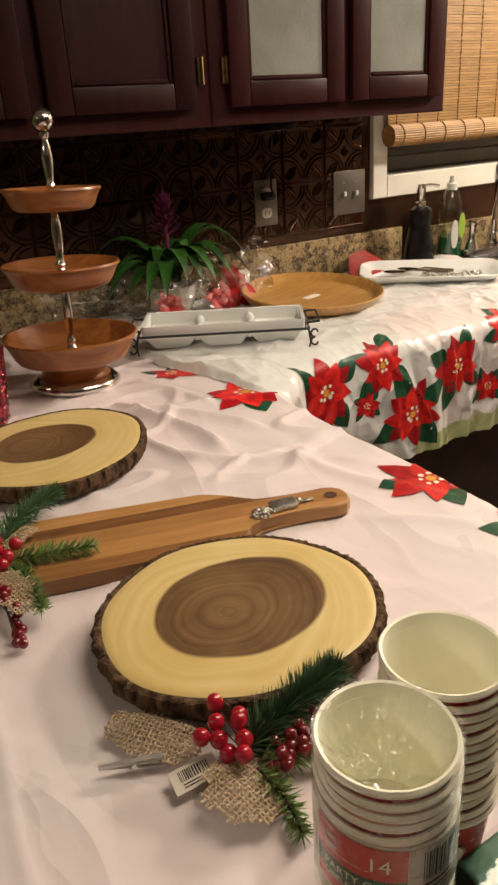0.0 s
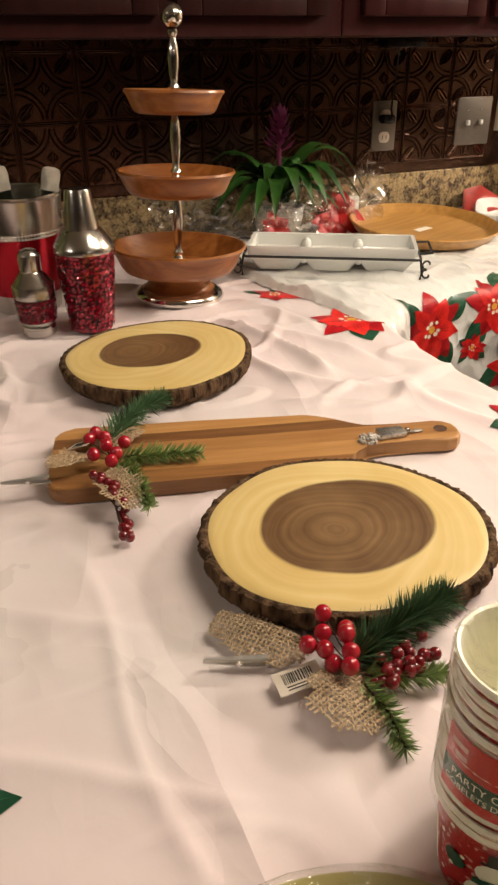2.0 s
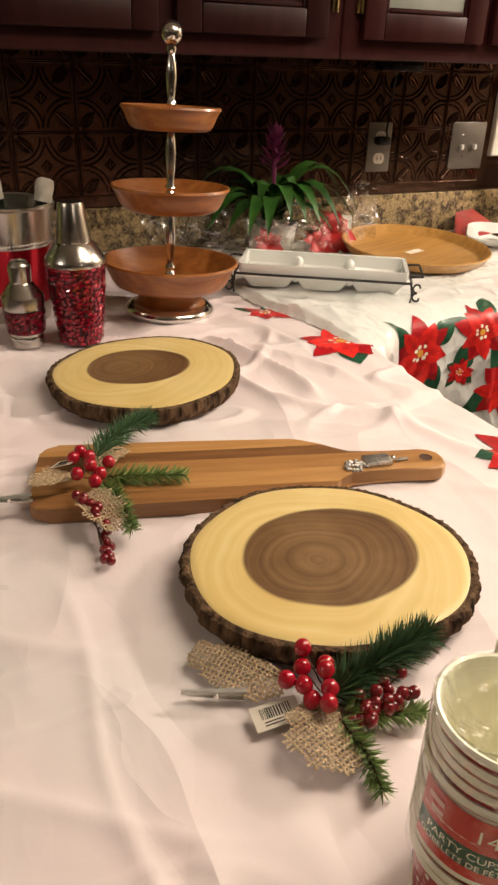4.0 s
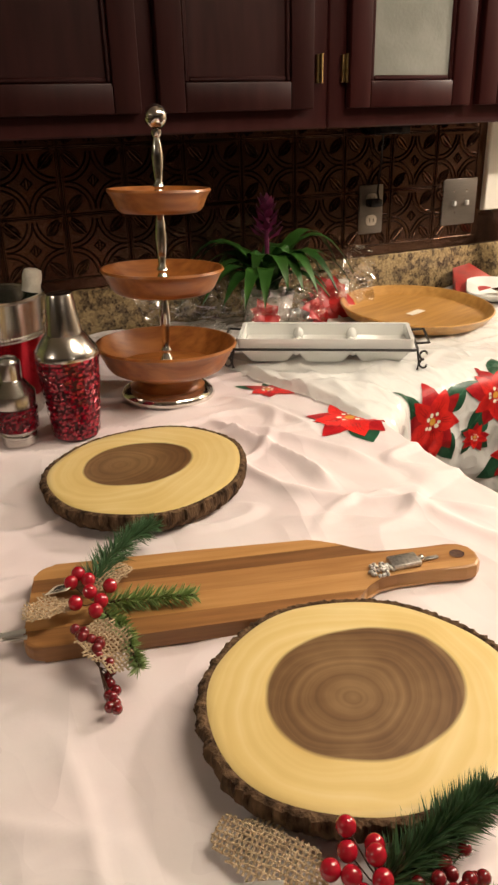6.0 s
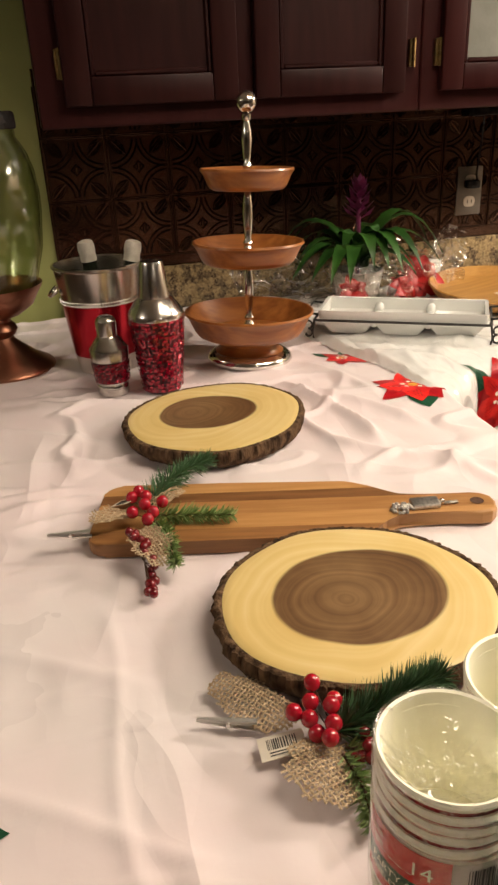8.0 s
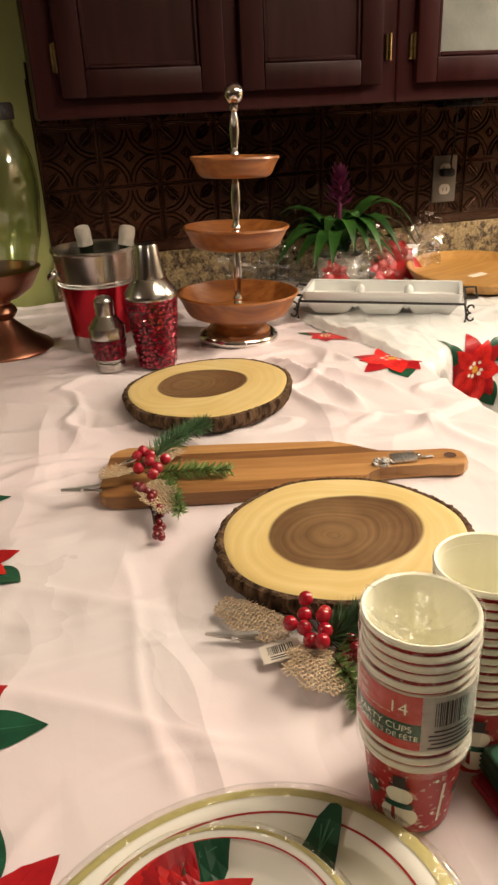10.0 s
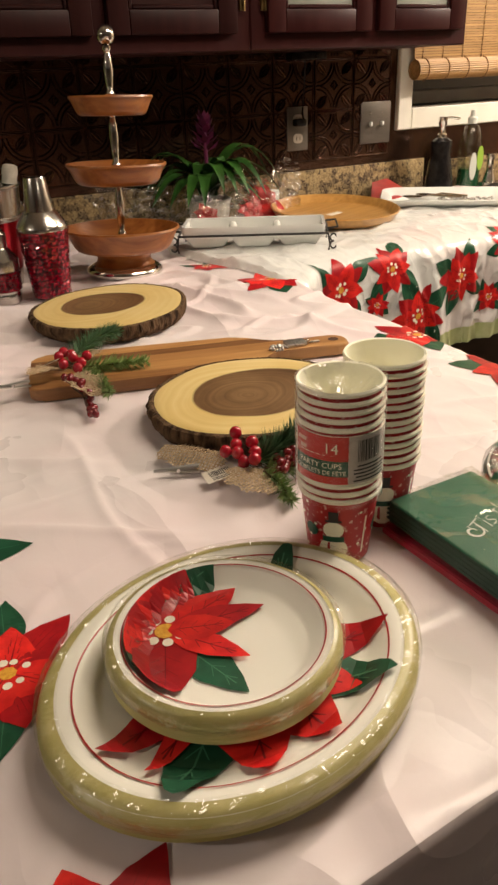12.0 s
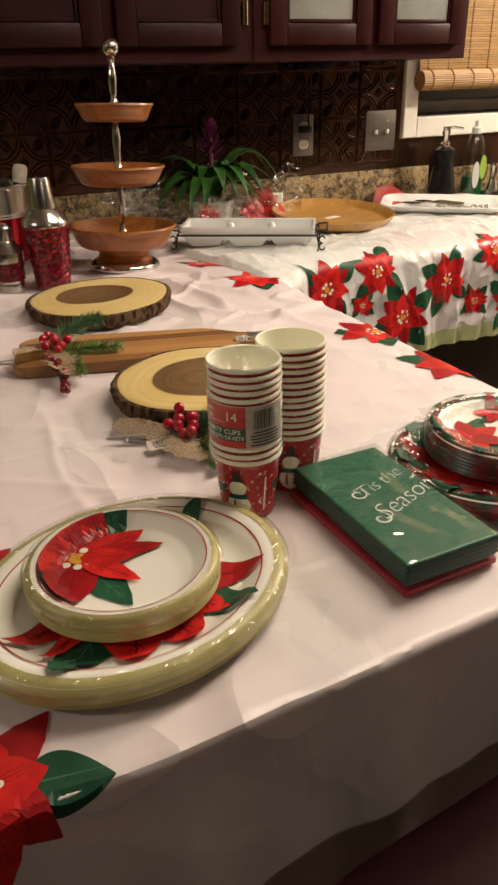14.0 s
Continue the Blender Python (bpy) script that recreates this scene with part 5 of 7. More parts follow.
ss = thing("cocktail_shaker", pose(0.098, 1.274, T) @ Matrix.Scale(1.04, 4), "small cocktail shaker with red crackle band and steel", "cocktail shaker", "shakers")
part("body", lathe([(0, 0), (0.026, 0), (0.0275, 0.002), (0.0275, 0.012), (0.0285, 0.013), (0.0285, 0.018), (0.0275, 0.02), (0.0285, 0.024), (0.031, 0.062), (0.0312, 0.0625), (0.0328, 0.063), (0.0334, 0.0636), (0.0340, 0.0832), (0.0336, 0.0842), (0.0322, 0.0850), (0.0195, 0.1030), (0.0182, 0.1038), (0.0172, 0.106), (0, 0.107)], 40), M_STEEL, ss)
rs = lambda z: 0.0285 + 0.0028 * (z - 0.024) / 0.038
part("glass_band", lathe([(rs(0.024) + 0.0003, 0.024), (rs(0.062) + 0.0003, 0.062)], 40), M_GROUT, ss)
mosaic(ss, rs, 0.0245, 0.0615, 9, 38, 2)
part("cap", lathe([(0.0172, 0.105), (0.0180, 0.1295), (0.0172, 0.1330), (0.0130, 0.1385), (0.008, 0.1405), (0, 0.141)], 32), M_STEEL, ss)

bk = thing("ice_bucket", pose(0.105, 1.436, T) @ Matrix.Diagonal((0.955, 0.955, 1.0, 1.0)), "red and steel champagne bucket with two bottles inside", "ice bucket")
rb = lambda z: 0.064 + 0.026 * z / 0.21
part("base_band", lathe([(0, 0), (0.063, 0), (0.064, 0.002), (rb(0.036), 0.036)], 56), M_STEEL, bk)
part("red_body", lathe([(rb(0.036) + 0.0006, 0.036), (rb(0.140) + 0.0006, 0.140)], 56), M_REDMETAL, bk, "glossy red metal body")
part("rim_band", lathe([(rb(0.140), 0.140), (rb(0.148) + 0.0015, 0.145), (rb(0.152), 0.150), (rb(0.205), 0.205), (rb(0.21) + 0.003, 0.208), (rb(0.21) + 0.003, 0.212), (rb(0.21) - 0.002, 0.212), (rb(0.15) - 0.002, 0.15), (0.064, 0.01), (0, 0.008)], 56), M_STEEL, bk)
bead = bmesh.new()
for k in range(90):
    a = 2 * math.pi * k / 90
    for zz in (0.142, 0.148):
        ball(((rb(zz) + 0.0012) * math.cos(a), (rb(zz) + 0.0012) * math.sin(a), zz), 0.0024, bead, 6, 4)
tagged(part("beading", bead, M_STEEL, bk), "", "", "", "stuff")
for sg in (-1, 1):
    a0 = radians(0 if sg > 0 else 180)
    pts = [(sg * (rb(0.17) + 0.002 + 0.016 * math.sin(math.pi * k / 8)), 0.022 * math.cos(math.pi * k / 8), 0.168 - 0.012 * math.sin(math.pi * k / 8)) for k in range(9)]
    part("handle", tube(pts, 0.004, 8), M_STEEL, bk)


def bottle(x, y, lean, az, label):
    b = thing("champagne_bottle", pose(x, y, T + 0.010) @ pose(0, 0, 0, 0, 0, az) @ pose(0, 0, 0, 0, lean, 0), label, "bottle", "bottles in the bucket")
    part("glass", lathe([(0, 0), (0.031, 0), (0.033, 0.004), (0.033, 0.10), (0.030, 0.125), (0.018, 0.165), (0.0145, 0.19), (0.014, 0.215)], 28), M_BOTTLE, b)
    part("foil", lathe([(0.0158, 0.203), (0.0155, 0.218), (0.0165, 0.222), (0.0165, 0.232), (0.0145, 0.240), (0.008, 0.243), (0, 0.2435)], 24, wob=lambda a: 1 + 0.03 * math.sin(5 * a)), M_FOIL, b, "white foil capsule")


bottle(0.112, 1.466, -6, 20, "dark champagne bottle with white foil leaning in the bucket")
bottle(0.128, 1.428, 13, 12, "dark champagne bottle with white foil leaning outwards")

# glass jar on a copper stand
jar = thing("glass_jar", pose(-0.100, 1.500, T), "green glass jar on a copper pedestal stand", "jar")
part("pedestal", lathe([(0, 0), (0.096, 0), (0.098, 0.004), (0.094, 0.010), (0.066, 0.026), (0.040, 0.048), (0.025, 0.062), (0.021, 0.068), (0.028, 0.074), (0.033, 0.084), (0.029, 0.094), (0.022, 0.100), (0.022, 0.106),
                        (0.045, 0.114), (0.072, 0.132), (0.086, 0.156), (0.092, 0.172), (0.096, 0.174), (0.094, 0.168), (0.082, 0.150), (0.050, 0.122), (0, 0.116)], 56), M_COPPER, jar)
part("glass", lathe([(0, 0.120), (0.050, 0.124), (0.072, 0.142), (0.088, 0.175), (0.108, 0.24), (0.117, 0.31), (0.118, 0.345), (0.114, 0.385), (0.105, 0.415), (0.096, 0.432), (0.090, 0.442), (0.089, 0.455),
                     (0.086, 0.455), (0.087, 0.440), (0.093, 0.428), (0.101, 0.412), (0.110, 0.382), (0.114, 0.345), (0.113, 0.31), (0.104, 0.24), (0.084, 0.178), (0.068, 0.148), (0, 0.128)], 56), M_GLASSJAR, jar)
part("lid", lathe([(0, 0.4555), (0.092, 0.4555), (0.094, 0.458), (0.094, 0.480), (0.090, 0.486), (0, 0.488)], 40), M_DARK, jar, "dark flat lid")


# ---- back counter ----
TB = 0.931
# three-section ceramic server on an iron stand
tray = thing("serving_tray", pose(0.739, 1.386, TB, 0, 0, -31), "white ceramic three-section tray on black scroll stand", "serving tray")
tl, tw, th_ = 0.352, 0.130, 0.060


def compartment(a, b):
    """One tapered bowl of the tray, with its outer and inner walls."""
    bm = bmesh.new()
    y0, y1, z0, ins = -tw / 2 + 0.006, tw / 2 - 0.006, 0.010, 0.020

    def ring(x0, x1, ya, yb, z, r):
        return [bm.verts.new(((x0 + x1) / 2 + x, (ya + yb) / 2 + y, z)) for x, y in rounded(x1 - x0, yb - ya, r, 3)]

    rows = [ring(a + ins, b - ins, y0 + ins * 0.7, y1 - ins * 0.7, z0 + 0.004, 0.010), ring(a + 0.004, b - 0.004, y0, y1, 0.036, 0.007),
            ring(a + 0.001, b - 0.001, y0 - 0.003, y1 + 0.003, 0.035, 0.007), ring(a + ins - 0.003, b - ins + 0.003, y0 + ins * 0.7 - 0.003, y1 - ins * 0.7 + 0.003, z0, 0.011)]
    n = len(rows[0])
    for p, q in zip(rows, rows[1:]):
        for i in range(n):
            bm.faces.new((p[i], p[(i + 1) % n], q[(i + 1) % n], q[i]))
    bm.faces.new(rows[0])
    bm.faces.new(rows[-1][::-1])
    bmesh.ops.recalc_face_normals(bm, faces=bm.faces[:])
    return bm


cell = (tl - 0.012) / 3
for k in range(3):
    x0 = -tl / 2 + 0.006 + cell * k
    part("compartment", compartment(x0, x0 + cell), M_CERAMIC, tray)
    if k:
        dv = box(x0 - 0.006, x0 + 0.006, -tw / 2 + 0.006, tw / 2 - 0.006, 0.026, 0.037, 0.004, 3)
        for sy in (-1, 1):
            merge(dv, ball((x0, sy * (tw / 2 - 0.012), 0.040), 0.011, None, 12, 8, 1.3))
        part("divider", dv, M_CERAMIC, tray)
rim = bmesh.new()
ro, ri, rb_out = rounded(tl, tw, 0.009, 4), rounded(tl - 0.014, tw - 0.012, 0.006, 4), rounded(tl - 0.006, tw - 0.006, 0.008, 4)
rings = [[rim.verts.new((x, y, z)) for x, y in o] for o, z in ((ri, 0.034), (ri, th_ + 0.001), (ro, th_ + 0.002), (ro, th_ - 0.004), (rb_out, 0.034), (ri, 0.034))]
for p, q in zip(rings, rings[1:]):
    for i in range(len(ro)):
        rim.faces.new((p[i], p[(i + 1) % len(ro)], q[(i + 1) % len(ro)], q[i]))
bmesh.ops.recalc_face_normals(rim, faces=rim.faces[:])
part("rim", rim, M_CERAMIC, tray)
fz = 0.042
part("stand_rail", tube([(x, y, fz) for x, y in rounded(tl + 0.014, tw + 0.012, 0.008, 3)], 0.0028, 8, closed=True), M_IRON, tray)
for sx in (-1, 1):
    for sy in (-1, 1):
        x, y = sx * (tl / 2 + 0.006), sy * (tw / 2 + 0.004)
        pts = [(x, y, fz), (x + sx * 0.004, y, 0.018), (x + sx * 0.002, y, 0.002)]
        part("leg", tube(pts, 0.0026, 6), M_IRON, tray)
    sc = bmesh.new()
    for zc, dr in ((0.029, 1), (0.008, -1)):
        pts = []
        for k in range(20):
            a = k / 19 * 4.6
            q = 0.0035 + 0.0085 * k / 19
            pts.append((sx * (tl / 2 + 0.021 + q * math.cos(a)), -tw / 2 - 0.002, max(0.003, zc + 0.004 + dr * q * math.sin(a))))
        tube(pts, 0.0022, 6, sc)
    part("scroll", sc, M_IRON, tray)
    part("handle", tube([(sx * (tl / 2 + 0.004), -0.05, fz + 0.008), (sx * (tl / 2 + 0.030), -0.05, fz + 0.010), (sx * (tl / 2 + 0.030), 0.05, fz + 0.010), (sx * (tl / 2 + 0.004), 0.05, fz + 0.008)], 0.0026, 6), M_IRON, tray)

rt = thing("round_tray", pose(1.0965, 1.5545, TB + 0.009, 3, 0, 20), "round honey-coloured wooden tray with a low lip", "tray")
part("tray_body", lathe([(0, 0), (0.160, 0), (0.172, 0.006), (0.184, 0.024), (0.187, 0.028), (0.184, 0.030), (0.179, 0.028), (0.168, 0.012), (0.158, 0.008), (0, 0.008)], 64), M_TRAYWOOD, rt)
part("paper_label", box(-0.028, 0.028, -0.010, 0.010, 0.008, 0.0086), M_TAG, rt, "small pale paper label", smooth=False)

pl = thing("platter", pose(1.515, 1.555, TB, 3, 0, -40), "white ceramic rectangular platter holding spoons", "platter")


def dish(outlines):
    bm = bmesh.new()
    rings = [[bm.verts.new((x, y, z)) for x, y in o] for o, z in outlines]
    n = len(rings[0])
    for p, q in zip(rings, rings[1:]):
        for i in range(n):
            bm.faces.new((p[i], p[(i + 1) % n], q[(i + 1) % n], q[i]))
    bm.faces.new(rings[-1])
    bm.faces.new(rings[0][::-1])
    bmesh.ops.recalc_face_normals(bm, faces=bm.faces[:])
    return bm


PLW, PLH = 0.40, 0.20
part("dish", dish([(rounded(PLW - 0.07, PLH - 0.07, 0.03), 0.002), (rounded(PLW - 0.01, PLH - 0.01, 0.045), 0.022), (rounded(PLW, PLH, 0.05), 0.029), (rounded(PLW - 0.004, PLH - 0.004, 0.05), 0.0315),
                   (rounded(PLW - 0.05, PLH - 0.05, 0.035), 0.020), (rounded(PLW - 0.075, PLH - 0.075, 0.028), 0.010)]), M_CERAMIC, pl)


def spoon(x, y, ang, label, ln=0.15, material=None, slots=False):
    s = thing("spoon", pose(1.515, 1.555, TB, 3, 0, -40) @ pose(x, y, 0.019, 0, 0, ang), label, "spoon", "serving spoons")
    bm = dish([([(0.022 * math.cos(a) * 1.5, 0.018 * math.sin(a)) for a in (2 * math.pi * k / 16 for k in range(16))], 0.006),
               ([(0.014 * math.cos(a) * 1.5, 0.011 * math.sin(a)) for a in (2 * math.pi * k / 16 for k in range(16))], 0.001)])
    part("bowl", bm, material or M_CHROME, s)
    part("handle", tube([(0.030, 0, 0.006), (0.05, 0, 0.010), (ln, 0, 0.006)], 0.0035, 8, taper=lambda t: 0.8 + 0.6 * t), material or M_CHROME, s)


spoon(-0.10, -0.010, -8, "steel serving spoon lying on the white platter")
spoon(-0.06, 0.018, -14, "steel serving spoon lying on the white platter", 0.13)
bd = thing("bead_garland", pose(1.515, 1.555, TB, 3, 0, -40), "dark beaded garland lying on the white platter", "garland")
bb = bmesh.new()
rnd = random.Random(12)
for k in range(60):
    ball((-0.02 + 0.16 * k / 59 + rnd.uniform(-0.003, 0.003), -0.022 + 0.014 * math.sin(k * 0.9) + rnd.uniform(-0.004, 0.004), 0.0155 + rnd.uniform(0, 0.006)), 0.0042, bb, 7, 5)
part("beads", bb, M_PEWTER, bd)

# folded red napkin behind the platter
rn = thing("red_napkin", pose(1.405, 1.742, TB - 0.002, 0, 0, 4), "folded bright red paper napkin leaning on the upstand", "napkin")
for lay in range(4):
    bm = bmesh.new()
    z = 0.004 * lay
    pts = ((-0.11 + 0.004 * lay, -0.075, z), (0.10, -0.050 - 0.003 * lay, z), (0.125, 0.110, z + 0.034), (0.055, 0.106, z + 0.028))
    a = [bm.verts.new(p) for p in pts]
    b = [bm.verts.new((p[0], p[1], p[2] + 0.0025)) for p in pts]
    bm.faces.new(a[::-1])
    bm.faces.new(b)
    for i in range(4):
        bm.faces.new((a[i], a[(i + 1) % 4], b[(i + 1) % 4], b[i]))
    part("layer", bm, M_REDFOIL, rn, smooth=False)

# plant in cellophane
pot = thing("potted_bromeliad", pose(0.775, 1.725, T), "bromeliad with a magenta flower in a wrapped pot", "potted plant")
part("pot", lathe([(0, 0), (0.048, 0), (0.052, 0.004), (0.064, 0.075), (0.066, 0.082), (0.061, 0.082), (0.058, 0.068), (0, 0.068)], 32), M_FOIL, pot)
rnd = random.Random(21)
for k in range(36):
    az = 2.399 * k
    ln = rnd.uniform(0.16, 0.24) * (0.7 if k > 26 else 1)
    rise = rnd.uniform(0.9, 1.9) if k <= 26 else rnd.uniform(1.6, 2.2)
    bm = bmesh.new()
    rows = []
    for i in range(9):
        t = i / 8
        hor = ln * t * (0.9 if k <= 26 else 0.5)
        z = 0.090 + ln * (1.15 * rise * t - (1.08 * rise + 0.32) * t * t * 0.85)
        w = 0.027 * (1 - t ** 2.2) + 0.0006
        c = Vector((hor * math.cos(az), min(hor * math.sin(az), 0.125), max(z, 0.01)))
        sd = Vector((-math.sin(az), math.cos(az), 0)) * w
        rows.append([bm.verts.new(c - sd), bm.verts.new(c + Vector((0, 0, -0.004))), bm.verts.new(c + sd)])
    for p, q in zip(rows, rows[1:]):
        for i in range(2):
            bm.faces.new((p[i], p[i + 1], q[i + 1], q[i]))
    part("leaf", bm, M_PLANT, pot)
fl = bmesh.new()
for k in range(26):
    az, zz = 2.399 * k, 0.205 + 0.085 * k / 26
    r0 = 0.044 * (1 - 0.6 * k / 26)
    c = Vector((0, 0, zz))
    d = Vector((math.cos(az), math.sin(az), 0))
    s = Vector((-math.sin(az), math.cos(az), 0)) * 0.011
    vs = [fl.verts.new(c), fl.verts.new(c + d * r0 * 0.6 + s + Vector((0, 0, 0.012))), fl.verts.new(c + d * r0 + Vector((0, 0, 0.030))), fl.verts.new(c + d * r0 * 0.6 - s + Vector((0, 0, 0.012)))]
    fl.faces.new(vs)
tube([(0, 0, 0.06), (0, 0, 0.29)], 0.006, 8, fl)
part("flower_spike", fl, M_BRACT, pot, "magenta flower spike")


def crumple(name, parent, c, size, seed, material, res=16, label=""):
    """A crumpled sheet of film."""
    bm = bmesh.new()
    g = []
    for i in range(res + 1):
        row = []
        for j in range(res + 1):
            u, v = i / res - 0.5, j / res - 0.5
            n1 = noise.noise(Vector((u * 4, v * 4, seed)))
            n2 = noise.noise(Vector((u * 9, v * 9, seed + 5)))
            row.append(bm.verts.new((c[0] + size[0] * (u + 0.12 * n2), c[1] + size[1] * (0.5 * n1 + 0.35 * n2 + v * 0.4), c[2] + size[2] * max(0.02, v + 0.5 + 0.16 * n1))))
        g.append(row)
    for i in range(res):
        for j in range(res):
            bm.faces.new((g[i][j], g[i + 1][j], g[i + 1][j + 1], g[i][j + 1]))
    ob = part(name, bm, material, parent, label, smooth=False)
    ob.visible_shadow = False
    return ob


crumple("wrap", pot, (-0.19, -0.02, 0.0), (0.28, 0.14, 0.15), 1.0, M_CELLO, 26, "crumpled clear cellophane")
crumple("wrap", pot, (0.0, -0.085, 0.0), (0.22, 0.08, 0.11), 4.0, M_CELLO, 24, "crumpled clear cellophane")
crumple("wrap", pot, (0.16, -0.03, 0.0), (0.26, 0.10, 0.16), 7.0, M_CELLO, 26, "crumpled clear cellophane")


# raised petals that stand for poinsettias printed on the pot's wrap
def wrap_print_flower(x, y, z, r, seed, label):
    f = thing("wrap_print_poinsettia", pose(x, y, z, 58, 8, random.Random(seed).uniform(-25, 25)), label, "artificial flower", "silk flowers")
    rnd = random.Random(seed)
    for k in range(9):
        a = 2 * math.pi * k / 9 + rnd.uniform(-0.2, 0.2)
        ln = r * rnd.uniform(0.75, 1.1)
        bm = bmesh.new()
        rows = []
        for i in range(6):
            t = i / 5
            w = 0.30 * r * math.sin(math.pi * (0.12 + 0.88 * t) ** 0.9) + 0.0005
            cz = 0.25 * r * math.sin(math.pi * t) + 0.003 * (k % 3)
            c = Vector((ln * t * math.cos(a), ln * t * math.sin(a), cz))
            s = Vector((-math.sin(a), math.cos(a), 0)) * w
            rows.append([bm.verts.new(c - s), bm.verts.new(c - Vector((0, 0, 0.003))), bm.verts.new(c + s)])
        for p, q in zip(rows, rows[1:]):
            for i in range(2):
                bm.faces.new((p[i], p[i + 1], q[i + 1], q[i]))
        part("petal", bm, M_REDFOIL, f)


wrap_print_flower(0.935, 1.700, T + 0.048, 0.070, 1, "red poinsettia shape for the print on the plant's wrap")
wrap_print_flower(0.868, 1.660, T + 0.030, 0.052, 2, "small red poinsettia shape for wrap print beside the pot")
wrap_print_flower(0.730, 1.655, T + 0.040, 0.046, 3, "small red poinsettia shape for wrap print at pot front")
bx = thing("white_box", pose(1.005, 1.775, T, 0, 0, -30), "small white paper box behind the round tray", "box")
part("carton", box(-0.03, 0.03, -0.02, 0.02, 0, 0.075, 0.003, 2), M_PAPER, bx)

# sink side
sk = thing("kitchen_sink", pose(2.15, 1.55, 0.9145), "black composite kitchen sink set in the counter", "sink")
bm = bmesh.new()
for b4 in ((-0.30, 0.30, -0.25, -0.215), (-0.30, 0.30, 0.11, 0.25), (-0.30, -0.265, -0.215, 0.11), (0.265, 0.30, -0.215, 0.11)):
    box(b4[0], b4[1], b4[2], b4[3], -0.004, 0.014, 0.004, 2, bm=bm)
part("rim", bm, M_SINK, sk)
bm = bmesh.new()
for b4 in ((-0.267, 0.267, -0.217, -0.205, -0.18, 0.002), (-0.267, 0.267, 0.10, 0.112, -0.18, 0.002), (-0.267, -0.255, -0.205, 0.10, -0.18, 0.002), (0.255, 0.267, -0.205, 0.10, -0.18, 0.002), (-0.255, 0.255, -0.205, 0.10, -0.18, -0.17)):
    box(*b4, bm=bm)
part("basin", bm, M_SINK, sk, smooth=False)
fc = thing("faucet", pose(1.985, 1.745, 0.9290), "chrome gooseneck kitchen faucet with two lever handles", "faucet")
part("base_plate", prism(rounded(0.27, 0.055, 0.025), 0, 0.016, 0.004), M_CHROME, fc)
neck = [(0, 0, 0.012), (0, 0, 0.10), (0, 0, 0.24)] + [(0.0 + 0.075 * (1 - math.cos(radians(a))) * 0.75, -0.085 * (1 - math.cos(radians(a))) * 0.75, 0.24 + 0.085 * math.sin(radians(a))) for a in range(15, 181, 15)] + [(0.112, -0.128, 0.20)]
part("spout", tube(neck, 0.0115, 14), M_CHROME, fc)
part("collar", lathe([(0.022, 0.014), (0.024, 0.02), (0.016, 0.05), (0.012, 0.06)], 20), M_CHROME, fc)
for sx in (-1, 1):
    part("handle", lathe([(0, 0.014), (0.024, 0.014), (0.020, 0.03), (0.013, 0.05), (0.012, 0.085), (0.016, 0.10), (0.014, 0.108), (0, 0.11)], 20), M_CHROME, fc).location = (sx * 0.10, 0, 0)
sd = thing("soap_dispenser", pose(1.680, 1.775, 0.916), "black soap dispenser bottle with a chrome pump", "soap dispenser")
part("bottle", lathe([(0, 0), (0.046, 0), (0.050, 0.006), (0.045, 0.06), (0.037, 0.11), (0.032, 0.135), (0.036, 0.165), (0.034, 0.175), (0.016, 0.186), (0, 0.187)], 32), M_DARK, sd)
part("pump", lathe([(0.016, 0.184), (0.016, 0.195), (0.011, 0.2), (0.011, 0.222), (0.014, 0.226), (0.014, 0.25), (0, 0.251)], 20), M_CHROME, sd)
part("nozzle", tube([(0, 0, 0.244), (0.03, -0.01, 0.246), (0.055, -0.02, 0.241)], 0.0042, 8), M_CHROME, sd)
db = thing("dish_soap", pose(1.822, 1.785, 0.916), "clear squeeze bottle half full of green dish soap", "soap bottle")
part("soap", lathe([(0, 0.002), (0.036, 0.002), (0.038, 0.008), (0.036, 0.075), (0, 0.075)], 28), M_SOAPGREEN, db)
part("bottle", lathe([(0, 0), (0.038, 0), (0.040, 0.006), (0.039, 0.14), (0.034, 0.185), (0.020, 0.215), (0.016, 0.222)], 28), M_GLASSBOTTLE, db).visible_shadow = False
part("cap", lathe([(0.017, 0.220), (0.017, 0.238), (0.010, 0.244), (0.008, 0.262), (0, 0.263)], 20), M_STAGED, db)
lb = prism([(0.017 * math.cos(a) * 0.8, 0.040 * math.sin(a)) for a in (2 * math.pi * k / 24 for k in range(24))], 0, 0.0015)
part("label", lb, M_LIME, db, "lime green oval label").matrix_local = pose(0.012, -0.0395, 0.11, 90, 0, 0)
lb = prism([(0.012 * math.cos(a), 0.045 * math.sin(a)) for a in (2 * math.pi * k / 24 for k in range(24))], 0, 0.0015)
part("label", lb, M_STAGED, db, "pale curved label").matrix_local = pose(-0.016, -0.038, 0.085, 90, 0, -20)


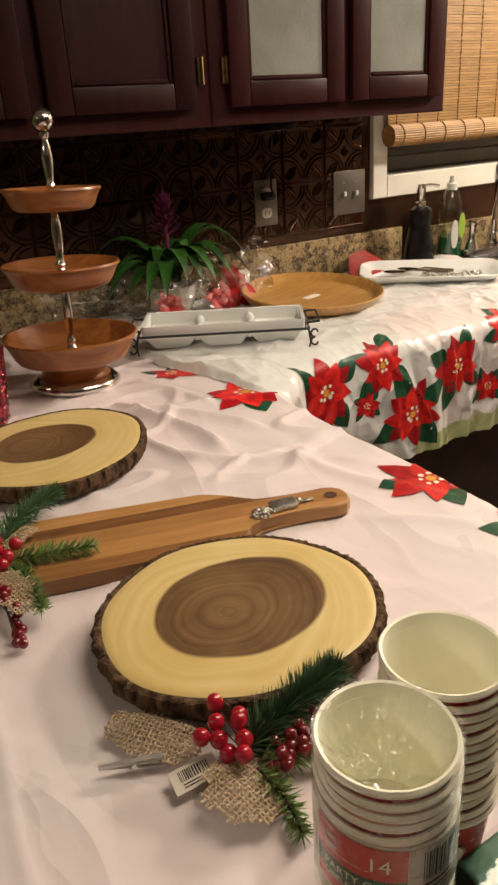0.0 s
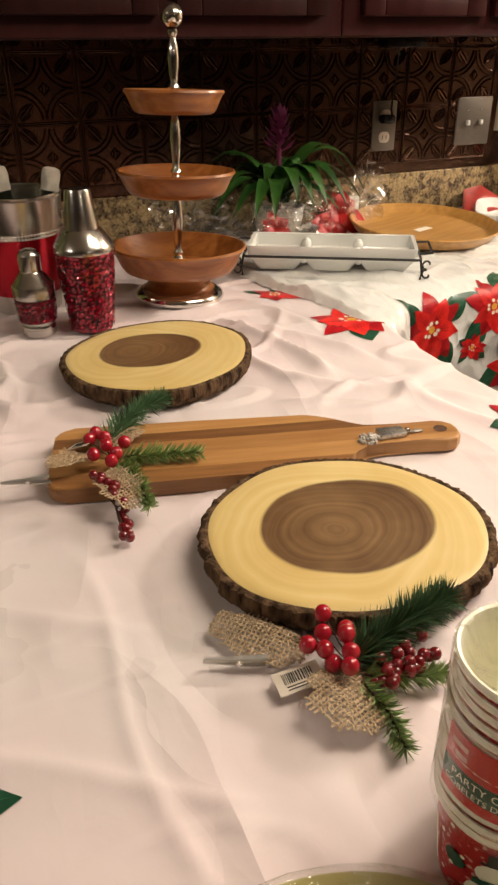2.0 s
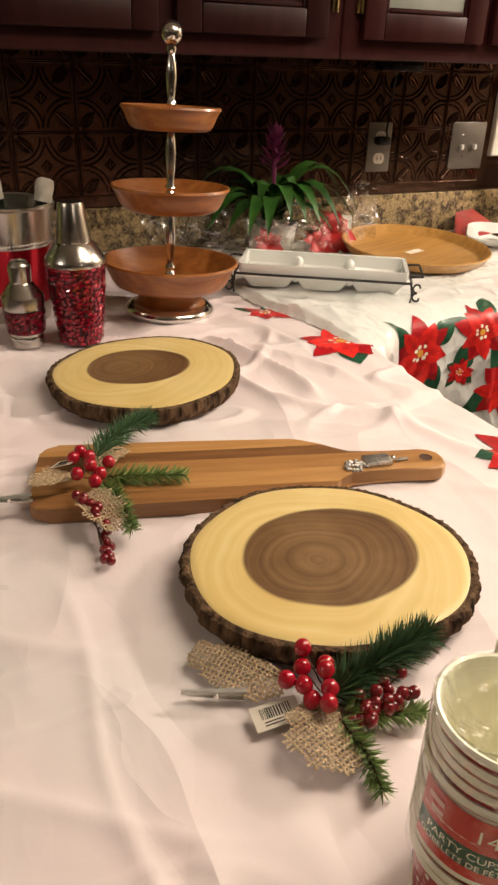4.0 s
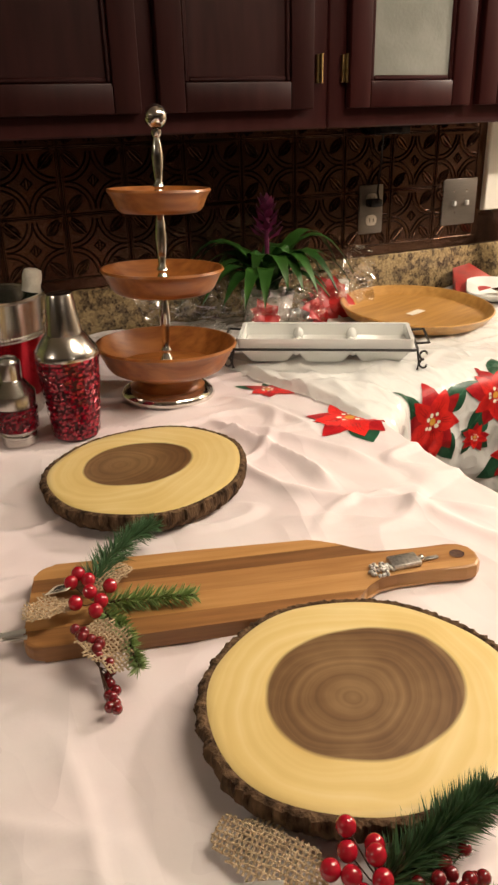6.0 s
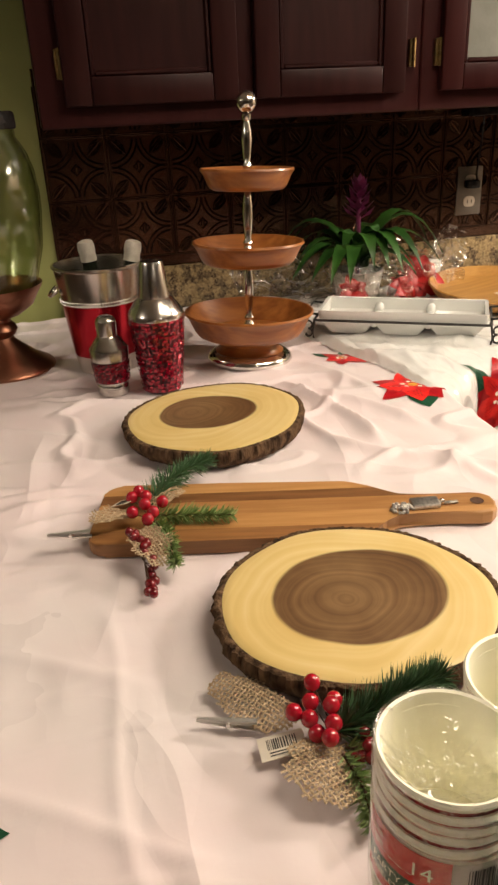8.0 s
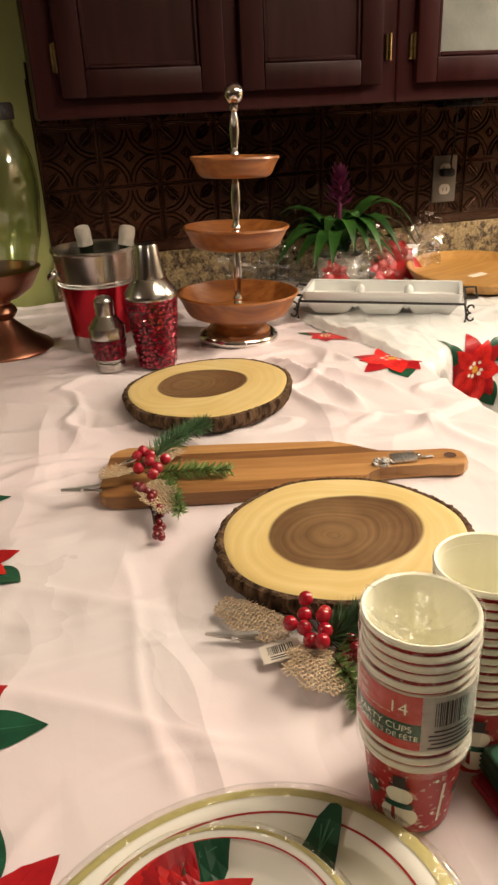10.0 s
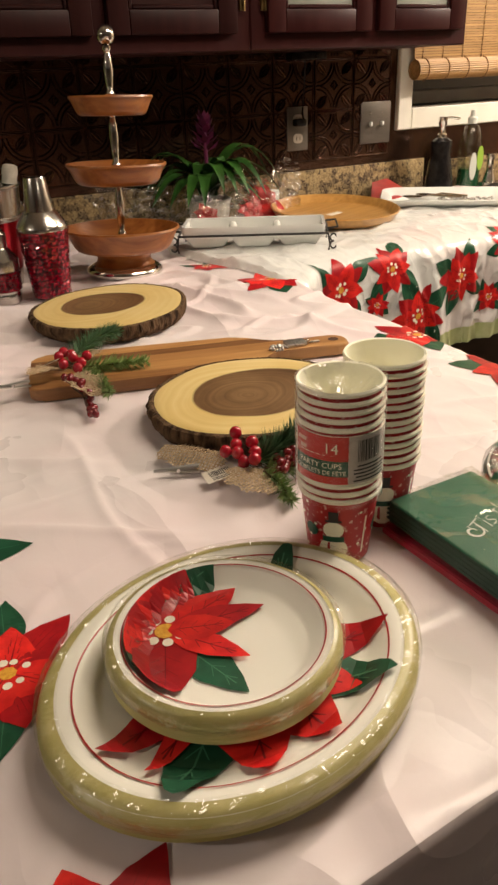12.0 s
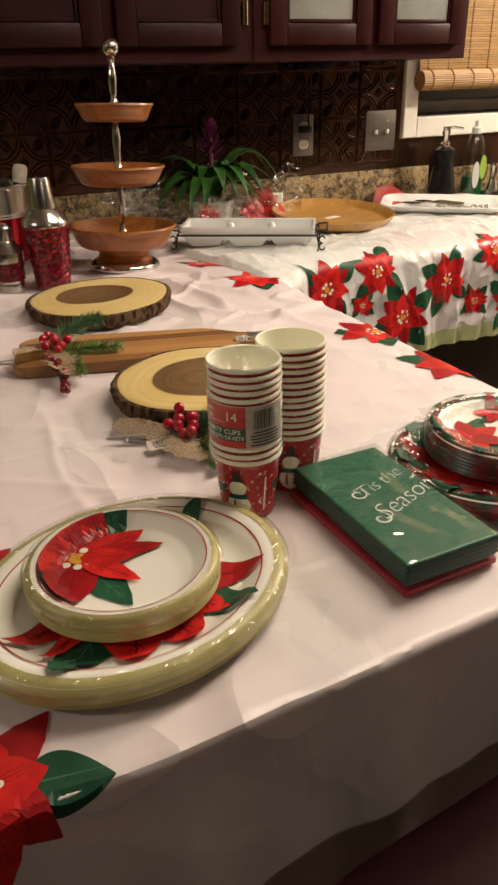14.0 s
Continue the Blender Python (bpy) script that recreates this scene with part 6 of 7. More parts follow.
# ---- paper goods at the near end ----
def cup_mesh(h, r0, r1, printed=True):
    bm = lathe([(0, 0.006), (r0 - 0.001, 0.006), (r0, 0.0), (r1 - 0.001, h - 0.005)], 40)
    lathe([(r1 - 0.001, h - 0.005), (r1 + 0.0013, h - 0.0046), (r1 + 0.0019, h - 0.0020), (r1 + 0.0008, h), (r1 - 0.001, h - 0.0008), (r0 - 0.0008, 0.008), (0, 0.008)], 40, bm)
    for f in bm.faces:
        c = f.calc_center_median()
        outward = f.normal.x * c.x + f.normal.y * c.y
        rr = math.hypot(c.x, c.y)
        surf = r0 + (r1 - r0) * c.z / h
        f.material_index = 1 if rr > surf - 0.0006 and c.z < h - 0.0052 and c.z > 0.001 and rr > r0 * 0.96 else 0
    return bm


CH, CR0, CR1, CSTEP = 0.074, 0.0282, 0.0366, 0.0077


def cup_wall(z):
    return CR0 + (CR1 - CR0) * z / CH


LIFT = [0.0]


def curved(parent, name, a0, a1, z0, z1, radius, material, label="", n=10, th=0.0006):
    """A label patch bent round a stack: angles in degrees, radius a function of z."""
    bm = bmesh.new()
    rows = []
    z0, z1 = z0 + LIFT[0], z1 + LIFT[0]
    for k in range(n + 1):
        a = radians(a0 + (a1 - a0) * k / n)
        rows.append([bm.verts.new(((radius(z) + th) * math.cos(a), (radius(z) + th) * math.sin(a), z)) for z in (z0, (z0 + z1) / 2, z1)])
    for p, q in zip(rows, rows[1:]):
        for i in range(2):
            bm.faces.new((p[i], q[i], q[i + 1], p[i + 1]))
    return part(name, bm, material, parent, label)


def bend_text(parent, body, size, a_mid, z_mid, radius, material, th=0.0012, shear=0.0, slope=0.0):
    bm = text_mesh(body, size, shear)
    z_mid += LIFT[0]
    r = radius(z_mid) + th
    for v in bm.verts:
        a = radians(a_mid) + v.co.x / r
        z = z_mid + v.co.y + slope * v.co.x
        v.co = Vector((r * math.cos(a), r * math.sin(a), z))
    return part("writing", bm, material, parent, smooth=False)


def cup_stack(x, y, n, turn, wrapped, label):
    o = thing("cup_stack", pose(x, y, T, 0, 0, turn), label, "paper cups", "stacks of cups")
    for k in range(n):
        c = part("cup", cup_mesh(CH, CR0, CR1), [M_CUPWHITE, M_CUPRED], o)
        c.matrix_local = pose(0.0006 * math.sin(k * 2.3), 0.0006 * math.cos(k * 1.7), CSTEP * k, 0, 0, 37 * k)
    # printed winter motif on the lowest cup: a plain round figure, dots and a cane
    wall_r = lambda z: cup_wall(z) + 0.0003

    def dot(a, z, r, material, th, name="print"):
        bm = bmesh.new()
        rr = wall_r(z) + th
        vs = [bm.verts.new(((rr + (CR1 - CR0) / CH * r * math.sin(q)) * math.cos(radians(a) + r * math.cos(q) / rr), (rr + (CR1 - CR0) / CH * r * math.sin(q)) * math.sin(radians(a) + r * math.cos(q) / rr), z + r * math.sin(q)))
              for q in (2 * math.pi * k / 14 for k in range(14))]
        bm.faces.new(vs)
        part(name, bm, material, o, smooth=False)

    for base_a in (0, 120, 240):
        dot(base_a, 0.018, 0.0130, M_CUPWHITE, 0.0004)
        dot(base_a, 0.040, 0.0095, M_CUPWHITE, 0.0005)
        curved(o, "print", base_a - 17, base_a + 17, 0.027, 0.033, wall_r, M_LABELGREEN, "green printed scarf", 6, 0.0008)
        curved(o, "print", base_a - 12, base_a + 12, 0.049, 0.0515, wall_r, M_INK, "", 5, 0.0008)
        curved(o, "print", base_a - 7, base_a + 7, 0.0515, 0.061, wall_r, M_INK, "", 4, 0.0008)
        curved(o, "print", base_a + 50, base_a + 54, 0.010, 0.052, wall_r, M_CUPWHITE, "", 3, 0.0005)
        for q in range(9):
            dot(base_a + 30 + (q * 37) % 62, 0.008 + (q * 0.0071) % 0.058, 0.0016, M_CUPWHITE, 0.0006)
        dot(base_a - 38, 0.036, 0.007, M_LABELGREEN, 0.0005)
    if wrapped:
        rad = lambda z: CR1 + 0.0022 + 0.00012 * math.sin(z * 500)
        z0, z1 = 0.083, 0.128
        LIFT[0] = 0.008
        curved(o, "label", -62, 18, 0.105, z1, rad, M_LABELRED, "red printed label", 14, 0.0003)
        curved(o, "label", -62, 18, 0.090, 0.105, rad, M_LABELGREEN, "green printed label", 14, 0.0003)
        curved(o, "label", -62, 18, z0, 0.090, rad, M_LABELRED, "red printed label", 14, 0.0003)
        curved(o, "label", 18.3, 85, z0, z1, rad, M_LABELGREY, "grey label with a barcode", 12, 0.0003)
        bend_text(o, "14", 0.0135, -4, 0.1165, rad, M_CUPWHITE)
        bend_text(o, "PARTY CUPS", 0.0074, -20, 0.1005, rad, M_CUPWHITE)
        bend_text(o, "GOBELETS DE FÊTE", 0.0058, -20, 0.0938, rad, M_CUPWHITE)
        for a, w, z in ((-46, 16, 0.121), (-44, 12, 0.114)):
            curved(o, "print", a - w / 2, a + w / 2, z - 0.0018, z + 0.0018, rad, M_PINKINK, "", 5, 0.0008)
        rnd_ = random.Random(4)
        a = 30.0
        while a < 66:
            w = rnd_.choice((0.7, 1.2, 1.9))
            curved(o, "barcode_bar", a, a + w, 0.104, 0.124, rad, M_INK, "", 1, 0.0008)
            a += w + rnd_.choice((0.9, 1.4))
        for z, w in ((0.100, 40), (0.0965, 50), (0.093, 50), (0.0895, 44), (0.086, 50)):
            curved(o, "print", 50 - w / 2, 50 + w / 2, z - 0.0008, z + 0.0006, rad, M_INK, "", 6, 0.0008)
        LIFT[0] = 0.0
        film = lathe([(CR1 + 0.003, 0.066), (CR1 + 0.0028, 0.10), (CR1 + 0.0030, CH + CSTEP * (n - 1) + 0.001)], 48, wob=lambda a: 1 + 0.006 * math.sin(a * 7) + 0.004 * math.sin(a * 13))
        part("film", film, M_FILM, o, "clear shrink film").visible_shadow = False
        capf = bmesh.new()
        zt = CH + CSTEP * (n - 1)
        lathe([(CR1 + 0.0030, zt + 0.001), (CR1 * 0.94, zt - 0.001), (CR1 * 0.75, zt - 0.012), (CR1 * 0.45, zt - 0.018), (0, zt - 0.019)], 40, capf)
        for v in capf.verts:
            v.co.z += 0.005 * noise.noise(v.co * 90) + 0.003 * noise.noise(v.co * 210)
        part("film", capf, M_FILM, o, "clear shrink film", smooth=False).visible_shadow = False
    return o


cup_stack(0.1880, 0.2120, 14, -132, True, "shrink-wrapped stack of red and white holiday paper cups")
cup_stack(0.2565, 0.2405, 14, -118, False, "open stack of red snow-patterned paper party cups")


def plate_profile(r, z, depth=0.014):
    return [(0, z), (r * 0.68, z), (r * 0.74, z + 0.002), (r * 0.82, z + depth * 0.8), (r * 0.86, z + depth), (r * 0.93, z + depth + 0.001), (r * 0.975, z + depth - 0.0012), (r, z + depth - 0.006)]


def ring_band(r0, z0, r1, z1, th=0.0005, segs=72):
    return lathe([(r0, z0 + th), (r1, z1 + th)], segs)


def flat_flower(parent, c, size, seed, zfun, petals, names=("petal", "leaf"), rot=0.0, leaf_angles=(), buds=True, inner=None):
    """A poinsettia printed on a plate: each petal a thin shape on the paper's surface."""
    rnd = random.Random(seed)
    for ang, ln, wid in leaf_angles:
        shape(parent, names[1], c, ang + rot, 0.15 * size, ln * size, wid * size, zfun, M_LEAFPRINT, 0.0011, M_LEAFVEIN)
    for k, (ang, ln, wid, dark) in enumerate(petals):
        shape(parent, names[0], c, ang + rot, 0.03 * size, ln * size, wid * size, zfun, M_PETAL_DARK if dark else M_PETAL, 0.0014 + 0.00022 * k, M_VEIN)
    if buds:
        for k in range(7):
            bm = bmesh.new()
            a = 2 * math.pi * k / 7
            x, y = c[0] + 0.19 * size * math.cos(a), c[1] + 0.19 * size * math.sin(a)
            lathe_at(bm, x, y, zfun(x, y) + 0.0032, 0.062 * size)
            part("bud", bm, M_BUD, parent, smooth=False)
        bm = bmesh.new()
        lathe_at(bm, c[0], c[1], zfun(*c) + 0.0032, 0.12 * size)
        part("flower_centre", bm, M_YOLK, parent, smooth=False)


def lathe_at(bm, x, y, z, r):
    bm.faces.new([bm.verts.new((x + r * math.cos(2 * math.pi * k / 12), y + r * math.sin(2 * math.pi * k / 12), z)) for k in range(12)])


RIM = {}


def inside_rim(parent, x, y):
    """Keeps a print inside the plate's red line."""
    q, lim = math.hypot(x, y), RIM.get(parent.name, 1.0)
    return (x, y) if q <= lim else (x * lim / q, y * lim / q)


def shape(parent, name, c, ang, r0, ln, wid, zfun, material, lift, vein):
    bm = bmesh.new()
    a = radians(ang)
    ca, sa = math.cos(a), math.sin(a)
    rows = []
    N = 12
    for i in range(N + 1):
        t = i / N
        w = max(0.0004, wid * math.sin(math.pi * t ** 0.78) ** 0.85 * (1.06 if i % 3 == 1 else 1.0))
        r = r0 + ln * t
        row = []
        for q in (-1, -0.5, 0, 0.5, 1):
            x, y = inside_rim(parent, c[0] + r * ca - q * w * sa, c[1] + r * sa + q * w * ca)
            far = 0.0042 * smoothstep(0.70, 0.93, math.hypot(x, y) / RIM.get(parent.name, 1.0))
            row.append(bm.verts.new((x, y, zfun(x, y) + lift + far)))
        rows.append(row)
    for p, q in zip(rows, rows[1:]):
        for i in range(4):
            bm.faces.new((p[i], p[i + 1], q[i + 1], q[i]))

    def line(b0, x0, b1, x1, w):
        vs = []
        for (xx, bb_, sg) in ((x0, b0, -1), (x1, b1, -1), (x1, b1, 1), (x0, b0, 1)):
            x, y = inside_rim(parent, c[0] + xx * ca - (bb_ + sg * w) * sa, c[1] + xx * sa + (bb_ + sg * w) * ca)
            far = 0.0042 * smoothstep(0.70, 0.93, math.hypot(x, y) / RIM.get(parent.name, 1.0))
            vs.append(bm.verts.new((x, y, zfun(x, y) + lift + far + 0.00012)))
        bm.faces.new(vs).material_index = 1

    for k in range(4):
        line(0, r0 + ln * (0.12 + 0.18 * k), 0, r0 + ln * (0.30 + 0.18 * k), 0.0004 * ln / 0.06)
        for sg in (-1, 1):
            line(0, r0 + ln * (0.16 + 0.18 * k), sg * wid * 0.62 * (1 - 0.2 * k), r0 + ln * (0.27 + 0.18 * k), 0.0003 * ln / 0.06)
    bmesh.ops.recalc_face_normals(bm, faces=bm.faces[:])
    for f in bm.faces:
        if f.normal.z < 0:
            f.normal_flip()
    return part(name, bm, [material, vein], parent, smooth=False)


def plate_pack(name, x, y, r, count, z0, step, label, turn=0.0, edge=None, film=True, oval=(1.0, 1.0)):
    o = thing(name, pose(x, y, z0, 0, 0, turn) @ Matrix.Diagonal((*oval, 1.0, 1.0)), label, "paper plates", "packs of plates")
    for k in range(count):
        b = lathe(plate_profile(r, 0.001) + [(r - 0.0015, 0.007), (r * 0.93, 0.0135), (r * 0.85, 0.0125), (r * 0.73, 0.0008), (0, 0.0)], 72)
        if k == count - 1:
            for f in b.faces:
                c = f.calc_center_median()
                f.material_index = 1 if math.hypot(c.x, c.y) > r * 0.955 else 0
        p = part("plate", b, (edge or M_GOLD) if k < count - 1 else [M_PAPER, edge or M_GOLD], o)
        p.matrix_local = pose(0.0005 * math.sin(k * 3), 0.0005 * math.cos(k * 2), step * k, 0, 0, 0)
    RIM[o.name] = r * (0.835 if film else 1.0)
    zt = step * (count - 1)
    rows = plate_profile(r, 0.001 + zt)

    def zfun(px, py):
        q = math.hypot(px, py)
        for (ra, za), (rb_, zb) in zip(rows, rows[1:]):
            if q <= rb_:
                return za + (zb - za) * (q - ra) / max(1e-6, rb_ - ra)
        return rows[-1][1]

    return o, zfun, zt


PB, zf, ztb = plate_pack("plate_pack", 0.0285, 0.1125, 0.1335, 9, T, 0.0016, "wrapped pack of dinner plates with gold rim and poinsettias", turn=18.0, oval=(1.13, 0.94))
zr = lambda r: zf(r, 0)
part("gold_band", lathe([(0.1335 * q, zf(0.1335 * q, 0) + 0.0006) for q in (0.915, 0.945, 0.975, 0.999)] + [(0.1339, zf(0.1334, 0) - 0.004), (0.1337, zf(0.1334, 0) - 0.0085)], 96), M_GOLD, PB, "gold printed rim band")
part("red_line", ring_band(0.1335 * 0.829, zf(0.1335 * 0.829, 0), 0.1335 * 0.838, zf(0.1335 * 0.838, 0), 0.0008, 96), M_PLATERED, PB, "thin red line")
RIM[PB.name] = 0.1335 * 0.90
flat_flower(PB, (0.0, 0.0), 0.100, 3, zf, [(-20, 1.10, 0.25, 1), (-50, 0.95, 0.22, 0), (-74, 1.05, 0.29, 0), (-101, 1.06, 0.29, 0), (-162, 1.08, 0.20, 1), (-143, 1.02, 0.13, 0)],
            leaf_angles=[(-129, 1.12, 0.25), (-46, 1.08, 0.21), (46, 1.13, 0.17)], buds=False, rot=-18.0)
PS, zs, zts = plate_pack("plate_pack", 0.0229, 0.1191, 0.0868, 10, T + 0.015, 0.0017, "wrapped pack of dessert plates printed with one poinsettia")
part("gold_band", lathe([(0.0868 * q, zs(0.0868 * q, 0) + 0.0006) for q in (0.925, 0.95, 0.975, 0.999)] + [(0.0870, zs(0.0867, 0) - 0.004)], 96), M_GOLD, PS, "gold printed rim band")
part("red_line", ring_band(0.0868 * 0.856, zs(0.0868 * 0.856, 0), 0.0868 * 0.867, zs(0.0868 * 0.867, 0), 0.0008, 96), M_PLATERED, PS, "thin red line")
flat_flower(PS, (-0.035, 0.030), 0.068, 4, zs, [(150, 0.80, 0.30, 1), (-168, 0.75, 0.28, 0), (105, 0.85, 0.30, 1), (72, 0.82, 0.28, 0), (-112, 1.04, 0.33, 1), (50, 0.80, 0.26, 1), (14, 1.00, 0.24, 0), (-8, 1.14, 0.20, 1), (-52, 1.00, 0.17, 0), (-20, 0.75, 0.2, 0)],
            leaf_angles=[(43, 1.22, 0.27), (-72, 1.14, 0.24), (-153, 0.95, 0.26)])
for pk, r, z1, h in ((PB, 0.1335, ztb + 0.0165, 0.002), (PS, 0.0868, zts + 0.0165, 0.002)):
    fm = lathe([(r * 0.90, z1 + 0.0006), (r * 0.98, z1 + 0.0016), (r + 0.0018, z1 - 0.002), (r + 0.002, z1 - 0.010), (r * 0.93, h + 0.004), (r * 0.8, h)], 96, wob=lambda a: 1 + 0.004 * noise.noise(Vector((9 * math.cos(a), 9 * math.sin(a), 0))) + 0.004 * noise.noise(Vector((23 * math.cos(a), 23 * math.sin(a), 3))))
    part("film", fm, M_FILM, pk, "clear plastic film").visible_shadow = False

# dark holiday plates
RB, zr1, z1t = plate_pack("plate_pack", 0.464, 0.147, 0.112, 8, T, 0.0017, "wrapped pack of large red and green paper plates", edge=M_HOLIDAY, film=False)
flat_flower(RB, (0.0, 0.0), 0.093, 6, zr1, [(q, 1.05, 0.28, k % 2) for k, q in enumerate(range(0, 360, 45))], leaf_angles=[(q, 1.16, 0.26) for q in range(22, 360, 45)], buds=False)
part("dark_band", lathe([(0.112 * q, zr1(0.112 * q, 0) + 0.0010) for q in (0.86, 0.93, 0.999)], 72), M_HOLIDAY, RB, "dark red and green rim band")
RS, zr2, z2t = plate_pack("plate_pack", 0.494, 0.158, 0.088, 12, T + 0.015, 0.0021, "wrapped pack of small red-rimmed poinsettia plates", edge=M_HOLIDAY, film=False)
flat_flower(RS, (-0.036, 0.012), 0.046, 7, zr2, [(q, 0.95, 0.27, k % 2) for k, q in enumerate((10, 70, 130, 190, 250, 310))], leaf_angles=[(40, 1.1, 0.26), (160, 1.0, 0.25), (280, 1.1, 0.26)], buds=False)
flat_flower(RS, (0.046, -0.030), 0.034, 8, zr2, [(q, 0.95, 0.27, k % 2) for k, q in enumerate((10, 70, 130, 190, 250, 310))], leaf_angles=[(-20, 1.1, 0.26), (100, 1.0, 0.25), (220, 1.1, 0.26)], buds=False)
flat_flower(RS, (0.030, 0.048), 0.026, 9, zr2, [(q, 0.95, 0.27, k % 2) for k, q in enumerate((0, 72, 144, 216, 288))], leaf_angles=[(20, 1.1, 0.26), (200, 1.0, 0.25)], buds=False)
part("red_band", lathe([(0.088 * q, zr2(0.088 * q, 0) + 0.0010) for q in (0.85, 0.93, 0.999)], 72), M_HOLIDAY, RS, "dark red and green rim band")
for k in range(12):
    shape(RS, "leaf", (0, 0), 30 * k, 0.0775, 0.0095, 0.009, zr2, M_LEAFPRINT, 0.0014, M_LEAFVEIN)
for pk, r, z1 in ((RB, 0.112, z1t + 0.0165), (RS, 0.088, z2t + 0.0165)):
    fm = lathe([(r * 0.62, z1 - 0.006), (r * 0.86, z1 + 0.0022), (r * 0.98, z1 + 0.0026), (r + 0.0018, z1 - 0.002), (r + 0.002, z1 - 0.010), (r * 0.9, 0.003)], 72, wob=lambda a: 1 + 0.003 * math.sin(a * 19) + 0.003 * math.sin(a * 37))
    part("film", fm, M_FILM, pk, "clear plastic film").visible_shadow = False

# napkin packs


def napkin_pack(z, h, mtop, mside, turn, dx, label):
    o = thing("napkin_pack", pose(0.3005 + dx, 0.108, z, 0, 0, turn), label, "napkins", "napkin packs")
    bm = prism(rounded(0.108, 0.205, 0.004, 2), 0, h, 0.003, 3)
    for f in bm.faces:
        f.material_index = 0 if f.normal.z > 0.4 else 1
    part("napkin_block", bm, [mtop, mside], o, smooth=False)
    lines = bmesh.new()
    for k in range(1, 5):
        zz = h * k / 5
        for b4 in ((-0.0545, 0.0545, -0.1028, -0.1020), (-0.0545, 0.0545, 0.1020, 0.1028), (-0.0545, -0.0537, -0.1028, 0.1028), (0.0537, 0.0545, -0.1028, 0.1028)):
            box(b4[0], b4[1], b4[2], b4[3], zz - 0.0007, zz + 0.0007, bm=lines)
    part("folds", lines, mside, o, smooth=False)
    bm = bmesh.new()
    outline = rounded(0.1135, 0.2105, 0.006, 3)
    rings = []
    for zz, sc in ((0.001, 0.995), (h * 0.5, 1.0), (h + 0.0012, 0.99)):
        rings.append([bm.verts.new((px * sc + 0.0012 * noise.noise(Vector((px * 60, py * 60, zz * 90))), py * sc, zz)) for px, py in outline])
    n = len(outline)
    for p, q in zip(rings, rings[1:]):
        for i in range(n):
            bm.faces.new((p[i], p[(i + 1) % n], q[(i + 1) % n], q[i]))
    # top sheet of the wrap
    g = []
    for i in range(15):
        row = []
        for j in range(25):
            px, py = -0.0555 + 0.111 * i / 14, -0.104 + 0.208 * j / 24
            row.append(bm.verts.new((px, py, h + 0.0016 + 0.0040 * max(0, noise.noise(Vector((px * 45, py * 28, h * 10))) + 0.15))))
        g.append(row)
    for i in range(14):
        for j in range(24):
            bm.faces.new((g[i][j], g[i + 1][j], g[i + 1][j + 1], g[i][j + 1])).material_index = 1
    part("film", bm, [M_SIDEWRAP, M_WRAP], o, "clear crinkled film").visible_shadow = False
    return o


napkin_pack(T, 0.008, M_NAPRED, M_NAPRED, 2.8, -0.003, "wrapped pack of bright red paper napkins beneath another")
gp = napkin_pack(T + 0.0105, 0.0245, M_NAPGREEN, M_NAPSIDE, 1.2, 0.0, "wrapped pack of dark green guest napkins with white script")
for body, sz, px, py in (("'Tis the", 0.028, 0.006, 0.029), ("Season", 0.036, 0.013, -0.008)):
    w = part("writing", text_mesh(body, sz, 0.35, 0.92, 0.0006), M_SILVERINK, gp, "white script lettering", smooth=False)
    w.matrix_local = pose(px, py, 0.0251, 0, 0, 21)

# swashes of the script
sw = bmesh.new()


def swash(points, w=0.0009):
    rows = []
    for k, (x, y) in enumerate(points):
        x0, y0 = points[max(k - 1, 0)]
        x1, y1 = points[min(k + 1, len(points) - 1)]
        d = Vector((x1 - x0, y1 - y0)).normalized()
        q = w * (0.5 + math.sin(math.pi * k / (len(points) - 1)))
        rows.append((sw.verts.new((x - d.y * q, y + d.x * q, 0.0)), sw.verts.new((x + d.y * q, y - d.x * q, 0.0))))
    for p, q in zip(rows, rows[1:]):
        sw.faces.new((p[0], p[1], q[1], q[0]))


def spiral(cx, cy, r0, r1, a0, a1, n=26):
    return [(cx + (r0 + (r1 - r0) * k / n) * math.cos(radians(a0 + (a1 - a0) * k / n)), cy + (r0 + (r1 - r0) * k / n) * math.sin(radians(a0 + (a1 - a0) * k / n))) for k in range(n + 1)]


swash(spiral(-0.025, 0.019, 0.003, 0.010, 0, 400))
swash(spiral(-0.029, -0.029, 0.003, 0.011, 60, 430))
swash([(0.043, 0.023), (0.046, 0.022), (0.050, 0.025), (0.053, 0.024)])
part("writing", sw, M_SILVERINK, gp, smooth=False).matrix_local = pose(0, 0, 0.0252)


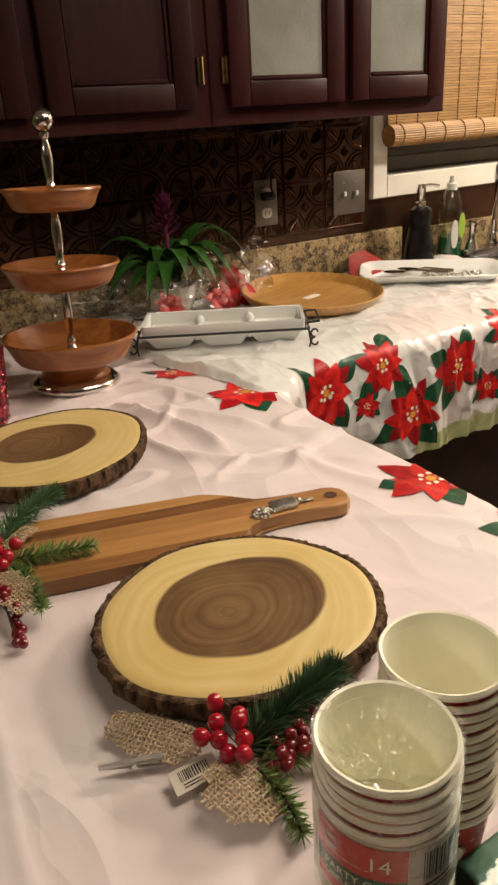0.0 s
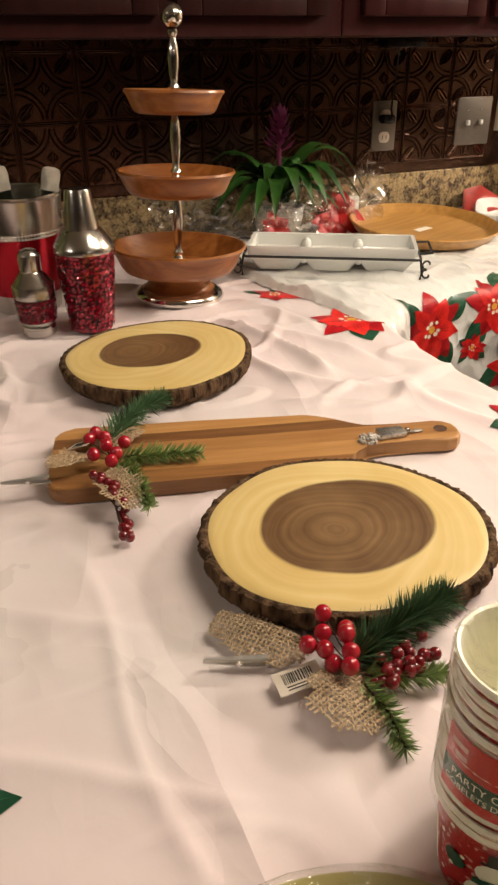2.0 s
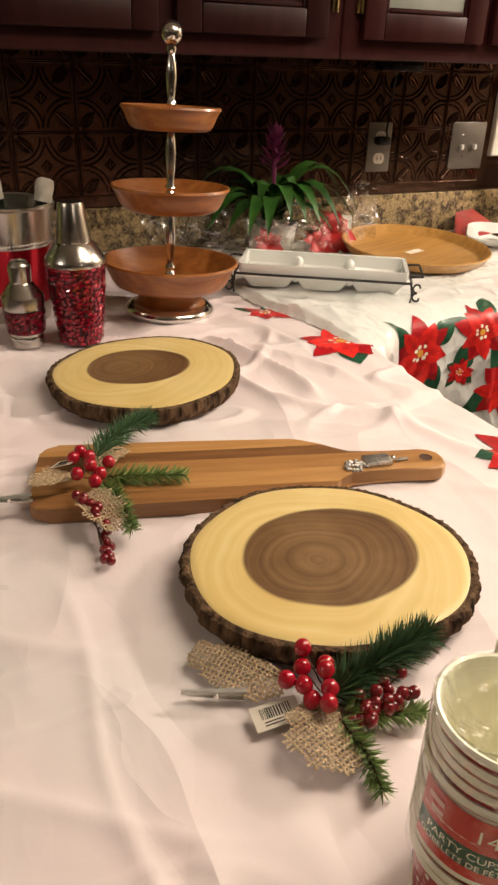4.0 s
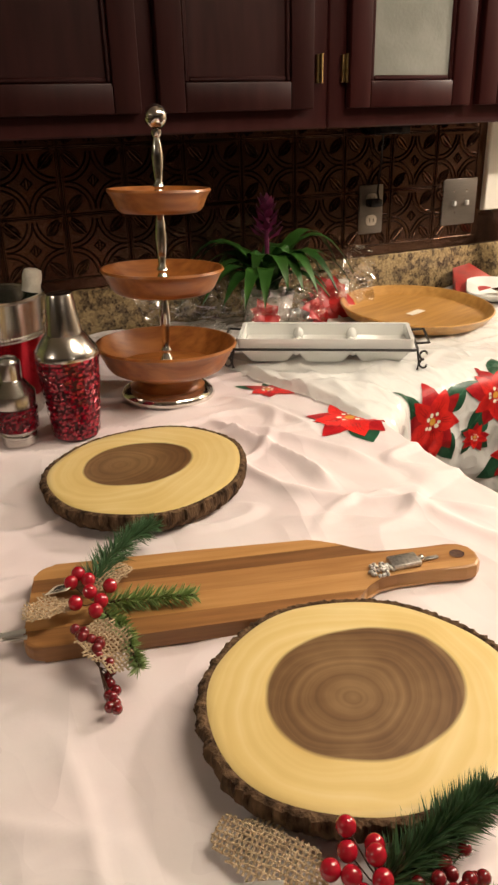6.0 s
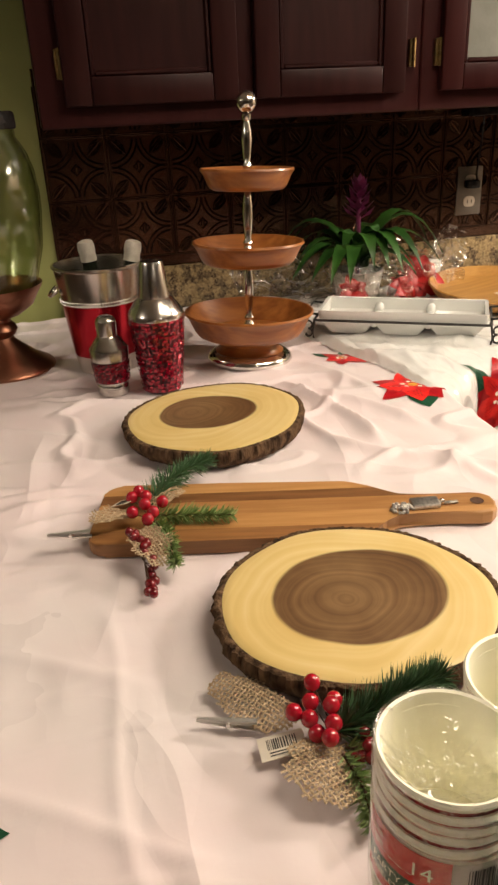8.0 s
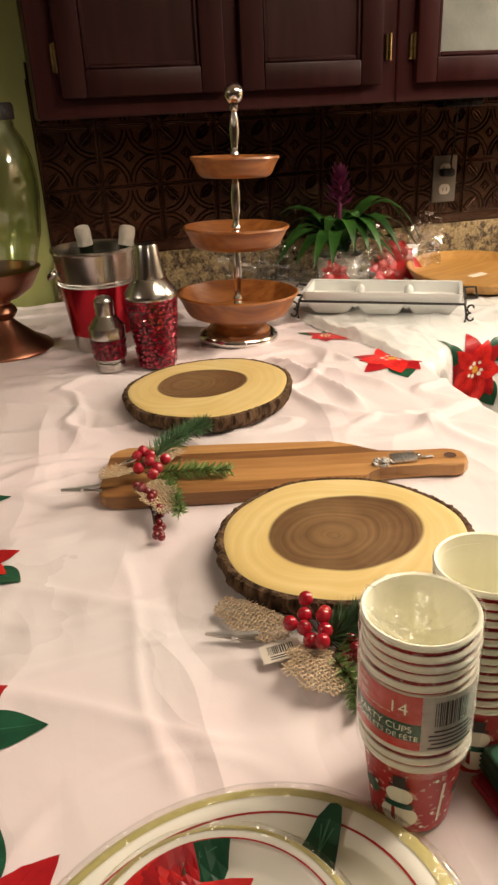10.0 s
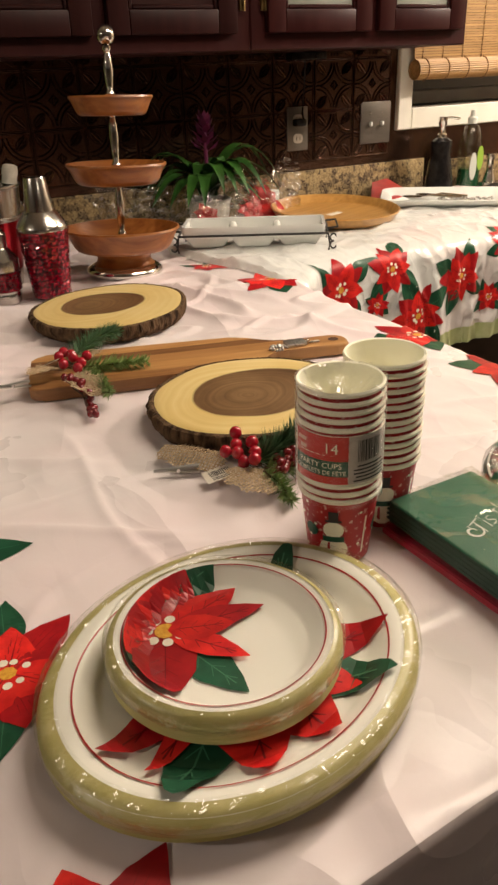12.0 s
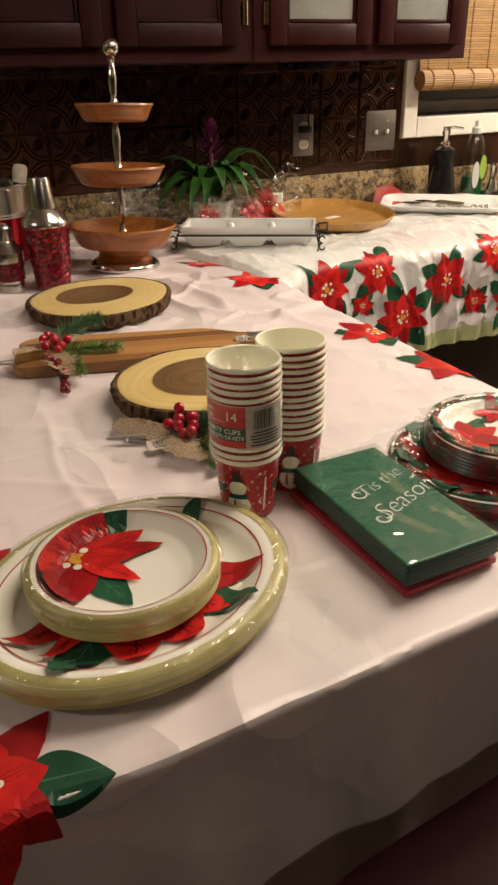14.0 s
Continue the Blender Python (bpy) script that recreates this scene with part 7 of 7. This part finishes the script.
# ---- stool at the near end ----
stool = thing("bar_stool", pose(0.314, -0.272, 0.0, 0, 0, 6), "dark wooden bar stool with a maroon leather seat pad", "stool")
SW, SD, SZ = 0.45, 0.37, 0.780
pad_rows = []
seat = bmesh.new()
for w, d, z, r in ((SW - 0.03, SD - 0.03, SZ - 0.062, 0.05), (SW, SD, SZ - 0.052, 0.06), (SW, SD, SZ - 0.020, 0.06), (SW - 0.012, SD - 0.012, SZ - 0.006, 0.056), (SW - 0.04, SD - 0.04, SZ, 0.05), (SW - 0.16, SD - 0.16, SZ + 0.005, 0.03)):
    pad_rows.append([seat.verts.new((x, y, z)) for x, y in rounded(w, d, r, 6)])
for p, q in zip(pad_rows, pad_rows[1:]):
    for i in range(len(p)):
        seat.faces.new((p[i], p[(i + 1) % len(p)], q[(i + 1) % len(p)], q[i]))
seat.faces.new(pad_rows[-1])
seat.faces.new(pad_rows[0][::-1])
bmesh.ops.recalc_face_normals(seat, faces=seat.faces[:])
part("seat", seat, M_LEATHER, stool, "padded maroon leather seat")
part("seat_frame", prism(rounded(SW - 0.03, SD - 0.03, 0.05), SZ - 0.092, SZ - 0.0625, 0.004), M_CABRAIL, stool)
for sx in (-1, 1):
    for sy in (-1, 1):
        part("leg", tube([(sx * 0.185, sy * 0.165, 0.002), (sx * 0.172, sy * 0.152, 0.35), (sx * 0.160, sy * 0.140, SZ - 0.09)], 0.017, 10), M_CABRAIL, stool)
    part("stretcher", tube([(sx * 0.179, -0.158, 0.22), (sx * 0.179, 0.158, 0.22)], 0.010, 8), M_CABRAIL, stool)
    part("stretcher", tube([(-0.177, sx * 0.156, 0.28), (0.177, sx * 0.156, 0.28)], 0.010, 8), M_CABRAIL, stool)


# ---- wall pieces ----
for i in range(11):
    for j in range(3):
        cx, cz = 0.108 + TS * i, 1.055 + TS * 0.5 + (TS - 0.004) * j
        if cx + TS / 2 > 1.64:
            continue
        ob = new("tile", tm)
        ob.parent = splash
        ob.location = (cx, WALL - 0.0062, cz)
        if cx + TS / 2 > 1.56:
            ob.scale = ((1.56 - (cx - TS / 2)) / TS, 1, 1)
            ob.location.x = (1.56 + cx - TS / 2) / 2
